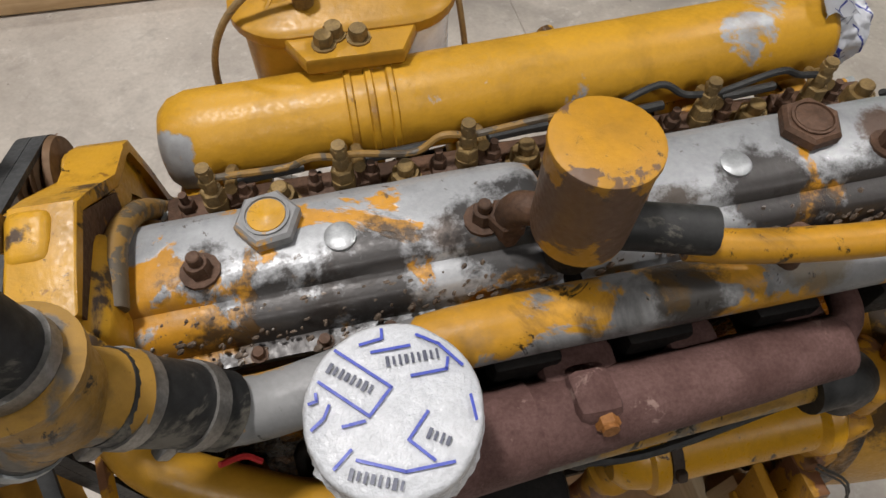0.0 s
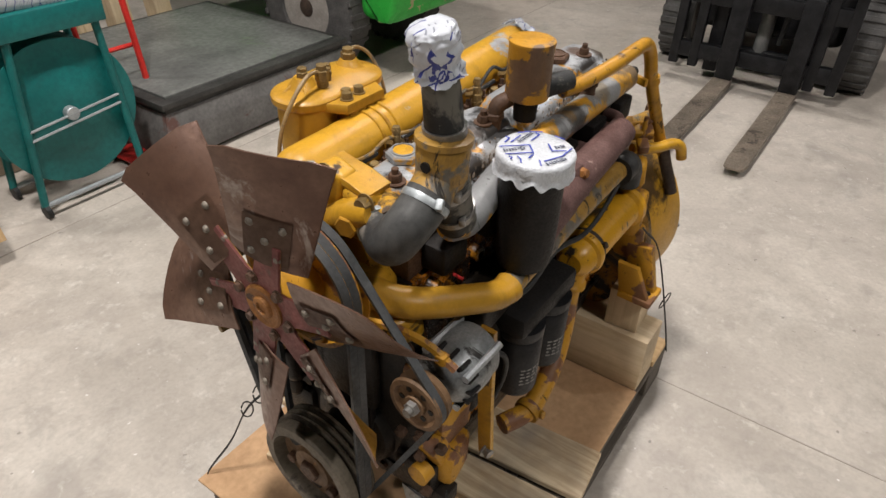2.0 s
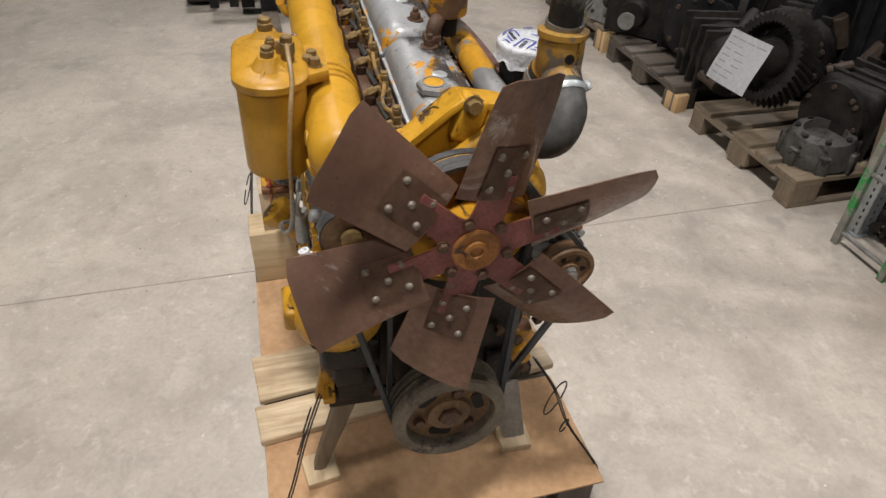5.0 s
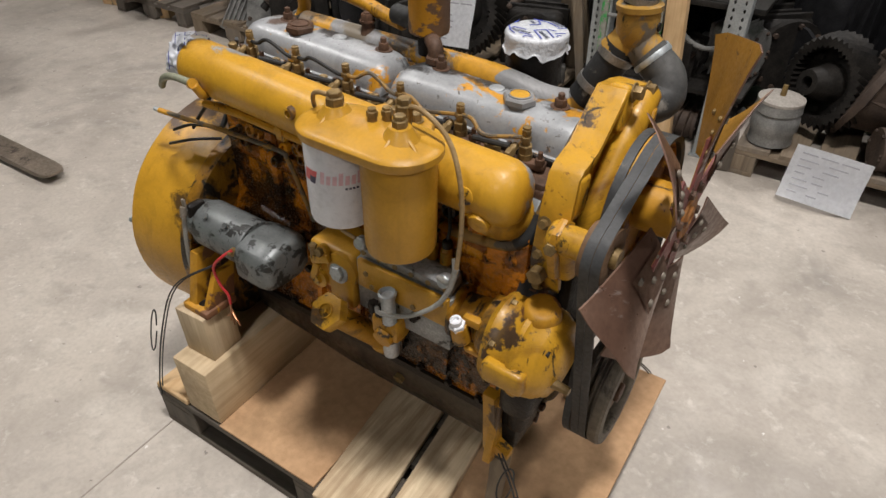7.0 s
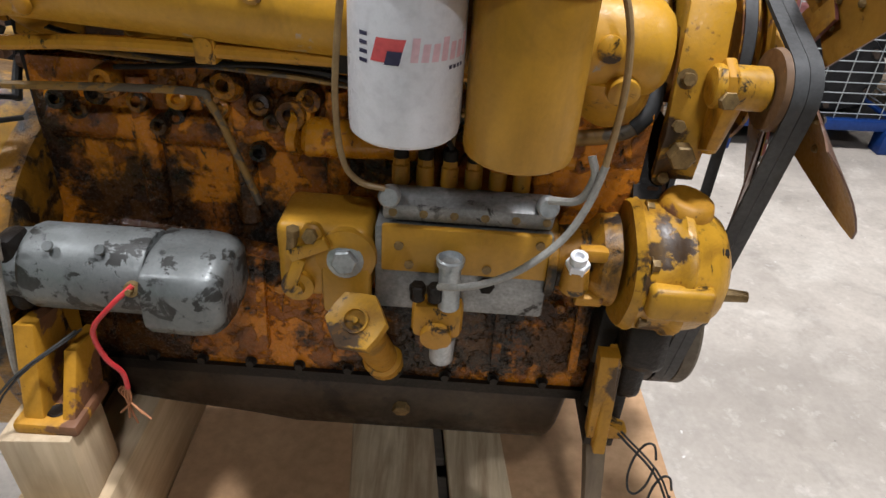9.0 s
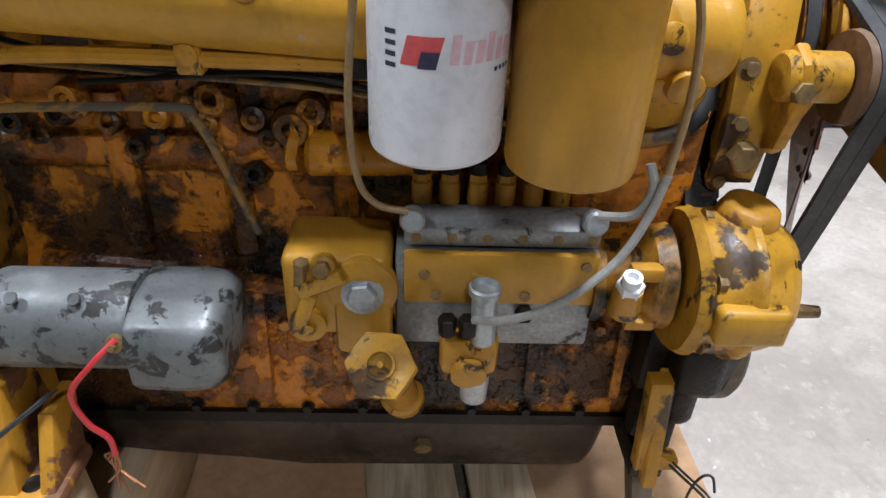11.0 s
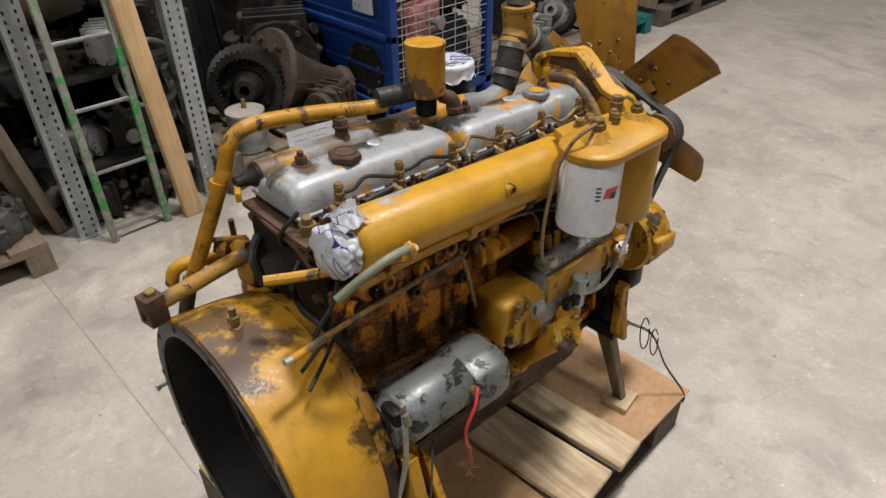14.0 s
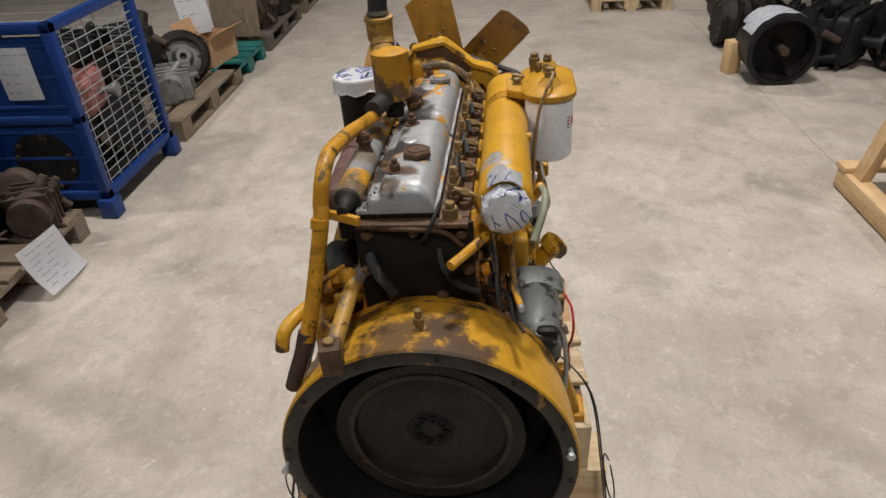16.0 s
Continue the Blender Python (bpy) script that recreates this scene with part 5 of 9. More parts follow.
eng("union_nut", bm, "paper", "pale plastic-capped union", dr)
for k in range(4):
    a = 0.5 + k * 1.3
    bm = bmn()
    box(bm, (0.365 + 0.006 * k, -0.2 + 0.062 * math.cos(a + 2), 0.735 + 0.062 * math.sin(a + 2)), (0.04, 0.02, 0.02), (20 * k, 0, 0), 0.004)
    eng("clamp_lug", bm, "rusty_yellow", "", dr)
bm = bmn()
lathe(bm, (0.412, -0.218, 0.742), (1, 0, 0), [(0, 0.09), (0.012, 0.097), (0.02, 0.093), (0.06, 0.095), (0.066, 0.101), (0.076, 0.101), (0.082, 0.094), (0.108, 0.088), (0.13, 0.074), (0.142, 0.05), (0.148, 0.02)], 34)
rough_up(bm, 0.003, 20)
gh = eng("gear_housing", bm, "yellow", "yellow cast gear housing ahead of the pump", None, 45)
bm = bmn()
lathe(bm, (0.486, -0.21, 0.806), (0.1, -0.1, 1), [(0, 0.042), (0.03, 0.038), (0.042, 0.034), (0.046, 0.026), (0.043, 0.01)], 22)
rough_up(bm, 0.002, 24)
eng("top_boss", bm, "rusty_yellow", "", gh, 50)
for c, sz, tn in (((0.475, -0.312, 0.745), (0.085, 0.03, 0.05), 0),):
    bm = bmn()
    box(bm, c, sz, (tn, 0, 0), 0.008, 2)
    rough_up(bm, 0.003, 24)
    eng("cast_boss", bm, "yellow", "", gh, 50)
bm = bmn()
rod(bm, (0.54, -0.262, 0.728), (0.586, -0.264, 0.728), 0.011, 10, 0.008)
eng("stub", bm, "bronze_nut", "", gh)
# black colour holds both the grease and the shade of the housing's front
bm = bmn()
prism(bm, [(-0.285, 0.69), (-0.25, 0.65), (-0.2, 0.64), (-0.15, 0.66), (-0.135, 0.74), (-0.15, 0.8), (-0.2, 0.82), (-0.26, 0.81), (-0.29, 0.76)], across(0.516), 0.012, 0.005)
fpl = eng("front_plate", bm, "black_iron", "black greasy plate on the front of the gear housing, shade in its colour too", gh)
bolts("bolt", [(0.528, y, z) for y, z in ((-0.27, 0.69), (-0.2, 0.655), (-0.265, 0.795), (-0.155, 0.785), (-0.155, 0.68))], (1, 0, 0), 0.009, 0.009, "grime", fpl)
bm = bmn()
box(bm, (0.475, -0.2, 0.62), (0.07, 0.13, 0.11), (0, 0, 0), 0.02, 2)
box(bm, (0.47, -0.2, 0.54), (0.05, 0.08, 0.1), (0, 0, 0), 0.018, 2)
rough_up(bm, 0.005, 20)
eng("lower_housing", bm, "grime", "", gh, 50)
bolts("bolt", [(0.43, -0.218 + 0.09 * math.cos(a), 0.742 + 0.09 * math.sin(a)) for a in (0.6, 1.6, 2.6, 3.6, 4.6, 5.6)], (1, 0, 0), 0.009, 0.01, "bronze_nut", gh)

# oil filler with its hexagonal cap
bm = bmn()
rod(bm, (0.07, -0.15, 0.455), (0.048, -0.315, 0.672), 0.0265, 18)
lathe(bm, (0.0665, -0.172, 0.484), (-0.022, -0.165, 0.217), [(-0.02, 0.034), (0.012, 0.034), (0.02, 0.028)], 18)
of = eng("oil_filler", bm, "ochre", "slanting yellow oil filler neck")
bm = bmn()
d = Vector((-0.06, -0.65, 0.75)).normalized()
p = Vector((0.048, -0.315, 0.672))
m = Matrix.Translation(p) @ axis_frame(d)
star = [(0.043 * (1.0 if k % 2 == 0 else 0.87) * math.cos(math.pi * k / 6), 0.043 * (1.0 if k % 2 == 0 else 0.87) * math.sin(math.pi * k / 6)) for k in range(12)]
prism(bm, star, m, 0.03, 0.004)
lathe(bm, p + d * 0.03, d, [(-0.002, 0.019), (0.004, 0.018), (0.004, 0.015), (0.0, 0.014), (0.0, 0.005), (0.004, 0.004)], 18)
eng("filler_cap", bm, "yellow", "yellow star-shaped filler cap", of)

# starter motor
bm = bmn()
lathe(bm, (-0.45, -0.262, 0.698), (1, 0, 0), [(0, 0.05), (0.03, 0.052), (0.035, 0.058), (0.042, 0.061), (0.2, 0.061), (0.205, 0.058)], 36)
st = eng("starter_motor", bm, "starter", "stained grey starter motor")
bm = bmn()
rings(bm, [[(x, -0.262 + w * u, 0.6875 + h * v) for u, v in ((-1, -0.55), (-0.8, -0.9), (-0.2, -1), (0.6, -1), (1, -0.6), (1, 0.6), (0.6, 1), (-0.3, 1), (-0.85, 0.75), (-1, 0.4))] for x, w, h in ((-0.246, 0.072, 0.0585), (-0.18, 0.074, 0.06), (-0.152, 0.07, 0.056), (-0.138, 0.058, 0.046))])
bmesh.ops.bevel(bm, geom=list(bm.edges), offset=0.006, segments=2, affect="EDGES", profile=0.5)
eng("end_cover", bm, "starter", "grey dented end cover of the starter", st)
bm = bmn()
lathe(bm, (-0.255, -0.321, 0.711), (0.1, -1, 0.3), [(0, 0.011), (0.01, 0.01), (0.011, 0.005), (0.02, 0.004)], 14)
eng("terminal", bm, "bronze_nut", "", st)
for x in (-0.37, -0.3):
    bm = bmn()
    lathe(bm, (x, -0.301, 0.755), (0, -0.7, 0.7), [(0, 0.008), (0.003, 0.007), (0.003, 0.002)], 10)
    eng("screw", bm, "starter", "", st)
bm = bmn()
box(bm, (-0.435, -0.28, 0.7), (0.03, 0.05, 0.12), (0, 0, 0), 0.012)
eng("mounting_flange", bm, "grime", "", st)
bm = bmn()
tube(bm, [(-0.432, -0.312, 0.755), (-0.436, -0.32, 0.72), (-0.445, -0.325, 0.64), (-0.46, -0.32, 0.56), (-0.47, -0.31, 0.5)], 0.0055, 8)
gc = eng("ground_cable", bm, "hose", "grey cable with a pale lug beside the starter")
bm = bmn()
tube(bm, [(-0.432, -0.315, 0.765), (-0.43, -0.322, 0.74)], 0.008, 10)
box(bm, (-0.432, -0.311, 0.772), (0.013, 0.006, 0.026), (0, 0, 0), 0.002)
eng("cable_lug", bm, "rivet", "pale cable lug", gc)
bm = bmn()
tube(bm, [(-0.25, -0.33, 0.722), (-0.275, -0.348, 0.7), (-0.305, -0.353, 0.66), (-0.3, -0.35, 0.61), (-0.285, -0.345, 0.58), (-0.283, -0.345, 0.55)], 0.0037, 8, 6)
cab = eng("starter_cable", bm, "red_wire", "red cable hanging with frayed copper ends")
for k in range(5):
    bm = bmn()
    tube(bm, [(-0.283, -0.345, 0.555), (-0.29 - 0.006 * k + 0.01, -0.35 + 0.004 * k, 0.53), (-0.3 + 0.011 * k, -0.35, 0.505 - 0.01 * (k % 3))], 0.0017, 5, 4)
    eng("strand", bm, "copper", "", cab)

# flywheel housing, open to the rear
HY, HZ = -0.016, 0.565
bm = bmn()
lathe(bm, (-0.45, HY, HZ), (-1, 0, 0), [(0.0, 0.2), (0.0, 0.285), (0.008, 0.3), (0.03, 0.306), (0.1, 0.318), (0.205, 0.326), (0.215, 0.326), (0.22, 0.32), (0.22, 0.3), (0.214, 0.294), (0.05, 0.285), (0.02, 0.28), (0.02, 0.1)], 72, (True, True))
rough_up(bm, 0.0012, 14)
hs = eng("flywheel_housing", bm, "housing", "large worn yellow flywheel housing, open at the rear", None, 40)
# near-black skin laid inside the yellow housing wall
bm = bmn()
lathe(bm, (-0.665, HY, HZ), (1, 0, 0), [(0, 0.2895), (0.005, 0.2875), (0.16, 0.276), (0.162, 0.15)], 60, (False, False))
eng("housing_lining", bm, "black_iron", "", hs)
bm = bmn()
lathe(bm, (-0.668, HY, HZ), (-1, 0, 0), [(-0.004, 0.289), (0.002, 0.2885), (0.004, 0.291), (0.005, 0.297), (0.0045, 0.318), (0.003, 0.3215), (0, 0.3215)], 72, (False, False))
rough_up(bm, 0.0006, 30)
eng("mounting_face", bm, "rim_steel", "dark bare-metal mounting face of the housing", hs)
bm = bmn()
lathe(bm, (-0.447, HY, HZ), (-1, 0, 0), [(0.0, 0.19), (0.0, 0.29), (0.006, 0.303), (0.036, 0.3095), (0.04, 0.3085)], 72, (False, False))
rough_up(bm, 0.0012, 20)
eng("housing_collar", bm, "collar", "oil-blackened front edge of the housing", hs)
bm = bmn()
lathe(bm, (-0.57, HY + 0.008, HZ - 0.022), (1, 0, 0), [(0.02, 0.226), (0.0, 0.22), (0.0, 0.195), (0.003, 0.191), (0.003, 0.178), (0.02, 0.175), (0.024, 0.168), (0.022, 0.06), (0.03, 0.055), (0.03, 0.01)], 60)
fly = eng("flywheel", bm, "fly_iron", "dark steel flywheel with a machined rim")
bm = bmn()
lathe(bm, (-0.5685, HY + 0.008, HZ - 0.022), (-1, 0, 0), [(0, 0.178), (0.003, 0.1785), (0.004, 0.181), (0.004, 0.191), (0.003, 0.194), (0, 0.1945)], 72, (False, False))
eng("machined_ring", bm, "rim_steel", "worn grey machined ring", fly)
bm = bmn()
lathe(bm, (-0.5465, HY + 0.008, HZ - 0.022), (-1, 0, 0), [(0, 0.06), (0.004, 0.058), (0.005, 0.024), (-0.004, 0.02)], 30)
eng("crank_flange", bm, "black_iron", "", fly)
for k in range(8):
    a = k * math.pi / 4 + 0.2
    bm = bmn()
    lathe(bm, (-0.551, HY + 0.008 + 0.036 * math.cos(a), HZ - 0.022 + 0.036 * math.sin(a)), (-1, 0, 0), [(0, 0.011), (0.006, 0.0105), (0.006, 0.006), (0.001, 0.005)], 12)
    eng("bolt", bm, "black_iron", "", fly)
for k in range(8):
    a = k * math.pi / 4 + 0.4
    bm = bmn()
    lathe(bm, (-0.5695, HY + 0.008 + 0.186 * math.cos(a), HZ - 0.022 + 0.186 * math.sin(a)), (-1, 0, 0), [(0, 0.006), (0.002, 0.006), (0.002, 0.004), (0.0, 0.003)], 10)
    eng("threaded_hole", bm, "grime", "", fly)
for k in range(12):
    a = k * math.pi / 6 + 0.13
    bm = bmn()
    lathe(bm, (-0.6725, HY + 0.309 * math.cos(a), HZ + 0.309 * math.sin(a)), (-1, 0, 0), [(0, 0.007), (0.002, 0.007), (0.002, 0.005), (0.0, 0.004)], 10)
    eng("threaded_hole", bm, "grime", "", hs)
bm = bmn()
lathe(bm, (-0.594, -0.015, 0.882), (0, 0, 1), [(0, 0.014), (0.006, 0.014), (0.007, 0.009), (0.02, 0.009)], 14)
hexagon(bm, (-0.594, -0.015, 0.9), (0, 0, 1), 0.0125, 0.014)
rod(bm, (-0.594, -0.015, 0.91), (-0.594, -0.015, 0.932), 0.0075, 10)
eng("breather_plug", bm, "bronze_nut", "", hs)
for y, z in ((-0.318, 0.625), (0.3, 0.56)):
    bm = bmn()
    rod(bm, (-0.655, y, z), (-0.695, y, z), 0.005, 8)
    hexagon(bm, (-0.69, y, z), (-1, 0, 0), 0.009, 0.008)
    eng("bolt", bm, "zinc", "", hs)
# feet of the housing
for s, y in ((-1, -0.325), (1, 0.315)):
    bm = bmn()
    box(bm, (-0.405, y, 0.482), (0.095, 0.1, 0.022), (0, 0, 0), 0.006)
    prism(bm, [(0, 0), (-s * 0.09, 0), (-s * 0.11, 0.14), (-s * 0.04, 0.15)], Matrix.Translation((-0.44, y + s * 0.04, 0.485)) @ YZ, 0.03, 0.004)
    prism(bm, [(0, 0), (-s * 0.09, 0), (-s * 0.11, 0.1), (-s * 0.05, 0.1)], Matrix.Translation((-0.385, y + s * 0.04, 0.485)) @ YZ, 0.02, 0.004)
    ft = eng("engine_foot", bm, "rusty_yellow", "cast engine foot with chipped yellow paint")
    bm = bmn()
    lathe(bm, (-0.4, y + s * 0.02, 0.4935), (0, 0, 1), [(0, 0.014), (0.002, 0.012), (0.001, 0.01)], 14)
    eng("bolt_hole", bm, "grime", "", ft)
# pipework behind the head
bm = bmn()
tube(bm, [(-0.44, 0.12, 0.93), (-0.5, 0.135, 0.925), (-0.6, 0.142, 0.906), (-0.68, 0.145, 0.893)], 0.017, 14)
rp = eng("drain_pipe", bm, "soiled_grey", "rusty pipe with a square block fitting at its end")
bm = bmn()
box(bm, (-0.688, 0.145, 0.889), (0.042, 0.042, 0.065), (0, 0, 12), 0.003)
lathe(bm, (-0.709, 0.15, 0.878), (-1, 0.2, 0), [(0, 0.012), (0.002, 0.012), (0.0, 0.009)], 12)
eng("block_fitting", bm, "head", "", rp)
bm = bmn()
hexagon(bm, (-0.685, 0.146, 0.918), (0, 0, 1), 0.012, 0.012)
eng("nut", bm, "bronze_nut", "", rp)
bm = bmn()
tube(bm, [(-0.44, 0.19, 0.895), (-0.51, 0.232, 0.885), (-0.562, 0.256, 0.884), (-0.59, 0.272, 0.868), (-0.601, 0.28, 0.832)], 0.015, 14)
eng("hook_pipe", bm, "yellow", "yellow pipe bent down like a hook")
bm = bmn()
tube(bm, [(-0.575, 0.23, 0.86), (-0.585, 0.245, 0.81), (-0.592, 0.265, 0.76), (-0.594, 0.28, 0.72)], 0.017, 12)
eng("hose_stub", bm, "brown_iron", "short dirty hose stub")
bm = bmn()
for p in ((-0.47, 0.18, 0.93), (-0.5, 0.2, 0.925), (-0.455, 0.21, 0.905), (-0.48, 0.15, 0.94)):
    box(bm, p, (0.035, 0.03, 0.03), (10, 25, 40), 0.005)
rod(bm, (-0.46, 0.16, 0.95), (-0.52, 0.2, 0.95), 0.006, 8)
rod(bm, (-0.47, 0.2, 0.9), (-0.47, 0.2, 0.98), 0.007, 8)
eng("linkage", bm, "rusty_yellow", "clump of rusty fittings behind the head")
for pts, mt in (([(-0.445, -0.16, 1.0), (-0.47, -0.17, 0.96), (-0.5, -0.17, 0.93), (-0.53, -0.176, 0.89)], "wire"), ([(-0.445, -0.15, 1.015), (-0.5, -0.115, 1.01), (-0.55, -0.082, 1.007)], "ochre"), ([(-0.44, 0.0, 1.0), (-0.47, -0.02, 1.02), (-0.48, -0.04, 1.06), (-0.45, -0.06, 1.1)], "wire")):
    eng("loose_pipe", tube(bmn(), pts, 0.0105 if mt == "ochre" else 0.0045, 10), mt, "short open pipe at the rear of the head")
bm = bmn()
box(bm, (-0.4525, 0.0, 0.94), (0.012, 0.25, 0.23), (0, 0, 0), 0.004)
rpl = eng("rear_plate", bm, "black_iron", "black oily plate behind the head")
bolts("bolt", [(-0.4585, y, z) for y, z in ((-0.1, 1.03), (0.0, 1.035), (0.1, 1.03), (-0.11, 0.94), (0.11, 0.94), (-0.05, 0.87), (0.06, 0.87))], (-1, 0, 0), 0.01, 0.01, "head", rpl)
for pts, rr, mt in (([(-0.46, 0.09, 1.045), (-0.475, 0.02, 1.05), (-0.47, -0.06, 1.04), (-0.46, -0.1, 1.0)], 0.006, "head"), ([(-0.46, 0.1, 0.98), (-0.49, 0.08, 0.95), (-0.49, 0.05, 0.9)], 0.012, "rubber"), ([(-0.455, -0.05, 0.99), (-0.485, -0.06, 0.96), (-0.49, -0.09, 0.92), (-0.475, -0.13, 0.89)], 0.007, "wire")):
    eng("rear_pipe", tube(bmn(), pts, rr, 10, 6), mt, "", rpl)
bm = bmn()
prism(bm, [(-0.115, 1.05), (0.115, 1.05), (0.115, 1.06), (-0.115, 1.06)], across(-0.475), 0.03, 0.002)
rough_up(bm, 0.002, 20)
eng("ledge", bm, "head", "", rpl)
for k, (x0, z0) in enumerate(((-0.57, 0.9), (-0.55, 0.88))):
    bm = bmn()
    tube(bm, [(-0.46, -0.15, 0.9 - 0.03 * k), (-0.51, -0.19, 0.91 - 0.04 * k), (-0.57, -0.205 - 0.02 * k, 0.885 - 0.03 * k)], 0.004, 8)
    eng("wire", bm, "wire", "stiff black wire end")

# front plate and timing cover
bm = bmn()
prism(bm, [(-0.19, 0.45), (-0.13, 0.4), (0.13, 0.4), (0.19, 0.45), (0.2, 0.62), (0.18, 0.8), (0.12, 0.93), (-0.12, 0.93), (-0.19, 0.82), (-0.24, 0.78), (-0.255, 0.7), (-0.2, 0.62)], across(0.42), 0.04, 0.006)
tc = eng("timing_cover", bm, "grime", "black oily timing cover")
bm = bmn()
lathe(bm, (0.46, 0, ZC), (1, 0, 0), [(0, 0.11), (0.02, 0.1), (0.03, 0.06), (0.08, 0.05)], 30)
box(bm, (0.475, 0.0, 0.72), (0.03, 0.16, 0.2), (0, 0, 0), 0.012)
box(bm, (0.48, 0.06, 0.67), (0.02, 0.02, 0.26), (0, 0, 0), 0.006)
box(bm, (0.48, -0.06, 0.67), (0.02, 0.02, 0.26), (0, 0, 0), 0.006)
eng("seal_housing", bm, "grime", "", tc)
bolts("bolt", [(0.46, y, z) for y, z in ((-0.17, 0.48), (0.17, 0.48), (-0.18, 0.6), (0.18, 0.6), (0.17, 0.72), (0.15, 0.84), (-0.25, 0.7), (-0.24, 0.79), (-0.1, 0.91), (0.1, 0.91), (-0.08, 0.42), (0.08, 0.42))], (1, 0, 0), 0.011, 0.012, "head", tc)
# front engine bearer and legs
bm = bmn()
box(bm, (0.44, 0.0, 0.42), (0.05, 0.5, 0.05), (0, 0, 0), 0.004)
box(bm, (0.452, 0.17, 0.47), (0.05, 0.1, 0.1), (0, 0, 0), 0.01)
box(bm, (0.452, -0.18, 0.47), (0.05, 0.1, 0.09), (0, 0, 0), 0.01)
fb = eng("front_bearer", bm, "grime", "dark oily front bearer")
bm = bmn()
prism(bm, [(0.405, 0.6), (0.437, 0.6), (0.443, 0.455), (0.478, 0.445), (0.478, 0.428), (0.415, 0.425)], facing(-0.235), 0.028, 0.004)
prism(bm, [(-0.255, 0.405), (-0.28, 0.41), (-0.25, 0.59), (-0.23, 0.6)], across(0.425), 0.02, 0.003)
eng("bearer_bracket", bm, "ochre", "yellow bracket above the front leg", fb)
for name_mat, foot, crown, w0, w1, th in (("old_wood_z", (0.459, -0.285, TOP + 0.0175), (0.44, -0.2, 0.43), 0.03, 0.052, 0.034), ("leg_steel", (0.469, 0.235, TOP + 0.0285), (0.455, 0.176, 0.4), 0.06, 0.082, 0.03)):
    bm = bmn()
    rows = []
    for k in range(6):
        f = k / 5
        c = Vector(foot).lerp(Vector(crown), f)
        w, q = (w0 + (w1 - w0) * f) / 2, th / 2 * (0.7 + 0.3 * f)
        rows.append([c + Vector(p) for p in ((-q, -w, 0), (q, -w, 0), (q + 0.003, 0, 0), (q, w, 0), (-q, w, 0))])
    rings(bm, rows)
    rough_up(bm, 0.002, 24)
    eng("support_leg", bm, name_mat, "tapered front leg that stands on a wooden plate" if foot[1] < 0 else "wide grey steel front leg on a wooden plate")
bm = bmn()
box(bm, (0.44, -0.175, 0.6), (0.07, 0.09, 0.13), (0, 0, 0), 0.015)
box(bm, (0.44, -0.21, 0.5), (0.05, 0.04, 0.1), (0, 10, 0), 0.012)
rough_up(bm, 0.005, 16)
eng("casting_lump", bm, "grime", "", tc)

# crank pulley
ZP = 0.492
bm = bmn()
prof = [(0.0, 0.1), (0.0, 0.124), (0.006, 0.126)]
for g in range(3):
    h = 0.008 + g * 0.016
    prof += [(h, 0.126), (h + 0.004, 0.112), (h + 0.008, 0.112), (h + 0.012, 0.126)]
prof += [(0.058, 0.127), (0.072, 0.127), (0.078, 0.123), (0.079, 0.1), (0.05, 0.095), (0.045, 0.05), (0.06, 0.045), (0.062, 0.012)]
lathe(bm, (0.545, 0, ZP), (1, 0, 0), prof, 48)
cp = eng("crank_pulley", bm, "pulley", "dirty three-groove crank pulley with a rusty web", None, 30)
bm = bmn()
lathe(bm, (0.592, 0, ZP), (1, 0, 0), [(0, 0.094), (0.004, 0.093), (0.001, 0.06), (0.004, 0.052), (0.016, 0.048), (0.018, 0.03)], 36)
web = eng("pulley_web", bm, "pulley_web", "rusty pulley web", cp)
for k in range(6):
    a = k * math.pi / 3 + 0.3
    bm = bmn()
    p = (0.596, 0.068 * math.cos(a), ZP + 0.068 * math.sin(a))
    if k % 2:
        hexagon(bm, p, (1, 0, 0), 0.013, 0.014, 20 * k)
        eng("bolt", bm, "head", "", web)
    else:
        prism(bm, stadium(0, 0, 0.014, 0.012, 8), Matrix.Translation(p) @ YZ @ pose(0, 0, 0, 0, 0, math.degrees(a) + 90), 0.0025)
        eng("slot", bm, "black_iron", "", web)
bm = bmn()
hexagon(bm, (0.605, 0, ZP), (1, 0, 0), 0.026, 0.016, 10)
lathe(bm, (0.602, 0, ZP), (1, 0, 0), [(0, 0.034), (0.005, 0.034)], 20)
eng("crank_bolt", bm, "head", "", web)

# water pump with fan pulley
FZ = 0.992
bm = bmn()
lathe(bm, (0.44, 0, FZ), (1, 0, 0), [(0, 0.09), (0.04, 0.085), (0.05, 0.05), (0.1, 0.042)], 30)
wp = eng("water_pump", bm, "ochre", "yellow water pump behind the fan")
bm = bmn()
prof = [(0.0, 0.06), (0.0, 0.128), (0.004, 0.131)]
for g in range(2):
    h = 0.006 + g * 0.018
    prof += [(h, 0.131), (h + 0.004, 0.116), (h + 0.01, 0.116), (h + 0.014, 0.131)]
prof += [(0.044, 0.131), (0.046, 0.12), (0.03, 0.115), (0.028, 0.05)]
lathe(bm, (0.535, 0, FZ), (1, 0, 0), prof, 48)
fp = eng("fan_pulley", bm, "rusty_yellow", "two-groove fan pulley with rusty yellow web", None, 30)
bm = bmn()
rod(bm, (0.56, 0, FZ), (0.644, 0, FZ), 0.05, 24)
eng("fan_spacer", bm, "ochre", "", fp)

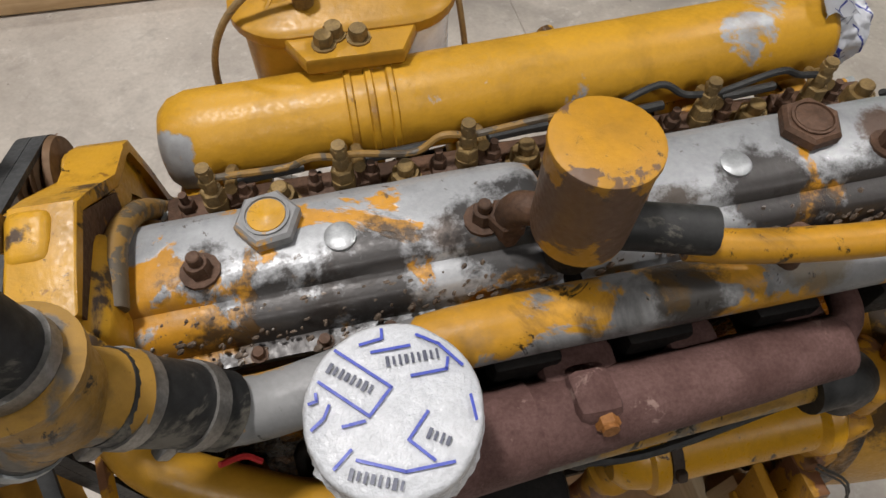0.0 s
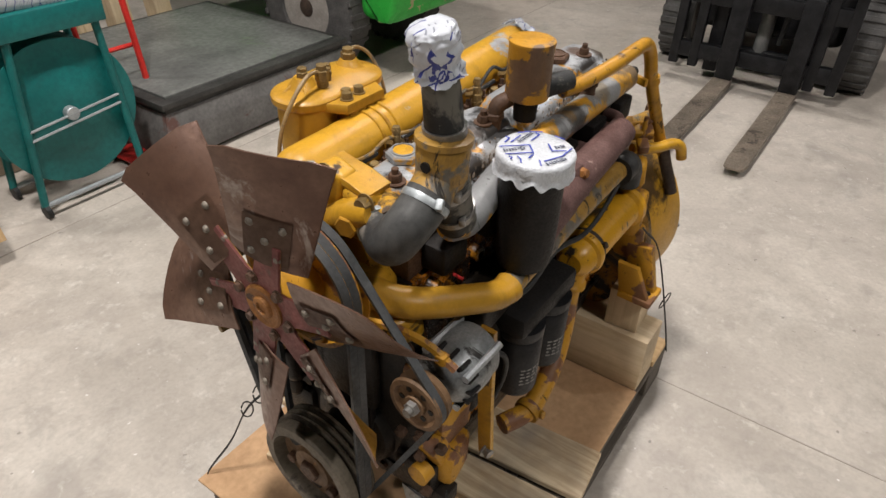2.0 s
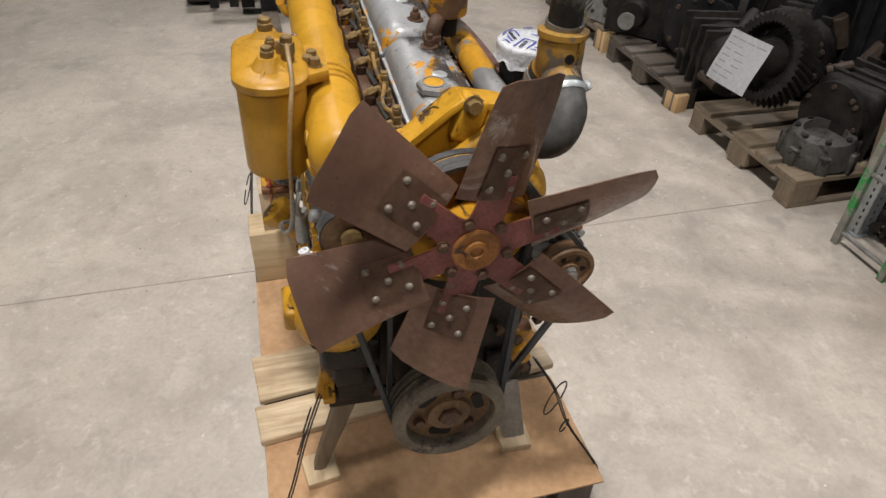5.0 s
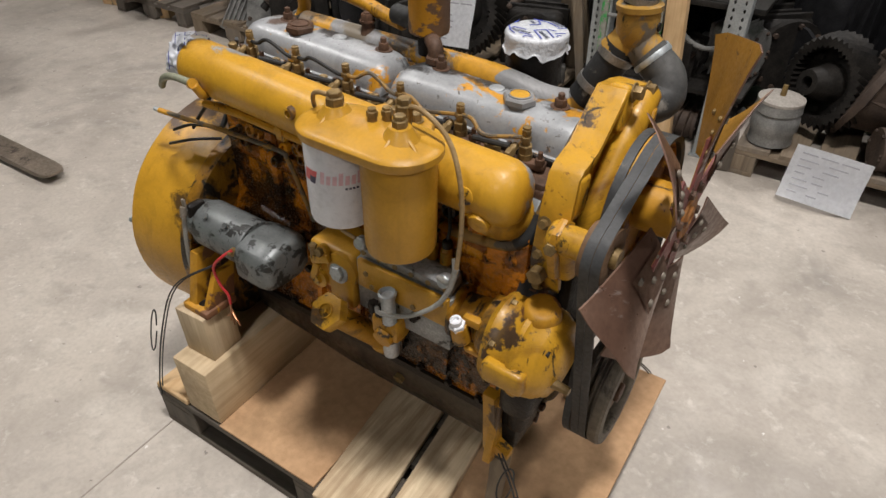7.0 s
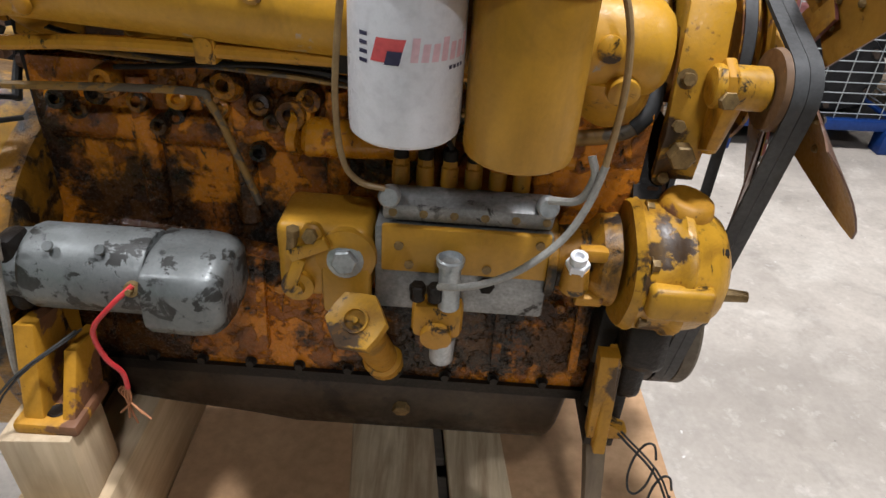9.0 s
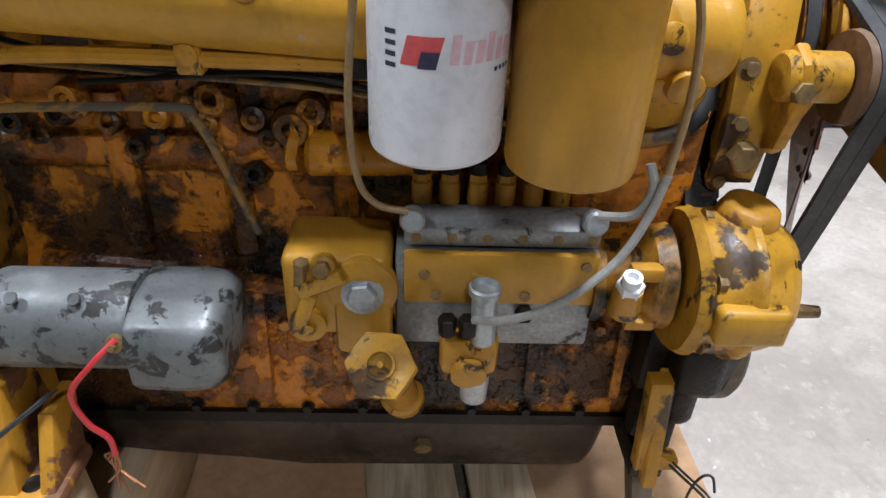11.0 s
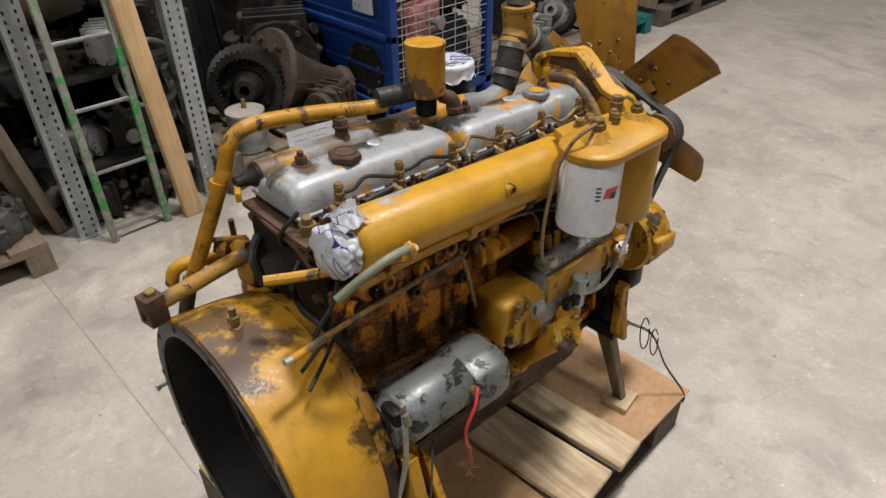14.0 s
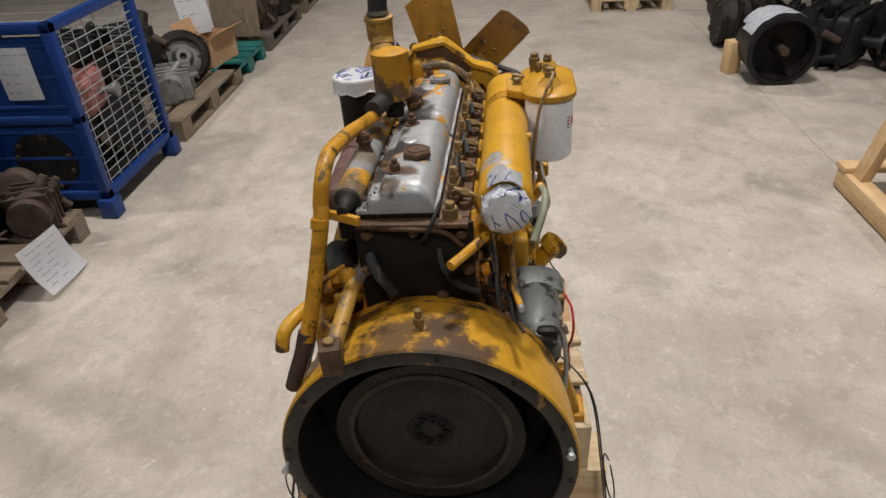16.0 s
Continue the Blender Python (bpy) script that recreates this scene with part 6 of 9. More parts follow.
# fan: six riveted blades on a spider
FX = 0.644
bm = bmn()
outline = []
for k in range(6):
    a = radians(17 + 60 * k)
    for da, r in ((-30, 0.062), (-21, 0.075), (-9.5, 0.15), (9.5, 0.15), (21, 0.075)):
        outline.append((r * math.cos(a + radians(da)), r * math.sin(a + radians(da))))
prism(bm, outline, Matrix.Translation((FX, 0, FZ)) @ YZ, 0.006, 0.001)
bm.normal_update()
mid = FX + 0.003
for f in bm.faces:
    if f.calc_center_median().x < mid - 0.0015:
        f.material_index = 1
fan = eng("cooling_fan", bm, ["red_fan", "blade_back"], "rusty six-bladed cooling fan with a dull red spider")
bm = bmn()
lathe(bm, (FX + 0.004, 0, FZ), (1, 0, 0), [(0, 0.042), (0.006, 0.042), (0.008, 0.038), (0.006, 0.03), (0.005, 0.022), (0.01, 0.019), (0.011, 0.012), (0.007, 0.01)], 32)
eng("hub_cap", bm, "rust_orange", "rusty orange hub ring", fan)
for k in range(6):
    a = radians(47 + 60 * k)
    bm = bmn()
    nut(bm, (FX + 0.006, 0.058 * math.cos(a), FZ + 0.058 * math.sin(a)), (1, 0, 0), 0.009, 0.007, 1.3, 0.2, 31 * k)
    eng("hub_bolt", bm, "head", "", fan)
PITCH = 37.0
for k in range(6):
    a = 17 + 60 * k
    # local frame: u along the blade, v across it, w ahead; the blade is pitched about u and slightly curved
    base = Matrix.Translation((FX + 0.004, 0, FZ)) @ YZ @ pose(0, 0, 0, 0, 0, a)
    bm = bmn()
    loops = []
    nu, nv = 7, 7
    grid = {}
    for side in (0, 1):
        for i in range(nu):
            u = 0.1 + (0.312 - 0.1) * i / (nu - 1)
            f = i / (nu - 1)
            for j in range(nv):
                s = j / (nv - 1) * 2 - 1
                half = 0.066 + 0.008 * f
                if i == nu - 1:
                    u2 = u - 0.009 * abs(s) ** 8
                else:
                    u2 = u
                v = half * s + 0.004
                ang = radians(PITCH * (0.45 + 0.55 * f))
                w = v * math.tan(ang) * 0.9 - 0.02 * (s * s) * 0.6
                grid[side, i, j] = bm.verts.new(base @ Vector((u2, v * math.cos(ang * 0.55), w - 0.003 * side + 0.003)))
    back = []
    for i in range(nu - 1):
        for j in range(nv - 1):
            bm.faces.new((grid[0, i, j], grid[0, i + 1, j], grid[0, i + 1, j + 1], grid[0, i, j + 1]))
            f = bm.faces.new((grid[1, i, j], grid[1, i, j + 1], grid[1, i + 1, j + 1], grid[1, i + 1, j]))
            f.material_index = 1
    edge = [(0, j) for j in range(nv)] + [(i, nv - 1) for i in range(1, nu)] + [(nu - 1, j) for j in range(nv - 2, -1, -1)] + [(i, 0) for i in range(nu - 2, 0, -1)]
    for q in range(len(edge)):
        e, g = edge[q], edge[(q + 1) % len(edge)]
        bm.faces.new((grid[0, e[0], e[1]], grid[1, e[0], e[1]], grid[1, g[0], g[1]], grid[0, g[0], g[1]]))
    bl = eng("blade", bm, ["rust_fan", "blade_back"], "rusty sheet-steel fan blade, yellow on its back", fan)
    # riveted doubler plate and its rivets
    bm = bmn()
    def on_blade(u, v, lift):
        f = max(0, (u - 0.1) / (0.312 - 0.1))
        s = (v - 0.004) / (0.066 + 0.008 * f)
        ang = radians(PITCH * (0.45 + 0.55 * f))
        return base @ Vector((u, v * math.cos(ang * 0.55), v * math.tan(ang) * 0.9 - 0.012 * s * s + 0.003 + lift))
    rows = [[bm.verts.new(on_blade(u, v, 0.0035)) for v in (-0.036, -0.012, 0.012, 0.036)] for u in (0.105, 0.14, 0.175, 0.2)]
    for q in range(3):
        for w in range(3):
            bm.faces.new((rows[q][w], rows[q + 1][w], rows[q + 1][w + 1], rows[q][w + 1]))
    bmesh.ops.solidify(bm, geom=list(bm.faces), thickness=0.0025)
    eng("doubler_plate", bm, "rust_plate", "", bl)
    bm = bmn()
    rows = [[bm.verts.new(on_blade(u, v, -0.001)) for v in (-0.036, -0.012, 0.012, 0.036)] for u in (0.105, 0.14, 0.175, 0.2)]
    for q in range(3):
        for w in range(3):
            bm.faces.new((rows[q][w], rows[q][w + 1], rows[q + 1][w + 1], rows[q + 1][w]))
    bmesh.ops.solidify(bm, geom=list(bm.faces), thickness=0.0025)
    eng("doubler_plate", bm, "blade_back", "", bl)
    for u, v in ((0.125, -0.02), (0.125, 0.022), (0.155, 0.0), (0.185, -0.024), (0.185, 0.024)):
        bm = bmn()
        p = on_blade(u, v, 0.005)
        lathe(bm, p, (1, 0, 0), [(-0.003, 0.0075), (0.0, 0.007), (0.003, 0.004), (0.0035, 0.001)], 10)
        eng("rivet", bm, "rivet", "", bl)
        bm = bmn()
        lathe(bm, on_blade(u, v, -0.004), (-1, 0, 0), [(-0.002, 0.006), (0.002, 0.0055), (0.004, 0.003), (0.0045, 0.001)], 10)
        eng("rivet", bm, "bronze_nut", "", bl)

# belts
def belt(wheels, x, width, name_mat="belt", thick=0.01):
    """An endless belt round wheels (y, z, r) given in turn, anticlockwise seen from the front."""
    pts = []
    n = len(wheels)
    for i in range(n):
        y0, z0, r0 = wheels[i]
        y1, z1, r1 = wheels[(i + 1) % n]
        d = Vector((y1 - y0, z1 - z0))
        L = d.length
        base = math.atan2(d.y, d.x)
        off = math.acos(max(-1, min(1, (r0 - r1) / L)))
        pts.append((i, base - off, (i + 1) % n))
    line = []
    for i in range(n):
        a_in = pts[i - 1][1]
        a_out = pts[i][1]
        while a_out < a_in - 1e-6:
            a_out += 2 * math.pi
        y, z, r = wheels[i]
        for a in np.linspace(a_in, a_out, max(2, int((a_out - a_in) / 0.16) + 2)):
            line.append((y + r * math.cos(a), z + r * math.sin(a), math.cos(a), math.sin(a)))
    bm = bmn()
    loops = []
    for y, z, cy, cz in line:
        loops.append([Vector((x - width / 2, y + cy * thick / 2, z + cz * thick / 2)), Vector((x + width / 2, y + cy * thick / 2, z + cz * thick / 2)),
                      Vector((x + width * 0.32, y - cy * thick / 2, z - cz * thick / 2)), Vector((x - width * 0.32, y - cy * thick / 2, z - cz * thick / 2))])
    loops.append([p.copy() for p in loops[0]])
    return rings(bm, loops, True, (False, False))


IDL = (-0.2, 1.0, 0.048)
ALT = (0.238, 0.83, 0.05)
for g in range(2):
    eng("drive_belt", belt([(0, ZP, 0.122), (0, FZ, 0.127), IDL], 0.567 + g * 0.018, 0.0172), "belt", "worn grey-black V-belt")
eng("drive_belt", belt([(0, ZP, 0.122), ALT, (0, FZ, 0.127)], 0.545, 0.0165), "belt", "worn grey-black V-belt to the alternator")
# tensioner wheel
bm = bmn()
lathe(bm, (0.55, IDL[0], IDL[1]), (1, 0, 0), [(0, 0.03), (0.0, 0.05), (0.008, 0.052), (0.012, 0.044), (0.018, 0.052), (0.024, 0.052), (0.03, 0.044), (0.036, 0.052), (0.044, 0.05), (0.046, 0.03), (0.04, 0.012)], 32)
ten = eng("tensioner_pulley", bm, "pulley_web", "rusty belt tensioner pulley", None, 30)
bm = bmn()
rod(bm, (0.48, IDL[0], IDL[1]), (0.55, IDL[0], IDL[1]), 0.028, 18, None, 0.004)
eng("tensioner_shaft", bm, "yellow", "", ten)
bm = bmn()
rod(bm, (0.51, IDL[0], IDL[1] - 0.005), (0.505, IDL[0] + 0.03, IDL[1] - 0.09), 0.02, 12)
eng("tensioner_arm", bm, "yellow", "", ten)
bm = bmn()
rod(bm, (0.59, IDL[0], IDL[1]), (0.605, IDL[0], IDL[1]), 0.018, 14)
eng("shaft_end", bm, "bronze_nut", "", ten)
bm = bmn()
hexagon(bm, (0.495, IDL[0] - 0.02, IDL[1] - 0.01), (0, -1, 0.2), 0.012, 0.016)
eng("bolt", bm, "bronze_nut", "", ten)
bm = bmn()
hexagon(bm, (0.465, -0.195, 0.905), (0, -1, 0), 0.018, 0.02)
eng("bolt", bm, "bronze_nut", "", ten)
# cast arm from the thermostat housing down to the tensioner: two curved legs with webs between
def strap(path, half):
    """The outline of a band of the given half width along a path in the plane."""
    p = [Vector((q[0], q[1], 0)) for q in path]
    left, right = [], []
    for i, c in enumerate(p):
        d = (p[min(i + 1, len(p) - 1)] - p[max(i - 1, 0)]).normalized()
        nrm = Vector((-d.y, d.x, 0))
        left.append(c + nrm * half)
        right.append(c - nrm * half)
    return [(q.x, q.y) for q in left + right[::-1]]


bm = bmn()
OUT = [(0.1, 1.166), (0.06, 1.176), (0.0, 1.188), (-0.02, 1.17), (-0.085, 1.11), (-0.14, 1.1), (-0.156, 1.088), (-0.169, 1.02), (-0.186, 0.926), (-0.172, 0.86)]
prism(bm, OUT + [(-0.148, 0.84), (-0.13, 0.86), (-0.145, 0.92), (-0.142, 1.01), (-0.12, 1.055), (-0.06, 1.05), (0.0, 1.05), (0.1, 1.08)], across(0.452), 0.02, 0.005)
rough_up(bm, 0.0012, 24)
arm = eng("front_bracket", bm, "yellow", "yellow cast bracket arm on the engine front", None, 45)
bm = bmn()
prism(bm, strap(OUT, 0.006), across(0.442), 0.058, 0.0025)
rough_up(bm, 0.0012, 24)
eng("edge_flange", bm, "yellow", "", arm, 45)
# dark rear sheet: shade and dirt of the bracket's back are in its colour
bm = bmn()
prism(bm, [(0.09, 1.155), (0.0, 1.175), (-0.08, 1.1), (-0.06, 1.06), (0.09, 1.085)], across(0.448), 0.003)
eng("plate_back", bm, "head", "dark brown rear face of the bracket, shade and dirt in its colour", arm)
bm = bmn()
box(bm, (0.482, 0.018, 1.152), (0.04, 0.05, 0.085), (-16, 0, 0), 0.01, 3)
rough_up(bm, 0.002, 30)
eng("ear", bm, "yellow", "", arm, 50)
bm = bmn()
box(bm, (0.482, -0.138, 1.05), (0.045, 0.045, 0.08), (-8, 0, 0), 0.01, 2)
rough_up(bm, 0.002, 30)
eng("shoulder", bm, "yellow", "", arm, 50)
bm = bmn()
tube(bm, [(0.498, 0.115, 1.145), (0.503, 0.065, 1.125), (0.503, 0.0, 1.07), (0.5, -0.055, 0.995), (0.495, -0.065, 0.93)], 0.028, 16, 6)
rough_up(bm, 0.002, 24)
eng("cast_passage", bm, "yellow", "rounded cast passage of the water pump", arm, 50)
for y, z, r in ((-0.095, 1.08, 0.009), (-0.158, 0.98, 0.009), (-0.165, 0.9, 0.01)):
    bm = bmn()
    lathe(bm, (0.47, y, z), (1, 0, 0), [(0, r * 1.6), (0.008, r * 1.5), (0.008, r), (0.002, r * 0.9)], 16)
    bs = eng("boss", bm, "yellow", "", arm)
    bm = bmn()
    lathe(bm, (0.473, y, z), (1, 0, 0), [(0, r * 0.88), (0.001, r * 0.88)], 14)
    eng("hole", bm, "black_iron", "", bs)
for p in ((-0.173, 1.0), (-0.182, 0.94), (-0.168, 0.86)):
    bm = bmn()
    nut(bm, (0.456, p[0] - 0.004, p[1]), (0, -1, 0.2), 0.009, 0.01, 1.5, 0.3)
    eng("bolt", bm, "bronze_nut", "", arm)
bm = bmn()
nut(bm, (0.45, -0.155, 0.83), (0, -1, 0), 0.016, 0.018, 1.5, 0.3)
eng("bolt", bm, "head", "", arm)
bm = bmn()
tube(bm, [(0.436, 0.07, 1.115), (0.436, 0.0, 1.122), (0.434, -0.07, 1.075), (0.43, -0.13, 0.99), (0.42, -0.158, 0.945), (0.39, -0.17, 0.92), (0.33, -0.172, 0.908), (0.26, -0.17, 0.9)], 0.0125, 12)
hl = eng("hose_line", bm, "yellow_hose", "paint-spattered hose behind the bracket", arm)
bm = bmn()
tube(bm, [(0.43, -0.135, 0.98), (0.42, -0.158, 0.945), (0.4, -0.166, 0.926)], 0.0165, 12)
eng("rubber_coupling", bm, "rubber", "", hl)
bm = bmn()
prism(bm, [(-0.15, 0.93), (-0.18, 0.905), (-0.215, 0.92), (-0.235, 0.985), (-0.225, 1.02), (-0.195, 1.035), (-0.16, 1.01)], across(0.49), 0.016, 0.004)
eng("idler_plate", bm, "ochre", "cast plate that holds the tensioner", ten)
# thermostat housing
bm = bmn()
box(bm, (0.482, 0.075, 1.14), (0.045, 0.07, 0.06), (-12, 0, 0), 0.018, 3)
rough_up(bm, 0.003, 24)
eng("bridge", bm, "yellow", "", arm, 50)
bm = bmn()
box(bm, (0.462, 0.05, 1.1), (0.06, 0.12, 0.085), (0, 0, 0), 0.02, 3)
lathe(bm, (0.462, 0.1, 1.12), (0.5, 0.85, 0.1), [(0, 0.04), (0.03, 0.039), (0.05, 0.034)], 24)
rough_up(bm, 0.003, 18)
th = eng("thermostat_housing", bm, "yellow", "cast yellow thermostat housing", None, 50)
bolts("bolt", [(0.505, 0.03, 1.1), (0.502, 0.1, 1.16), (0.504, 0.018, 1.185)], (1, 0, 0.1), 0.013, 0.014, "bronze_nut", th)
bm = bmn()
hexagon(bm, (0.51, 0.075, 1.12), (1, 0.2, 0), 0.02, 0.024)
eng("plug", bm, "ochre", "", th)
# coolant hoses: elbow, tee, standing hose
bm = bmn()
tube(bm, [(0.478, 0.1, 1.118), (0.503, 0.135, 1.116), (0.52, 0.166, 1.126), (0.508, 0.186, 1.158), (0.482, 0.191, 1.178), (0.462, 0.192, 1.193)], 0.037, 22, 7)
el = eng("elbow_hose", bm, "hose_dusty", "grey-black rubber elbow hose")
for p, d in (((0.472, 0.192, 1.185), (-0.75, 0.02, 0.66)), ((0.49, 0.117, 1.117), (0.55, 0.83, -0.02))):
    bm = bmn()
    lathe(bm, p, d, [(-0.006, 0.0375), (-0.006, 0.039), (-0.003, 0.0397), (0.003, 0.0397), (0.006, 0.039), (0.006, 0.0375)], 28)
    box(bm, Vector(p) + Vector((0.012, 0.036, 0.016)), (0.018, 0.012, 0.014), (0, 40, 20), 0.003)
    eng("hose_clamp", bm, "zinc", "shiny steel hose clamp", el)
bm = bmn()
tube(bm, [(0.466, 0.192, 1.19), (0.447, 0.192, 1.206), (0.432, 0.192, 1.228)], 0.036, 24, 6)
tube(bm, [(0.395, 0.182, 1.18), (0.41, 0.186, 1.198), (0.427, 0.191, 1.22)], 0.035, 24, 6)
lathe(bm, (0.432, 0.192, 1.207), (-0.06, 0, 1), [(0, 0.036), (0.008, 0.0405), (0.052, 0.0415), (0.062, 0.04), (0.064, 0.0445), (0.074, 0.0445), (0.077, 0.034)], 32)
rough_up(bm, 0.0015, 30)
tee = eng("pipe_tee", bm, "soiled_grey", "yellow branch pipe with a dirty collar", None, 50)
bm = bmn()
lathe(bm, (0.4705, 0.192, 1.245), (1, 0.0, 0.06), [(0, 0.0085), (0.003, 0.0085), (0.003, 0.004)], 12)
eng("hole", bm, "black_iron", "", tee)
bm = bmn()
tube(bm, [(0.426, 0.192, 1.275), (0.431, 0.19, 1.33), (0.438, 0.188, 1.375), (0.443, 0.187, 1.402)], 0.0295, 24, 5, radii=(0.0305, 0.0255))
sh = eng("upright_hose", bm, "rubber", "upright black rubber hose")
bm = bmn()
lathe(bm, (0.427, 0.192, 1.291), (0.1, 0, 1), [(-0.006, 0.031), (-0.006, 0.0335), (0.006, 0.0335), (0.006, 0.031)], 28)
eng("hose_clamp", bm, "steel", "", sh)
eng("outlet_wrap", wrapped((0.442, 0.187, 1.394), (0.452, 0.184, 1.444), 0.0295, 7.0), "film", "crumpled white plastic film with blue print over the hose end", sh, 60)
bm = bmn()
tube(bm, [(0.41, 0.186, 1.2), (0.395, 0.181, 1.165), (0.378, 0.175, 1.13), (0.362, 0.171, 1.096), (0.352, 0.17, 1.08)], 0.036, 24, 6)
lh = eng("branch_hose", bm, "rubber", "worn rubber hose from the branch pipe to the water rail")
for p, d in (((0.402, 0.183, 1.18), (-0.38, -0.12, -0.9)), ((0.37, 0.173, 1.114), (-0.42, -0.12, -0.88))):
    bm = bmn()
    lathe(bm, p, d, [(-0.008, 0.0365), (-0.008, 0.0385), (0.008, 0.0385), (0.008, 0.0365)], 28)
    box(bm, Vector(p) + Vector((0.02, 0.034, 0.0)), (0.016, 0.012, 0.018), (0, 20, 30), 0.003)
    eng("hose_clamp", bm, "steel", "", lh)
# water rail beside the valve covers
bm = bmn()
tube(bm, [(0.37, 0.172, 1.082), (0.32, 0.166, 1.06), (0.26, 0.158, 1.06), (0.19, 0.15, 1.075), (0.1, 0.144, 1.084), (-0.15, 0.142, 1.087), (-0.42, 0.14, 1.09)], 0.031, 22, 6)
wr = eng("water_rail", bm, "pipe", "grey water pipe with yellow paint left on it", None, 50)
bm = bmn()
lathe(bm, (-0.415, 0.14, 1.09), (-1, 0, 0), [(0, 0.031), (0.012, 0.028), (0.02, 0.018), (0.04, 0.012), (0.055, 0.012), (0.056, 0.006)], 18)
eng("end_plug", bm, "dark_iron", "", wr)
bm = bmn()
lathe(bm, (-0.207, 0.137, 1.108), (0, 0, 1), [(0, 0.02), (0.012, 0.015), (0.03, 0.0145)], 16)
nut(bm, (-0.207, 0.137, 1.136), (0, 0, 1), 0.016, 0.015, 1.2, 0.3, 5, 0.003)
eng("cap_nut", bm, "head", "", wr)
for x in (0.02, -0.1, -0.32):
    bm = bmn()
    tube(bm, [(x, 0.14, 1.09), (x, 0.13, 1.05), (x, 0.118, 1.01)], 0.022, 12)
    eng("water_outlet", bm, "black_iron", "", wr)

# exhaust manifold
bm = bmn()
tube(bm, [(0.16, 0.222, 0.985), (0.06, 0.219, 0.996), (-0.06, 0.214, 1.004), (-0.18, 0.209, 1.01), (-0.285, 0.204, 1.014)], 0.043, 22, 5, radii=(0.047, 0.034))
lathe(bm, (-0.282, 0.204, 1.014), (-1, -0.05, 0.05), [(0, 0.034), (0.008, 0.031), (0.013, 0.02), (0.015, 0.008)], 22)
rough_up(bm, 0.0015, 30)
ex = eng("exhaust_manifold", bm, "exhaust", "rusty brown exhaust manifold", None, 50)
bm = bmn()
tube(bm, [(-0.285, 0.2, 1.02), (-0.302, 0.18, 1.032), (-0.312, 0.15, 1.03)], 0.017, 12)
eng("end_stub", bm, "exhaust", "", ex)
bm = bmn()
box(bm, (0.0, 0.212, 1.03), (0.05, 0.055, 0.04), (12, 0, 0), 0.013)
box(bm, (0.0, 0.178, 1.0), (0.085, 0.06, 0.055), (0, 0, 0), 0.012)
eng("lug", bm, "exhaust", "", ex)
bm = bmn()
rod(bm, (-0.004, 0.226, 1.034), (-0.004, 0.25, 1.04), 0.009, 10)
hexagon(bm, (-0.004, 0.234, 1.036), (0, 1, 0.2), 0.0125, 0.012, 12)
eng("bolt", bm, "rust_orange", "", ex)
for x in (-0.13, -0.26):
    bm = bmn()
    box(bm, (x, 0.172, 1.0), (0.06, 0.05, 0.055), (0, 0, 0), 0.012)
    eng("lug", bm, "exhaust", "", ex)
bm = bmn()
lathe(bm, (0.2, 0.228, 0.93), (0, 0, 1), [(0, 0.05), (0.03, 0.056), (0.1, 0.058), (0.185, 0.059), (0.2, 0.066), (0.222, 0.067), (0.225, 0.064)], 36)
rough_up(bm, 0.001, 30)
eng("exhaust_outlet", bm, "black_iron", "black sooty exhaust outlet", ex, 50)
bm = bmn()
tube(bm, [(0.205, 0.226, 0.985), (0.14, 0.223, 0.995), (0.06, 0.22, 0.999)], 0.05, 18, 5, radii=(0.056, 0.047))
rough_up(bm, 0.003, 22)
eng("cast_shoulder", bm, "exhaust", "", ex, 50)
bm = bmn()
lathe(bm, (0.2, 0.228, 1.136), (0, 0, 1), [(0, 0.074), (0.005, 0.0715), (0.011, 0.0705), (0.018, 0.0712), (0.024, 0.0705), (0.03, 0.071), (0.036, 0.0695), (0.039, 0.066), (0.04, 0.04), (0.0395, 0.01)], 96, (False, True))
for v in bm.verts:
    low = min(1.0, max(0.0, (1.172 - v.co.z) / 0.036))
    dist, near = noise.voronoi(v.co * 75)
    out = Vector((v.co.x - 0.2, v.co.y - 0.228, 0)).normalized()
    v.co += Vector(noise.noise_vector(v.co * 40)) * 0.0014 + out * (dist[1] - dist[0] - 0.3) * 0.006 * low + Vector((0, 0, 1)) * noise.noise(v.co * 55) * 0.014 * low
cap = eng("outlet_film", bm, "film_plain", "white plastic film with blue print drawn over the exhaust outlet", ex, 60)
z = 1.1782
ANGLES = (
    ((0.038, -0.052), (-0.001, -0.014), (0.019, 0.005), (0.054, -0.029)),
    ((0.01, -0.045), (-0.021, -0.045)),
    ((-0.001, -0.063), (0.0, -0.055), (0.018, -0.053)),
    ((-0.018, -0.02), (-0.046, -0.02), (-0.049, -0.029)),
    ((-0.028, -0.053), (-0.044, -0.042), (-0.059, -0.021)),
    ((-0.025, 0.01), (-0.007, 0.028), (-0.023, 0.046)),
    ((0.036, 0.027), (0.05, 0.038)),
    ((0.033, 0.035), (-0.001, 0.05), (-0.037, 0.05)),
    ((0.048, -0.009), (0.053, 0.0), (0.063, 0.007)),
    ((-0.06, 0.004), (-0.06, 0.023)),
    ((0.057, -0.02), (0.057, -0.014), (0.063, -0.013)),
    ((0.04, 0.009), (0.023, 0.008)))
for line in ANGLES:
    for a, b in zip(line, line[1:]):
        a, b = Vector((*a, 0)), Vector((*b, 0))
        mid, d = (a + b) / 2, b - a
        bm = bmn()
        box(bm, (0.2 + mid.x, 0.228 + mid.y, z), (d.length + 0.0016, 0.0024, 0.0008), (0, 0, math.degrees(math.atan2(d.y, d.x))))
        eng("print_mark", bm, "print_blue", "", cap)
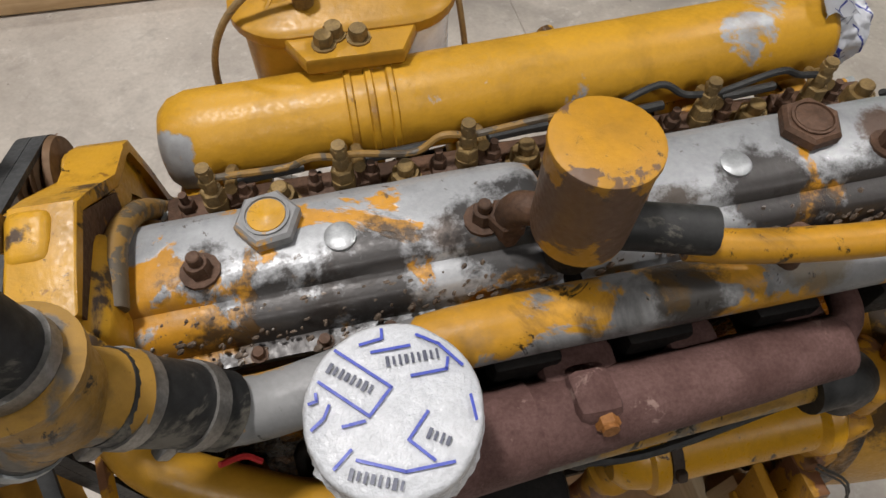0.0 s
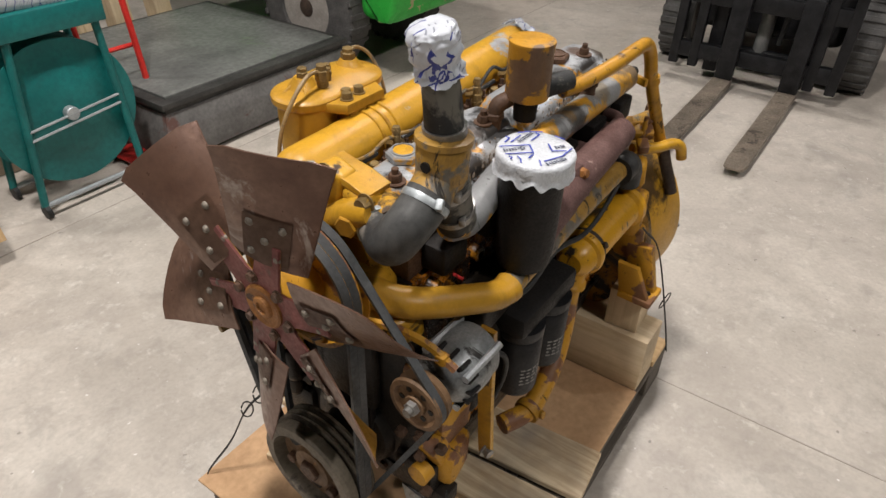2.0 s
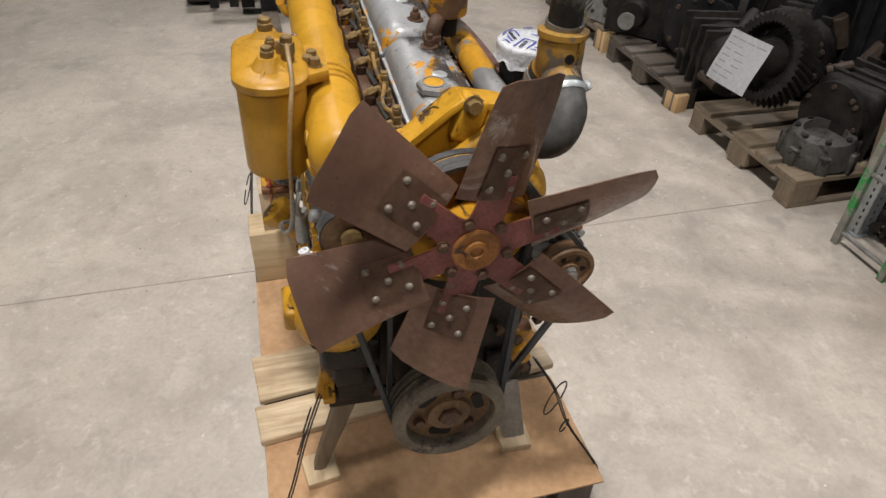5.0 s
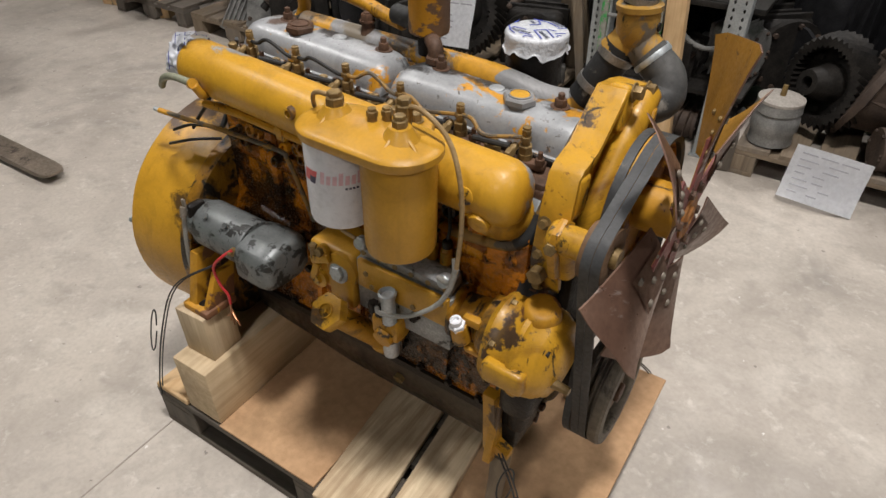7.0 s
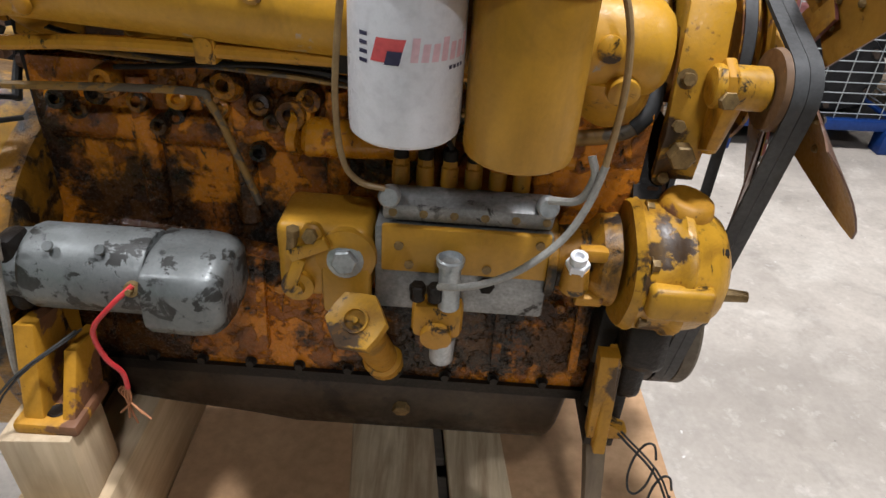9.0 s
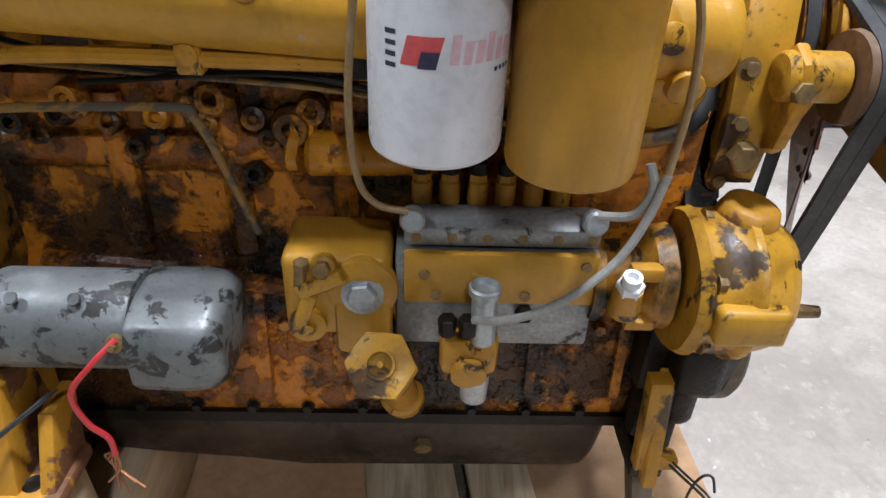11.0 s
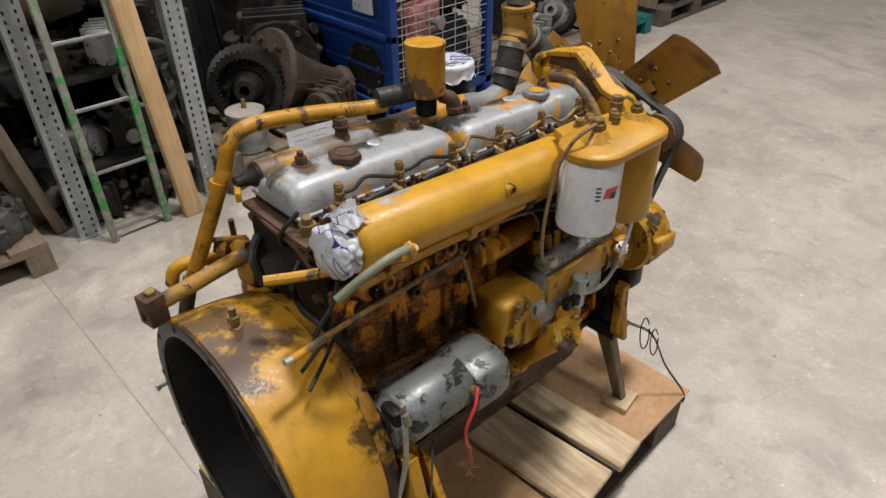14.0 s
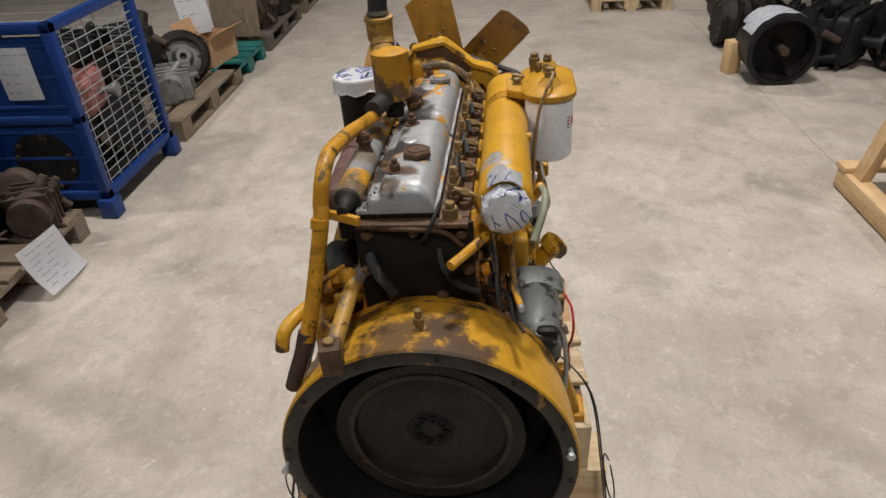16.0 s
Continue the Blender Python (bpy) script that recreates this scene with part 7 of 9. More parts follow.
for a, b, n in (((0.046, -0.04), (0.013, -0.014), 8), ((0.001, -0.035), (-0.044, -0.034), 9), ((-0.021, 0.025), (-0.038, 0.036), 4), ((0.041, 0.043), (0.001, 0.06), 8)):
    a, b = Vector((*a, 0)), Vector((*b, 0))
    d = b - a
    bm = bmn()
    for i in range(n):
        p = a + d * ((i + 0.5) / n)
        box(bm, (0.2 + p.x, 0.228 + p.y, z), (d.length / n * (0.42 if i % 3 else 0.6), 0.0085 - 0.0015 * (i % 2), 0.0008), (0, 0, math.degrees(math.atan2(d.y, d.x))))
    eng("print_word", bm, "print_black", "dark printed bars", cap)

# lower yellow coolant pipe along the exhaust side
bm = bmn()
tube(bm, [(0.5, 0.07, 0.98), (0.485, 0.13, 0.965), (0.44, 0.178, 0.952), (0.34, 0.22, 0.918), (0.305, 0.23, 0.905), (0.279, 0.235, 0.9), (0.262, 0.236, 0.9)], 0.029, 20, 6)
lathe(bm, (0.262, 0.236, 0.9), (-1, 0.02, 0.06), [(-0.012, 0.0295), (0.0, 0.0315), (0.006, 0.0315), (0.009, 0.026)], 20)
yp = eng("coolant_pipe", bm, "can", "thick bent yellow coolant pipe", None, 50)
bm = bmn()
tube(bm, [(0.27, 0.236, 0.9), (0.24, 0.236, 0.903), (0.1, 0.23, 0.91), (-0.15, 0.216, 0.903), (-0.32, 0.207, 0.893)], 0.0245, 18, 6)
eng("rear_section", bm, "soiled_grey", "thinner greasy rear section of the pipe", yp, 50)
bm = bmn()
tube(bm, [(-0.31, 0.208, 0.89), (-0.36, 0.206, 0.888), (-0.39, 0.205, 0.86), (-0.395, 0.205, 0.82)], 0.038, 20, 6)
eng("rubber_sleeve", bm, "rubber", "black rubber sleeve on the coolant pipe", yp)
bm = bmn()
lathe(bm, (0.47, 0.04, 0.96), (0.3, 0.9, -0.2), [(0, 0.06), (0.04, 0.058), (0.06, 0.045)], 24)
box(bm, (0.46, 0.11, 0.9), (0.08, 0.12, 0.07), (0, 0, -20), 0.02, 2)
rough_up(bm, 0.003, 20)
eng("pump_inlet", bm, "yellow", "", yp, 50)
# oil cooler
bm = bmn()
lathe(bm, (-0.42, 0.215, 0.745), (1, 0, -0.03), [(0, 0.05), (0.01, 0.06), (0.03, 0.06), (0.04, 0.05), (0.26, 0.05), (0.265, 0.06), (0.275, 0.062), (0.285, 0.06), (0.29, 0.052), (0.32, 0.045), (0.335, 0.03)], 30)
oc = eng("oil_cooler", bm, "cooler", "yellow tubular oil cooler with flaking paint", None, 40)
bm = bmn()
lathe(bm, (-0.178, 0.215, 0.7377), (1, 0, -0.03), [(0, 0.05), (0.001, 0.0525), (0.017, 0.0525), (0.018, 0.05)], 30)
box(bm, (-0.169, 0.262, 0.765), (0.014, 0.016, 0.016), (35, 0, 0), 0.003)
eng("band", bm, "brown_iron", "rusty clamp band", oc)
bm = bmn()
box(bm, (-0.13, 0.215, 0.705), (0.06, 0.07, 0.075), (0, 15, 0), 0.018, 2)
lathe(bm, (-0.12, 0.215, 0.7), (0.1, 0, -1), [(0, 0.035), (0.03, 0.033), (0.036, 0.04), (0.046, 0.04)], 20)
rough_up(bm, 0.004, 22)
eng("cooler_end", bm, "rusty_yellow", "", oc, 50)
bm = bmn()
box(bm, (-0.43, 0.22, 0.72), (0.06, 0.09, 0.14), (0, 0, 0), 0.02, 2)
box(bm, (-0.44, 0.24, 0.62), (0.05, 0.08, 0.12), (0, 10, 0), 0.015, 2)
box(bm, (-0.43, 0.2, 0.84), (0.07, 0.08, 0.08), (0, 0, 20), 0.016, 2)
rough_up(bm, 0.005, 18)
eng("cooler_bracket", bm, "rusty_yellow", "", oc, 50)
bm = bmn()
tube(bm, [(-0.115, 0.215, 0.665), (-0.11, 0.218, 0.6), (-0.105, 0.222, 0.53), (-0.06, 0.235, 0.465), (0.02, 0.25, 0.43), (0.11, 0.255, 0.405), (0.19, 0.225, 0.4)], 0.026, 16, 6)
ep = eng("elbow_pipe", bm, "rusty_yellow", "bent pipe from the oil cooler to the sump")
bm = bmn()
lathe(bm, (0.1, 0.256, 0.407), (1, -0.1, -0.2), [(0, 0.034), (0.012, 0.036), (0.024, 0.034)], 18)
hexagon(bm, (0.11, 0.285, 0.41), (0, 1, 0.2), 0.012, 0.012)
eng("collar", bm, "rusty_yellow", "", ep)
# oil filters
for x, y in ((0.168, 0.228), (0.05, 0.23)):
    bm = bmn()
    lathe(bm, (x, y, 0.538), (0, 0, 1), [(0, 0.024), (0.003, 0.042), (0.01, 0.05), (0.02, 0.053), (0.165, 0.053), (0.175, 0.049), (0.183, 0.054), (0.206, 0.054)], 32)
    f = eng("oil_filter", bm, "truck_black", "black spin-on oil filter with faded print")
    bm = bmn()
    for k in range(5):
        for q in range(4):
            on_can(bm, x, y, 0.0535, 42 + q * 16, 54 + q * 16 - (k % 2) * 4, 0.588 + k * 0.011, 0.593 + k * 0.011, 0, 4)
    eng("print_mark", bm, "grey_iron", "", f)
bm = bmn()
box(bm, (0.11, 0.205, 0.77), (0.24, 0.13, 0.06), (0, 0, 0), 0.015, 2)
fm = eng("filter_mount", bm, "black_iron", "black cast mount of the oil filters")
# dark lumps added in place of the shadow under the coolant pipe
for c, sz, tn in (((0.24, 0.18, 0.84), (0.16, 0.08, 0.1), 4), ((-0.02, 0.17, 0.86), (0.3, 0.06, 0.06), 0), ((-0.25, 0.175, 0.85), (0.2, 0.06, 0.07), -3), ((0.2, 0.18, 0.7), (0.08, 0.06, 0.14), 8), ((-0.2, 0.185, 0.66), (0.3, 0.05, 0.06), 0), ((0.3, 0.19, 0.66), (0.1, 0.06, 0.16), 0)):
    bm = bmn()
    box(bm, c, sz, (6, 0, tn), 0.018, 2)
    rough_up(bm, 0.006, 22, c[0])
    eng("cast_lug", bm, "grime", "", fm, 50)
# dark lines added to fill the same shadowed gap
for pts in ([(0.3, 0.2, 0.88), (0.2, 0.24, 0.85), (0.05, 0.23, 0.86), (-0.1, 0.24, 0.84), (-0.3, 0.22, 0.86)], [(0.35, 0.21, 0.78), (0.28, 0.25, 0.74), (0.26, 0.25, 0.66), (0.3, 0.24, 0.58)]):
    eng("oil_line", tube(bmn(), pts, 0.006, 8, 6), "wire", "thin dark line added in the shaded gap on the exhaust side")

# alternator with bracket, strap and pulley
bm = bmn()
lathe(bm, (0.345, ALT[0], ALT[1]), (1, 0, 0), [(0.02, 0.036), (0.024, 0.054), (0.035, 0.06), (0.06, 0.062), (0.065, 0.064), (0.095, 0.064), (0.1, 0.062), (0.125, 0.058), (0.14, 0.045), (0.145, 0.03)], 30)
al = eng("alternator", bm, "alu_dark", "bare aluminium alternator with dark slots")
for k in range(14):
    a = k * 2 * math.pi / 14
    bm = bmn()
    box(bm, (0.462, ALT[0] + 0.056 * math.cos(a), ALT[1] + 0.056 * math.sin(a)), (0.03, 0.008, 0.02), (math.degrees(a) + 90, 0, 0), 0.002, 1)
    eng("vent_slot", bm, "black_iron", "", al)
for k in range(4):
    a = k * math.pi / 2 + 0.6
    bm = bmn()
    rod(bm, (0.37, ALT[0] + 0.062 * math.cos(a), ALT[1] + 0.062 * math.sin(a)), (0.48, ALT[0] + 0.062 * math.cos(a), ALT[1] + 0.062 * math.sin(a)), 0.008, 8)
    eng("through_bolt", bm, "alu", "", al)
bm = bmn()
lathe(bm, (0.516, ALT[0], ALT[1]), (1, 0, 0), [(0, 0.03), (0.0, 0.052), (0.014, 0.055), (0.02, 0.045), (0.026, 0.045), (0.034, 0.056), (0.04, 0.054), (0.041, 0.045), (0.034, 0.04), (0.034, 0.022), (0.042, 0.02)], 32)
ap = eng("alternator_pulley", bm, "pulley_web", "worn alternator pulley", al, 30)
bm = bmn()
hexagon(bm, (0.556, ALT[0], ALT[1]), (1, 0, 0), 0.015, 0.012)
rod(bm, (0.56, ALT[0], ALT[1]), (0.578, ALT[0], ALT[1]), 0.009, 10)
eng("shaft_nut", bm, "steel", "", ap)
for k in range(6):
    a = k * math.pi / 3
    bm = bmn()
    lathe(bm, (0.55, ALT[0] + 0.031 * math.cos(a), ALT[1] + 0.031 * math.sin(a)), (1, 0, 0), [(0, 0.006), (0.0015, 0.006)], 10)
    eng("hole", bm, "black_iron", "", ap)
bm = bmn()
tube(bm, [(0.53, 0.08, 0.92), (0.515, 0.15, 0.935), (0.5, 0.22, 0.925), (0.49, 0.275, 0.89)], 0.009, 6)
box(bm, (0.495, 0.25, 0.905), (0.02, 0.02, 0.02), (0, 0, 0), 0.003)
eng("slotted_strap", bm, "rusty_yellow", "curved rusty adjusting strap", al)
bm = bmn()
rings(bm, [[(x - 0.006, y - 0.016, z), (x + 0.006, y - 0.016, z), (x + 0.006, y + 0.016, z), (x - 0.006, y + 0.016, z)] for x, y, z in ((0.345, 0.25, 0.86), (0.34, 0.257, 0.65), (0.33, 0.262, 0.5), (0.328, 0.264, 0.47))])
leg = eng("support_strap", bm, "yellow", "flat yellow support strap below the alternator")
bm = bmn()
nut(bm, (0.334, 0.264, 0.49), (0.3, 1, 0), 0.012, 0.014, 1.5, 0.3)
eng("bolt", bm, "steel", "", leg)
bm = bmn()
box(bm, (0.42, 0.18, 0.77), (0.1, 0.09, 0.05), (0, 0, 0), 0.012)
rough_up(bm, 0.004, 20)
eng("alternator_bracket", bm, "rusty_yellow", "", al)
bm = bmn()
box(bm, (0.38, 0.19, 0.6), (0.12, 0.06, 0.12), (0, 0, 0), 0.02)
rough_up(bm, 0.004, 20)
eng("lower_bracket", bm, "rusty_yellow", "", al)
bm = bmn()
box(bm, (0.4, 0.21, 0.5), (0.1, 0.07, 0.1), (0, 0, 10), 0.02)
box(bm, (0.44, 0.2, 0.56), (0.05, 0.06, 0.08), (0, 20, 0), 0.016)
rod(bm, (0.47, 0.2, 0.52), (0.5, 0.2, 0.52), 0.022, 14)
rough_up(bm, 0.006, 18)
eng("front_mount", bm, "rusty_yellow", "rust-stained yellow casting at the front corner")
for p in ((0.47, 0.14, 0.6), (0.47, 0.19, 0.56), (0.46, 0.235, 0.61), (0.48, 0.215, 0.47), (0.47, -0.14, 0.45)):
    bm = bmn()
    hexagon(bm, p, (1, 0.2, 0), 0.013, 0.015)
    eng("bolt", bm, "head")
bm = bmn()
tube(bm, [(0.38, 0.19, 0.985), (0.36, 0.18, 0.965), (0.345, 0.185, 0.95)], 0.0035, 6)
eng("wire", bm, "red_wire", "loose red wire under the hoses")

# the engine leans a little on its blocks
ENG.matrix_basis = Matrix.LocRotScale((0.001, 0.009, 0.192), Euler([radians(a) for a in (-1.38, 0.98, -1.45)]), (0.945, 0.962, 0.953))


def on_engine(x, y, z):
    return tuple(ENG.matrix_basis @ Vector((x, y, z - 0.18)))


# wire ropes that lash the engine to the pallet
def lashing(points, loops=()):
    w = thing("wire_rope", points[-1], "thin black wire rope that lashes the engine to the pallet", "wire rope", "lashings")
    part("strand", tube(bmn(), points, 0.0021, 6, 5), "wire", w)
    part("strand", tube(bmn(), [Vector(p) + Vector((0.006, 0.004, 0)) for p in points], 0.0018, 6, 5), "wire", w)
    for c, r in loops:
        part("loop", tube(bmn(), [Vector(c) + Vector((r * 0.5 * math.cos(a), r * 0.35 * math.sin(a), r * math.sin(a + 0.5) * 1.3)) for a in np.linspace(0, 6.0, 9)], 0.002, 5, 4), "wire", w)
    return w


lashing([on_engine(-0.36, -0.31, 0.62), (-0.42, -0.345, 0.57), (-0.5, -0.375, 0.4), (-0.565, -0.398, 0.2), (-0.575, -0.404, 0.13)], (((-0.52, -0.385, 0.4), 0.05),))
lashing([on_engine(-0.4, 0.28, 0.7), (-0.47, 0.33, 0.56), (-0.56, 0.385, 0.25), (-0.585, 0.404, 0.13)], (((-0.53, 0.37, 0.36), 0.03),))
lashing([on_engine(0.46, -0.27, 0.45), (0.5, -0.3, 0.39), (0.54, -0.345, 0.27), (0.59, -0.4, 0.16), (0.59, -0.406, 0.12)], (((0.5, -0.31, 0.37), 0.03), ((0.47, -0.29, 0.41), 0.035)))
lashing([on_engine(0.46, 0.25, 0.47), (0.49, 0.29, 0.38), (0.52, 0.33, 0.27), (0.57, 0.398, 0.16), (0.575, 0.406, 0.12)], (((0.49, 0.3, 0.34), 0.05), ((0.51, 0.33, 0.25), 0.02)))

# ---- spare parts along the aisle ----


def casting(name, c, size, mat, seed, label, category="casting", group="", turn=0.0, drum=0.0):
    """A gearbox-like lump: ribbed body, end flange with bolts, a neck and a shaft."""
    r = random.Random(seed)
    t = thing(name, (0, 0, 0), label, category, group)
    sx, sy, sz = size
    bm = bmn()
    if drum:
        lathe(bm, (-sx * 0.45, 0, sz * 0.5), (1, 0, 0), [(0, sz * 0.36), (sx * 0.1, sz * 0.46), (sx * 0.5, sz * 0.44), (sx * 0.62, sz * 0.36), (sx * 0.9, sz * 0.26)], 22)
    else:
        box(bm, (0, 0, sz * 0.48), (sx * 0.8, sy * 0.8, sz * 0.86), (r.uniform(-6, 6), r.uniform(-6, 6), 0), min(size) * 0.14, 2)
    rough_up(bm, min(size) * 0.05, 7, seed)
    part("body", bm, mat, t, "", 50)
    bm = bmn()
    lathe(bm, (-sx * 0.5, 0, sz * 0.48), (1, 0, 0), [(0, sz * 0.3), (0, sz * 0.45), (sx * 0.07, sz * 0.46), (sx * 0.08, sz * 0.3)], 20)
    part("flange", bm, mat, t)
    for k in range(8):
        a = k * math.pi / 4 + r.random()
        bm = bmn()
        hexagon(bm, (-sx * 0.5, sz * 0.39 * math.cos(a), sz * 0.48 + sz * 0.39 * math.sin(a)), (-1, 0, 0), sz * 0.035, sz * 0.04)
        part("bolt", bm, "brown_iron", t)
    for k in range(4):
        bm = bmn()
        box(bm, (sx * (-0.3 + 0.2 * k), 0, sz * 0.5), (sx * 0.035, sy * 0.9, sz * 0.94), (0, r.uniform(-8, 8), 0), min(size) * 0.015, 1)
        part("rib", bm, mat, t)
    bm = bmn()
    q = (sx * r.uniform(-0.1, 0.25), sy * r.uniform(-0.3, 0.1), sz * 0.8)
    rod(bm, q, (q[0] + sx * 0.1, q[1] - sy * 0.2, sz * 1.12), sz * 0.13, 14, sz * 0.1, sz * 0.02)
    part("neck", bm, mat, t)
    bm = bmn()
    rod(bm, (sx * 0.3, 0, sz * 0.45), (sx * 0.62, 0, sz * 0.45), sz * 0.09, 12)
    lathe(bm, (sx * 0.6, 0, sz * 0.45), (1, 0, 0), [(0, sz * 0.09), (0.0, sz * 0.17), (sx * 0.05, sz * 0.17), (sx * 0.05, sz * 0.05)], 16)
    part("shaft", bm, "grey_iron" if r.random() > 0.5 else mat, t)
    for k in range(5):
        bm = bmn()
        a = r.uniform(0, 6.28)
        p = Vector((sx * r.uniform(-0.4, 0.4), sy * 0.42 * (-1 if r.random() > 0.3 else 1), sz * r.uniform(0.2, 0.9)))
        rod(bm, p, p + Vector((sx * 0.2 * math.cos(a), -sy * 0.16, sz * 0.2 * math.sin(a))), sz * r.uniform(0.04, 0.09), 10, None, sz * 0.01)
        part("lug", bm, mat if k % 2 else "brown_iron", t)
    t.matrix_basis = pose(*c, 0, 0, turn)
    return t


def gear_wheel(name, c, r, w, teeth, mats, label, tilt=(0, 0, 0), helix=0.25, category="gear"):
    """A toothed ring with a hub and spokes; its axis is its own z."""
    t = thing(name, (0, 0, 0), label, category)
    bm = bmn()
    loops = []
    for z, k in ((0, 0.0), (w * 0.5, 0.5), (w, 1.0)):
        row = []
        for i in range(teeth * 2):
            a = math.pi * i / teeth + helix * k
            q = r * (1.0 if i % 2 == 0 else 0.915) * (1 - 0.12 * k)
            row.append(Vector((q * math.cos(a), q * math.sin(a), z)))
        loops.append(row)
    loops.append([p * 0.72 / 0.9 + Vector((0, 0, w - p.z * 0.72 / 0.9)) for p in loops[-1]])
    loops.append([Vector((p.x, p.y, 0)) for p in loops[-1]])
    loops.append([p.copy() for p in loops[0]])
    rings(bm, loops, True, (False, False))
    part("toothed_ring", bm, mats[0], t, "", 25)
    bm = bmn()
    lathe(bm, (0, 0, -w * 0.2), (0, 0, 1), [(0, r * 0.3), (0.0, r * 0.72), (w * 0.4, r * 0.72), (w * 0.5, r * 0.4), (w * 1.4, r * 0.3), (w * 2.0, r * 0.24), (w * 2.0, r * 0.12), (w * 1.2, r * 0.11)], 28)
    part("hub", bm, mats[1], t)
    for k in range(8):
        a = k * math.pi / 4
        bm = bmn()
        hexagon(bm, (r * 0.55 * math.cos(a), r * 0.55 * math.sin(a), w * 0.3), (0, 0, 1), r * 0.06, r * 0.06)
        part("bolt", bm, mats[1], t)
    t.matrix_basis = pose(*c, *tilt)
    return t


def sheet(name, c, size, turn, label, lines=6, curl=0.02, seed=1):
    """A sheet of paper with grey bars for its writing, bent a little; its own z is the printed side."""
    t = thing(name, (0, 0, 0), label, "paper sheet")
    w, h = size
    n = 10

    def on(u, v, lift=0.0):
        return Vector((u, v, curl * math.sin(3.1 * (u / w + 0.5)) + curl * 0.6 * math.sin(4 * v / h + seed) + lift))
    bm = bmn()
    top = [[bm.verts.new(on(-w / 2 + w * i / n, -h / 2 + h * j / n)) for i in range(n + 1)] for j in range(n + 1)]
    for j in range(n):
        for i in range(n):
            bm.faces.new((top[j][i], top[j][i + 1], top[j + 1][i + 1], top[j + 1][i]))
    bmesh.ops.solidify(bm, geom=list(bm.faces), thickness=0.001)
    part("sheet", bm, "paper", t)
    r = random.Random(seed)
    for k in range(lines):
        v = h * (0.36 - 0.72 * k / max(1, lines - 1))
        u = -w * 0.4
        for _ in range(2 if k else 4):
            ln = w * r.uniform(0.12, 0.26)
            bm = bmn()
            row = [(on(u + ln * q / 4, v, 0.0025), on(u + ln * q / 4, v + h * 0.024, 0.0025)) for q in range(5)]
            vs = [(bm.verts.new(a), bm.verts.new(b)) for a, b in row]
            for q in range(4):
                bm.faces.new((vs[q][0], vs[q + 1][0], vs[q + 1][1], vs[q][1]))
            part("printed_bar", bm, "ink", t)
            u += ln + w * (0.04 if k == 0 else r.uniform(0.06, 0.16))
            if u > w * 0.28:
                break
    t.matrix_basis = pose(*c, *turn)
    return t


def perforated_post(x, y, height, label):
    """Galvanised angle post of a rack, two flanges of real holes."""
    t = thing("rack_post", (0, 0, 0), label, "rack post", "rack posts")

    def strip(place, w, cols):
        bm = bmn()
        pitch = 0.034
        rows = int(height / pitch)
        cw = w / cols
        for c in range(cols):
            for k in range(rows):
                u0, v0 = c * cw, k * pitch
                outer = [(u0, v0), (u0 + cw / 2, v0), (u0 + cw, v0), (u0 + cw, v0 + pitch / 2), (u0 + cw, v0 + pitch), (u0 + cw / 2, v0 + pitch), (u0, v0 + pitch), (u0, v0 + pitch / 2)]
                cu, cv = u0 + cw / 2, v0 + pitch / 2
                hole = [(cu + 0.0055 * math.cos(math.pi * (i / 4 - 0.75)), cv + 0.0095 * math.sin(math.pi * (i / 4 - 0.75))) for i in range(8)]
                a = [bm.verts.new(place @ Vector((p[0], 0, p[1]))) for p in outer]
                b = [bm.verts.new(place @ Vector((p[0], 0, p[1]))) for p in hole]
                for i in range(8):
                    bm.faces.new((a[i], a[(i + 1) % 8], b[(i + 1) % 8], b[i]))
        bmesh.ops.remove_doubles(bm, verts=bm.verts, dist=0.0002)
        bmesh.ops.solidify(bm, geom=list(bm.faces), thickness=0.002)
        return bm
    part("front_flange", strip(pose(-0.045, 0, 0), 0.09, 2), "zinc", t)
    part("side_flange", strip(pose(-0.045, 0.0025, 0, 0, 0, 90), 0.06, 1), "zinc", t)
    part("side_flange", strip(pose(0.047, 0.0025, 0, 0, 0, 90), 0.06, 1), "zinc", t)
    part("foot_plate", box(bmn(), (0, 0.03, 0.004), (0.12, 0.09, 0.008)), "zinc", t)
    t.matrix_basis = pose(x, y, 0)
    return t


# pallets of the long row, dark and weathered
for i, (x, y, tn, k) in enumerate(((-0.91, 2.48, 90, "old_wood"), (-1.9, 2.48, 90, "dark_wood"), (-2.8, 2.48, 90, "old_wood"), (-3.72, 2.51, 90, "dark_wood"), (-4.65, 2.56, 90, "old_wood"), (-5.55, 2.57, 90, "dark_wood"), (0.84, 2.54, 90, "old_wood"), (2.98, 2.28, 0, "old_wood"), (5.0, 2.28, 0, "dark_wood"), (6.4, 2.28, 0, "old_wood"))):
    euro_pallet(x, y, k, "weathered wooden pallet in the row along the aisle", "pallets along the aisle", tn)
PT = 0.144
# toward the black truck: black gearboxes, faded red manifolds, a radiator
gear_wheel("toothed_drum", (-1.06, 2.06, PT + 0.32), 0.235, 0.09, 44, ("dark_iron", "dark_iron"), "dark toothed drum leaning on its pallet", (78, 0, 6))
sheet("label_sheet", (-1.05, 1.84, 0.47), (0.31, 0.24), (72, -5, -4), "white paper label with grey printed lines on a dark drum", 7, 0.012, 3)
casting("gearbox", (-0.78, 2.4, PT), (0.5, 0.4, 0.35), "dark_iron", 3, "dark oily gearbox on a pallet", "gearbox", "gearboxes", 100)
cl = thing("clutch_housing", (0, 0, 0), "dark grey round clutch housing on a pallet", "clutch housing")
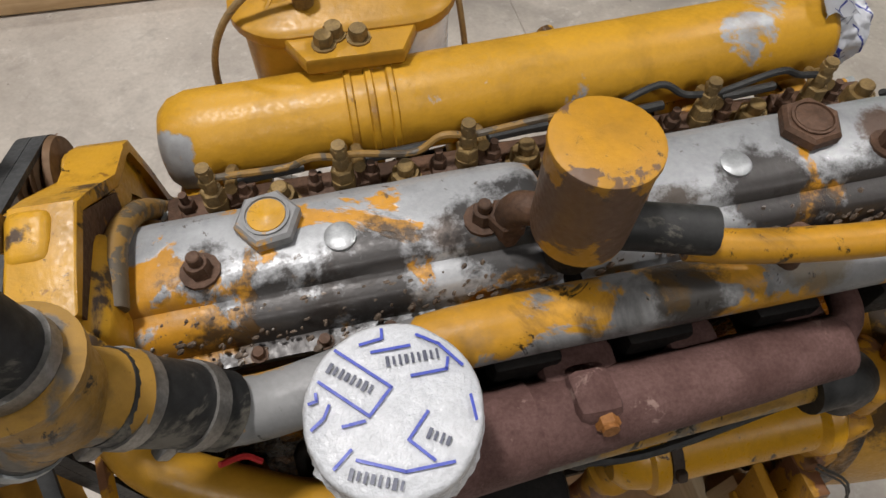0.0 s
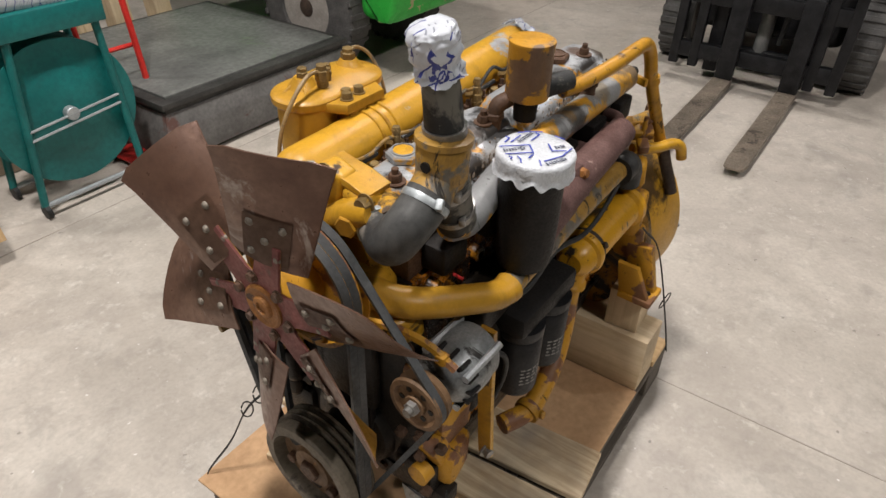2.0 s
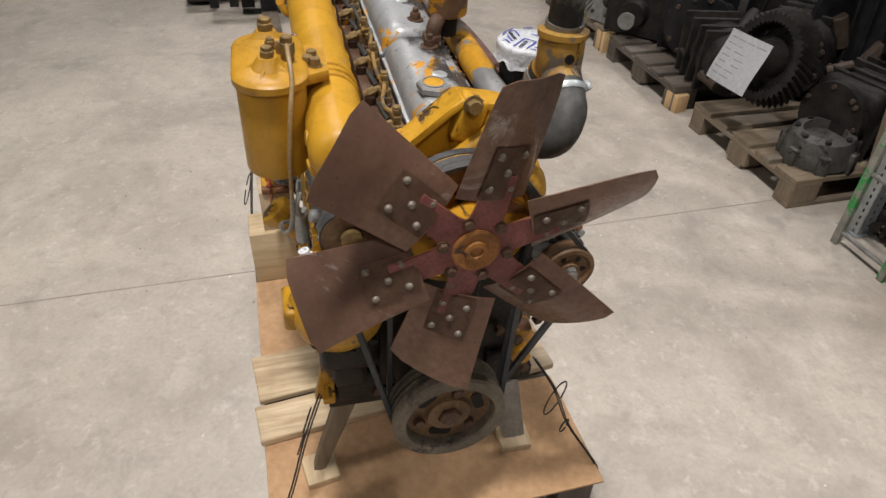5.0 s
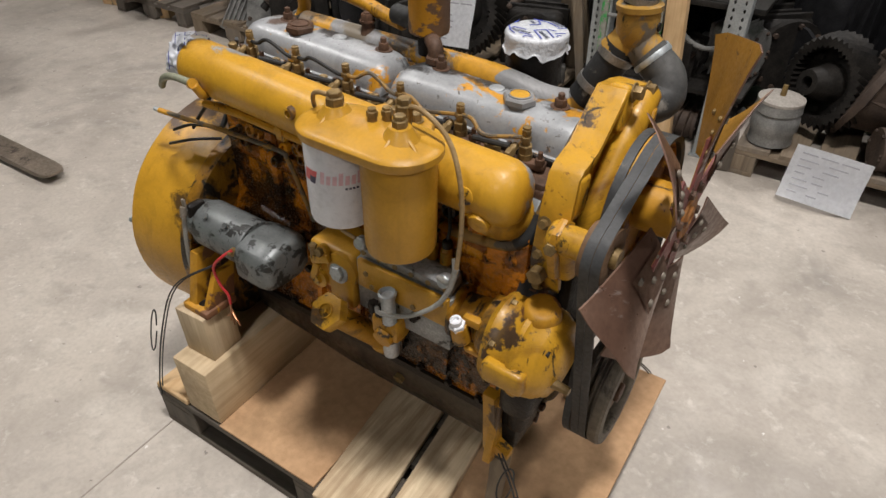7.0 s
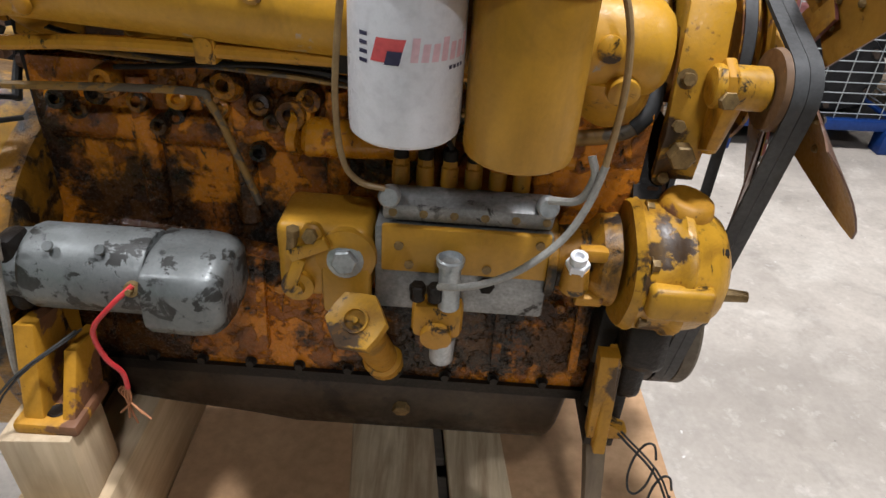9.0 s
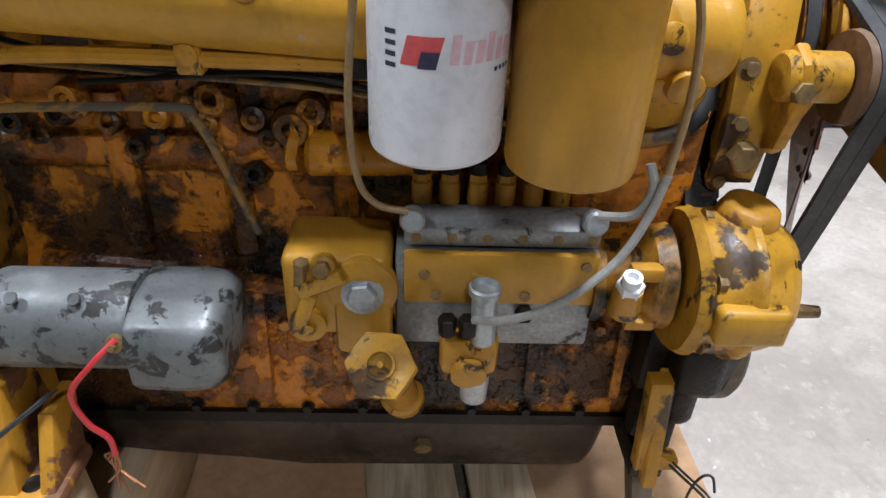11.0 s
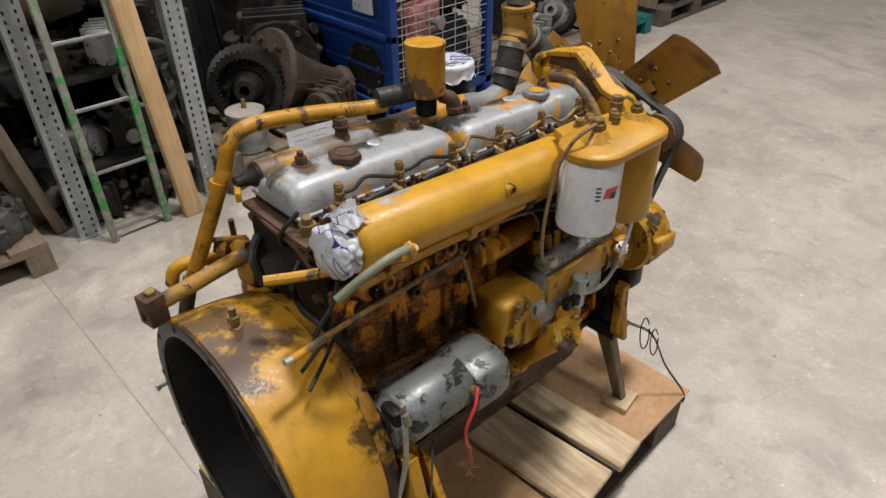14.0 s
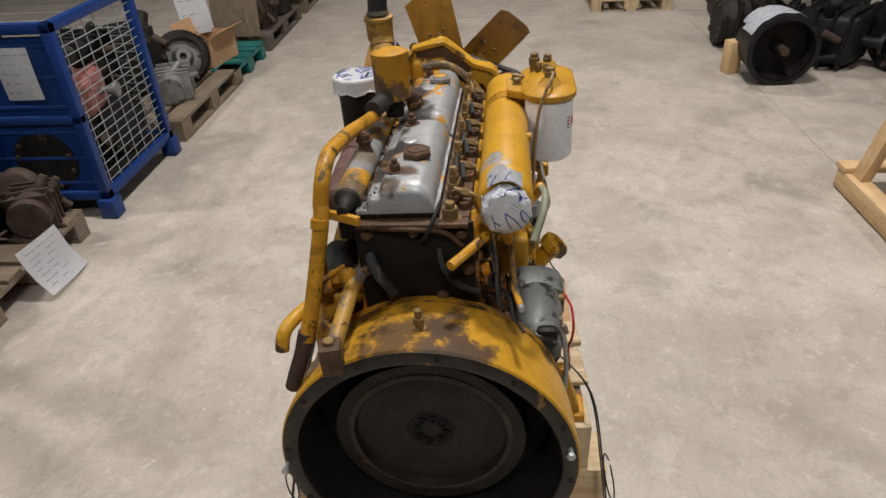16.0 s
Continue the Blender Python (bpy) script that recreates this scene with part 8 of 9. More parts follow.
part("shell", lathe(bmn(), (0, 0, 0), (0, 0, 1), [(0, 0.13), (0.02, 0.155), (0.1, 0.15), (0.14, 0.13), (0.15, 0.09), (0.11, 0.085)], 30), "clutch_iron", cl)
for k in range(7):
    a = k * 2 * math.pi / 7
    part("lug", box(bmn(), (0.15 * math.cos(a), 0.15 * math.sin(a), 0.05), (0.04, 0.05, 0.1), (0, 0, math.degrees(a)), 0.008), "clutch_iron", cl)
    part("bolt", nut(bmn(), (0.11 * math.cos(a), 0.11 * math.sin(a), 0.138), (0, 0, 1), 0.014, 0.014), "dark_iron", cl)
cl.matrix_basis = pose(-0.67, 2.1, PT, 6, 0, 20)
R9 = random.Random(9)
for i, (x, y, sx, sy, sz, mt) in enumerate(((-1.55, 2.13, 0.5, 0.38, 0.34, "dark_iron"), (-1.95, 2.29, 0.42, 0.5, 0.42, "truck_black"), (-1.7, 2.68, 0.6, 0.4, 0.6, "dark_iron"), (-2.35, 2.1, 0.45, 0.4, 0.3, "dark_iron"), (-2.75, 2.41, 0.5, 0.45, 0.42, "truck_black"), (-2.4, 2.7, 0.5, 0.4, 0.62, "dark_iron"), (-3.3, 2.77, 0.6, 0.5, 0.55, "truck_black"), (-4.6, 2.29, 0.5, 0.5, 0.42, "dark_iron"), (-5.2, 2.35, 0.5, 0.5, 0.36, "brown_iron"), (-5.7, 2.57, 0.5, 0.5, 0.4, "dark_iron"), (-1.25, 3.01, 0.5, 0.4, 0.7, "truck_black"))):
    casting("gearbox", (x, y, PT), (sx, sy, sz), mt, 20 + i, "dark greasy gearbox heaped on a pallet", "gearbox", "gearboxes", R9.uniform(0, 360), i % 3 == 0)


def branch_manifold(x, y, z, turn, mt):
    t = thing("old_manifold", (0, 0, 0), "faded red cast manifold with branched ports", "manifold", "old manifolds")
    part("runner", tube(bmn(), [(-0.25, 0, 0.1), (0, 0.03, 0.14), (0.25, 0, 0.12)], 0.045, 14), mt, t)
    for k in range(3):
        u = -0.2 + 0.2 * k
        part("port", tube(bmn(), [(u, 0, 0.12), (u + 0.03, -0.09, 0.15), (u + 0.05, -0.16, 0.11)], 0.038, 12), mt, t)
        part("port_flange", box(bmn(), (u + 0.052, -0.165, 0.108), (0.11, 0.02, 0.09), (20, 0, 5), 0.006), mt, t)
    t.matrix_basis = pose(x, y, z, 14, -12, turn)
    return t


branch_manifold(-2.95, 2.15, PT + 0.22, 30, "pink_iron")
branch_manifold(-2.6, 2.1, PT + 0.28, -25, "pink_iron")
branch_manifold(-3.15, 2.25, PT + 0.3, 70, "pink_iron")
fc2 = thing("finned_cover", (0, 0, 0), "long grey finned cover leaning on the pallet", "cover")
part("plate", box(bmn(), (0, 0, 0.22), (0.2, 0.03, 0.44), (0, 0, 0), 0.01), "grey_iron", fc2)
for k in range(6):
    part("fin", box(bmn(), (-0.08 + 0.032 * k, -0.022, 0.22), (0.008, 0.02, 0.4), (0, 0, 0), 0.002, 1), "grey_iron", fc2)
fc2.matrix_basis = pose(-2.82, 1.9, 0.06, -32, 18, 12)
ht = thing("engine_plate", (0, 0, 0), "grey bolted plate leaning on the pallet edge", "plate")
part("plate", box(bmn(), (0, 0, 0.16), (0.3, 0.03, 0.32), (0, 0, 0), 0.006), "grey_iron", ht)
for k in range(6):
    part("bolt", hexagon(bmn(), (-0.12 + 0.12 * (k % 3), -0.015, 0.05 + 0.22 * (k // 3)), (0, -1, 0), 0.014, 0.012), "brown_iron", ht)
ht.matrix_basis = pose(-2.5, 1.93, PT, -28, 0, 20)
rad = thing("radiator", (0, 0, 0), "brown finned radiator standing on a pallet", "radiator")
part("frame", box(bmn(), (0, 0, 0.35), (0.54, 0.09, 0.7), (0, 0, 0), 0.01), "brown_iron", rad)
for k in range(24):
    part("fin", box(bmn(), (-0.24 + k * 0.0209, -0.05, 0.36), (0.009, 0.02, 0.62)), "brown_iron", rad)
rad.matrix_basis = pose(-3.72, 2.03, PT, -8, 0, 76)
for x, y, w, h, tn in ((-4.27, 2.04, 0.2, 0.26, 10), (-3.67, 2.0, 0.11, 0.19, 25), (-2.42, 1.92, 0.1, 0.13, 5), (-1.52, 1.92, 0.1, 0.1, 8)):
    solo("wood_wedge", box(bmn(), (x, y, h / 2), (w, w * 0.8, h), (0, 0, tn), 0.004), "fresh_wood_z", "short bright pine block beside the pallets", "wooden block", "loose blocks")

# rack with perforated posts, ladder and timber
perforated_post(-0.31, 2.04, 2.3, "galvanised perforated rack post")
perforated_post(0.295, 2.01, 2.3, "galvanised perforated rack post")
perforated_post(-0.33, 3.08, 2.3, "galvanised perforated rack post")
perforated_post(0.29, 3.08, 2.3, "galvanised perforated rack post")
ld = thing("ladder_frame", (0, 0, 0), "chipped green steel ladder frame leaning at the rack", "ladder")
for x in (-0.25, 0.0):
    part("side_rail", box(bmn(), (x, 1.92, 0.75), (0.03, 0.025, 1.5), (0, 0, 0), 0.003), "rail_green", ld)
for z in (0.06, 0.34, 0.62, 0.89, 1.16):
    part("rung", rod(bmn(), (-0.25, 1.92, z), (0.0, 1.92, z), 0.009, 8), "grey_iron", ld)
bm = bmn()
box(bm, (0.057, 1.9, 0.9), (0.085, 0.05, 1.8), (0, -4, 0), 0.004)
solo("timber_post", bm, "fresh_wood_z", "bright planed timber leaning upright at the rack", "timber")
for x, lean, y, w in ((-0.52, -9, 2.17, 0.05), (-0.58, -11, 2.3, 0.09), (-0.66, -8, 2.38, 0.09)):
    solo("leaning_plank", box(bmn(), (x, y, 0.78), (w, 0.025, 1.56), (0, lean, 0), 0.003), "old_wood_z", "weathered brown plank leaning at the rack", "plank", "leaning planks")
for z, wide, y, deep in ((0.28, 0.78, 2.54, 0.9), (0.68, 0.78, 2.54, 0.9)):
    solo("rack_shelf", box(bmn(), (0.0, y, z), (wide, deep, 0.025), (0, 0, 0), 0.003), "dark_iron", "dark steel shelf of the rack", "shelf", "rack shelves")
SH = ((-0.2, 2.27, 0.29, 0.25, 0.22, 0.16, "grey_iron"), (0.05, 2.22, 0.29, 0.22, 0.2, 0.2, "dark_iron"), (0.25, 2.37, 0.29, 0.25, 0.25, 0.26, "grey_iron"), (-0.2, 2.27, 0.69, 0.24, 0.2, 0.15, "brown_iron"), (0.08, 2.25, 0.69, 0.26, 0.2, 0.16, "grey_iron"), (0.26, 2.42, 0.69, 0.25, 0.22, 0.2, "dark_iron"), (-0.15, 2.22, 0.0, 0.26, 0.24, 0.2, "dark_iron"), (0.1, 2.17, 0.0, 0.22, 0.2, 0.16, "brown_iron"), (0.2, 2.42, 0.0, 0.3, 0.22, 0.24, "grey_iron"))
for i, (x, y, z, sx, sy, sz, mt) in enumerate(SH):
    casting("spare_part", (x, y, z), (sx, sy, sz), mt, 60 + i, "small worn machine part on the rack", "machine part", "parts on the rack", R9.uniform(0, 360), i % 2)
bm = bmn()
tube(bm, [(0.17 + 0.15 * math.cos(a), 2.14, 0.62 + 0.15 * math.sin(a)) for a in np.linspace(0, 5.8, 12)], 0.012, 8, 4)
solo("steering_ring", bm, "grey_iron", "grey metal ring hung on the rack", "ring")
gc = thing("green_container", (0, 0, 0), "dark green steel container behind the rack", "container")
part("front_wall", box(bmn(), (0.4, 3.3, 1.1), (3.6, 0.04, 2.2)), "dark_green", gc)
for k in range(18):
    part("corrugation", box(bmn(), (-1.3 + k * 0.2, 3.27, 1.1), (0.08, 0.04, 2.2), (0, 0, 0), 0.01, 1), "dark_green", gc)
for i, (x, y, z, sx, sy, sz, mt, dr) in enumerate(((-0.22, 2.4, 0.85, 0.3, 0.22, 0.2, "brown_iron", 1), (0.1, 2.5, 0.87, 0.3, 0.26, 0.22, "dark_iron", 0), (-0.15, 2.75, 0.7, 0.4, 0.3, 0.3, "truck_black", 0), (0.2, 2.8, 0.7, 0.3, 0.3, 0.28, "dark_iron", 1), (-0.2, 2.75, 0.3, 0.4, 0.3, 0.34, "dark_iron", 0), (0.12, 2.78, 0.3, 0.36, 0.3, 0.3, "truck_black", 1), (-0.26, 2.2, 0.0, 0.2, 0.16, 0.14, "dark_iron", 0))):
    casting("spare_part", (x, y, z), (sx, sy, sz), mt, 160 + i, "dark greasy machine part heaped on the rack", "machine part", "parts on the rack", 47 * i, dr)
# dark parts heaped beside and behind the rack
for i, (x, y, z, sx, sy, sz, mt, dr) in enumerate(((-1.05, 2.75, PT, 0.5, 0.4, 0.8, "truck_black", 0), (-0.72, 2.95, 0.0, 0.4, 0.3, 1.0, "dark_iron", 0), (-1.4, 2.5, PT, 0.4, 0.3, 0.45, "dark_iron", 1), (-1.5, 2.8, PT + 0.5, 0.5, 0.4, 0.5, "truck_black", 1), (0.62, 2.9, 0.0, 0.5, 0.35, 0.8, "truck_black", 0), (1.1, 3.0, 0.0, 0.6, 0.35, 0.9, "dark_iron", 0))):
    casting("gearbox", (x, y, z), (sx, sy, sz), mt, 180 + i, "black greasy gearbox heaped behind the row", "gearbox", "gearboxes", 61 * i, dr)
sack = rough_up(lathe(bmn(), (-0.28, 2.26, 0.99), (1, 0.1, 0.05), [(0, 0.06), (0.02, 0.1), (0.15, 0.11), (0.28, 0.1), (0.3, 0.05)], 22), 0.014, 9)
solo("canvas_roll", sack, "brown_iron", "grey-brown rolled canvas lying on the parts", "canvas roll", "", "", 50)
# differential, pump and label on the next pallet
gear_wheel("crown_wheel", (0.72, 2.27, PT + 0.235), 0.225, 0.09, 38, ("dark_iron", "dark_iron"), "large dark crown wheel standing on edge", (80, 0, -38), 0.35, "crown wheel")
df = thing("axle_carrier", (0, 0, 0), "dark cast axle carrier beside the crown wheel", "axle carrier")
bm = bmn()
lathe(bm, (0, 0, 0), (0.9, 0.1, -0.35), [(0, 0.06), (0.02, 0.24), (0.05, 0.25), (0.06, 0.2), (0.2, 0.15), (0.38, 0.1), (0.5, 0.085), (0.52, 0.11), (0.55, 0.11), (0.56, 0.05)], 26)
rough_up(bm, 0.012, 8)
part("cone", bm, "brown_iron", df, "", 50)
for k in range(6):
    a = k * math.pi / 3
    part("rib", rod(bmn(), (0.05, 0.19 * math.cos(a), 0.19 * math.sin(a)), (0.42, 0.06 * math.cos(a) + 0.04, 0.06 * math.sin(a) - 0.15), 0.018, 8), "brown_iron", df)
df.matrix_basis = pose(0.82, 2.29, PT + 0.27, 0, 0, -8)
pm = thing("feed_pump", (0, 0, 0), "pale grey feed pump with a lid", "pump")
part("body", rough_up(lathe(bmn(), (0, 0, 0), (0, 0, 1), [(0, 0.07), (0.01, 0.095), (0.06, 0.09), (0.08, 0.1), (0.13, 0.1), (0.15, 0.09), (0.16, 0.1), (0.2, 0.095)], 26), 0.004, 12), "grey_iron", pm)
part("lid", lathe(bmn(), (0, 0, 0.2), (0, 0, 1), [(0, 0.098), (0.012, 0.098), (0.022, 0.06), (0.024, 0.01)], 26), "rim", pm)
part("nipple", rod(bmn(), (0, 0, 0.22), (0, 0, 0.27), 0.014, 10, 0.01), "bronze_nut", pm)
pm.matrix_basis = pose(0.555, 2.05, PT)
bx = solo("wood_lump", box(bmn(), (0.375, 2.0, 0.1), (0.11, 0.16, 0.2), (0, 0, 12), 0.01), "dark_wood_z", "dark stained wooden block beside the pallet", "wooden block", "loose blocks")
sheet("label_sheet", (0.825, 1.86, 0.118), (0.3, 0.23), (62, 5, 2), "white paper label with grey printed lines hanging over the pallet edge", 7, 0.018, 5)
casting("bearing_housing", (1.1, 2.06, PT), (0.3, 0.22, 0.2), "brown_iron", 31, "brown cylindrical bearing housing on the pallet", "housing", "", 20, 1)
casting("gearbox", (1.15, 2.65, PT), (0.45, 0.4, 0.5), "dark_iron", 33, "dark greasy gearbox heaped on a pallet", "gearbox", "gearboxes", 60)
casting("gearbox", (0.35, 2.75, PT), (0.4, 0.4, 0.4), "dark_iron", 34, "dark greasy gearbox heaped on a pallet", "gearbox", "gearboxes", 130)

# blue mesh crate
cr = thing("mesh_crate", (1.4, 1.88, 0), "blue steel mesh crate full of dark parts", "crate")
CX0, CX1, CY0, CY1 = 1.4, 2.23, 1.88, 3.1
for x in (CX0 + 0.025, CX1 - 0.025):
    for y in (CY0 + 0.025, CY1 - 0.025):
        part("post", box(bmn(), (x, y, 0.56), (0.05, 0.05, 0.9), (0, 0, 0), 0.004), "blue", cr)
        part("foot", box(bmn(), (x, y, 0.055), (0.09, 0.09, 0.11), (0, 0, 0), 0.006), "blue", cr)
for z in (0.13, 0.99):
    for y in (CY0 + 0.02, CY1 - 0.02):
        part("rail", box(bmn(), ((CX0 + CX1) / 2, y, z), (CX1 - CX0, 0.04, 0.05), (0, 0, 0), 0.004), "blue", cr)
    for x in (CX0 + 0.02, CX1 - 0.02):
        part("rail", box(bmn(), (x, (CY0 + CY1) / 2, z), (0.04, CY1 - CY0, 0.05), (0, 0, 0), 0.004), "blue", cr)
for z, h in ((0.34, 0.36), (0.76, 0.38)):
    part("side_panel", box(bmn(), (CX0 + 0.03, (CY0 + CY1) / 2, z), (0.006, CY1 - CY0 - 0.09, h)), "blue", cr)
    for k in range(3):
        part("panel_fold", box(bmn(), (CX0 + 0.024, (CY0 + CY1) / 2, z - h / 2 + 0.04 + k * (h - 0.08) / 2), (0.012, CY1 - CY0 - 0.1, 0.02), (0, 0, 0), 0.003), "blue", cr)
part("side_rail", box(bmn(), (CX0 + 0.02, (CY0 + CY1) / 2, 0.55), (0.04, CY1 - CY0, 0.04), (0, 0, 0), 0.004), "blue", cr)
part("bottom", box(bmn(), ((CX0 + CX1) / 2, (CY0 + CY1) / 2, 0.14), (CX1 - CX0 - 0.06, CY1 - CY0 - 0.06, 0.01)), "dark_iron", cr)
for k in range(17):
    z = 0.18 + k * 0.047
    part("wire_rod", rod(bmn(), (CX0 + 0.04, CY0 + 0.02, z), (CX1 - 0.04, CY0 + 0.02, z), 0.0028, 6), "zinc", cr)
    part("wire_rod", rod(bmn(), (CX1 - 0.02, CY0 + 0.04, z), (CX1 - 0.02, CY1 - 0.04, z), 0.0028, 6), "zinc", cr)
for k in range(7):
    x = CX0 + 0.1 + k * 0.105
    part("wire_rod", rod(bmn(), (x, CY0 + 0.024, 0.15), (x, CY0 + 0.024, 0.97), 0.0028, 6), "zinc", cr)
sheet("label_sheet", (1.396, 2.11, 0.785), (0.18, 0.25), (90, 0, -90), "white paper label on the side of the blue crate", 5, 0.004, 8)
for i, (x, y, z, sz, mt) in enumerate(((1.63, 2.16, 0.15, 0.36, "dark_iron"), (1.98, 2.18, 0.15, 0.4, "truck_black"), (1.65, 2.5, 0.15, 0.6, "truck_black"), (1.97, 2.56, 0.15, 0.62, "dark_iron"), (1.72, 2.13, 0.48, 0.22, "pink_iron"), (1.98, 2.18, 0.56, 0.26, "dark_iron"))):
    casting("crate_part", (x, y, z), (0.42, 0.36, sz), mt, 80 + i, "dark machine part inside the blue crate", "machine part", "parts in the crate", 70 * i)
# beyond the crate: ring gears, carton, old hubs
gear_wheel("crown_wheel", (3.22, 2.16, PT + 0.17), 0.2, 0.07, 38, ("dark_iron", "grey_iron"), "dark crown wheel lying slanted on a pallet", (72, 0, -62), 0.35, "crown wheel")
casting("axle_half", (2.88, 2.12, PT), (0.45, 0.3, 0.2), "grey_iron", 40, "grey axle casting on a pallet", "axle", "", 20, 1)
casting("gearbox", (3.1, 2.5, PT), (0.5, 0.4, 0.45), "dark_iron", 41, "dark greasy gearbox heaped on a pallet", "gearbox", "gearboxes", 40)
bluep = euro_pallet(3.84, 2.48, "dark_wood", "blue painted wooden pallet in the row", "pallets along the aisle", 90)
for o in bluep.children:
    o.data = o.data.copy()
    o.data.materials[0] = M["teal"]
ct = thing("carton", (0, 0, 0), "open brown carton with lifted flaps", "carton")
for c, sz, tn in (((0, -0.17, 0.13), (0.46, 0.006, 0.26), (0, 0, 0)), ((0, 0.17, 0.13), (0.46, 0.006, 0.26), (0, 0, 0)), ((-0.23, 0, 0.13), (0.006, 0.34, 0.26), (0, 0, 0)), ((0.23, 0, 0.13), (0.006, 0.34, 0.26), (0, 0, 0)), ((0, 0, 0.004), (0.46, 0.34, 0.006), (0, 0, 0))):
    part("side", box(bmn(), c, sz, tn), "card", ct)
for c, sz, tn in (((0, -0.23, 0.3), (0.46, 0.14, 0.006), (-35, 0, 0)), ((-0.28, 0, 0.31), (0.12, 0.34, 0.006), (0, 40, 0)), ((0, 0.2, 0.33), (0.46, 0.15, 0.006), (70, 0, 0))):
    part("flap", box(bmn(), c, sz, tn), "card", ct)
ct.matrix_basis = pose(3.7, 2.15, PT, 0, 0, -12) @ Matrix.Scale(0.8, 4)
sheet("label_sheet", (3.86, 2.28, 0.47), (0.25, 0.3), (75, 0, -50), "white paper sheet on the carton", 3, 0.01, 9)
solo("leaning_plank", box(bmn(), (4.42, 2.15, 0.52), (0.03, 0.42, 0.75), (0, 8, 0), 0.004), "old_wood_z", "grey weathered board standing on a pallet", "plank", "leaning planks")
for i, (x, y) in enumerate(((4.75, 2.1), (5.25, 2.12), (5.8, 2.1), (6.35, 2.15), (6.8, 2.15))):
    casting("hub", (x, y, PT), (0.42, 0.42, 0.34), ("brown_iron", "dark_iron")[i % 2], 50 + i, "dark axle hub on a pallet", "hub", "hubs", 50 * i, 1)

# ---- black fork truck ----
tk = thing("fork_truck", (-3.6, 0.0, 0), "black fork truck with lowered steel forks", "fork truck")
for y in (-0.19, 0.205):
    bm = bmn()
    w = 0.056
    rings(bm, [[(x, y - w * k, 0.03 + lo), (x, y + w * k, 0.03 + lo), (x, y + w * k, 0.03 + hi), (x, y - w * k, 0.03 + hi)] for x, k, lo, hi in ((-2.15, 0.6, 0.012, 0.022), (-2.18, 0.92, 0.008, 0.024), (-2.25, 1.0, 0.004, 0.026), (-2.8, 1.0, 0.0, 0.034), (-3.3, 1.0, 0.0, 0.045), (-3.345, 1.0, 0.0, 0.055))])
    part("fork", bm, "fork", tk, "worn steel fork with a rounded tip")
    part("fork_shank", box(bmn(), (-3.33, y, 0.33), (0.045, 0.11, 0.62), (0, 0, 0), 0.006), "truck_black", tk)
for z in (0.2, 0.55):
    part("carriage_bar", box(bmn(), (-3.4, -0.06, z), (0.06, 1.04, 0.1), (0, 0, 0), 0.008), "truck_black", tk)
for y in (-0.55, -0.42, 0.3, 0.43):
    part("carriage_plate", box(bmn(), (-3.39, y, 0.62), (0.05, 0.06, 1.05), (0, 0, 0), 0.006), "truck_black", tk)
part("back_rest", box(bmn(), (-3.4, -0.06, 1.16), (0.05, 1.04, 0.06), (0, 0, 0), 0.006), "truck_black", tk)
for y in (-0.33, 0.21):
    part("mast_rail", box(bmn(), (-3.55, y, 1.1), (0.14, 0.09, 2.1), (0, 0, 0), 0.01), "truck_black", tk)
for z in (0.18, 0.95, 1.7):
    part("mast_tie", box(bmn(), (-3.56, -0.06, z), (0.06, 0.5, 0.1), (0, 0, 0), 0.01), "truck_black", tk)
part("lift_cylinder", rod(bmn(), (-3.57, -0.06, 0.15), (-3.57, -0.06, 1.5), 0.045, 16), "grey_iron", tk)
part("hose", tube(bmn(), [(-3.5, 0.05, 0.3), (-3.47, 0.07, 0.6), (-3.5, 0.06, 1.0), (-3.52, 0.05, 1.5)], 0.015, 8), "rubber", tk)
for y in (-0.66, 0.5):
    bm = bmn()
    lathe(bm, (-3.9, y - 0.1, 0.3), (0, 1, 0), [(0.01, 0.18), (0.0, 0.27), (0.02, 0.3), (0.18, 0.3), (0.2, 0.27), (0.19, 0.18)], 36, (False, False))
    wh = part("wheel", bm, "tyre", tk, "dusty black tyre", 30)
    for k in range(26):
        a = k * 2 * math.pi / 26
        part("tread_block", box(bmn(), (-3.9 + 0.3 * math.cos(a), y, 0.3 + 0.3 * math.sin(a)), (0.02, 0.19, 0.04), (0, -math.degrees(a), 0), 0.004, 1), "tyre", wh)
    part("rim", lathe(bmn(), (-3.9, y - 0.09, 0.3), (0, 1, 0), [(0, 0.19), (0.05, 0.17), (0.1, 0.08), (0.18, 0.19)], 24), "rim", wh)
bm = bmn()
box(bm, (-4.6, -0.08, 0.6), (1.7, 0.95, 0.7), (0, 0, 0), 0.08, 3)
part("body", bm, "truck_black", tk)
part("seat_hood", box(bmn(), (-4.7, -0.08, 1.05), (0.9, 0.8, 0.3), (0, 0, 0), 0.08, 3), "truck_black", tk)
for x in (-3.75, -5.2):
    for y in (-0.5, 0.34):
        part("guard_post", box(bmn(), (x, y, 1.5), (0.06, 0.06, 1.2), (0, 6 if x > -4 else -6, 0), 0.01), "truck_black", tk)
part("roof_guard", box(bmn(), (-4.45, -0.08, 2.1), (1.5, 0.9, 0.06), (0, 0, 0), 0.02), "truck_black", tk)

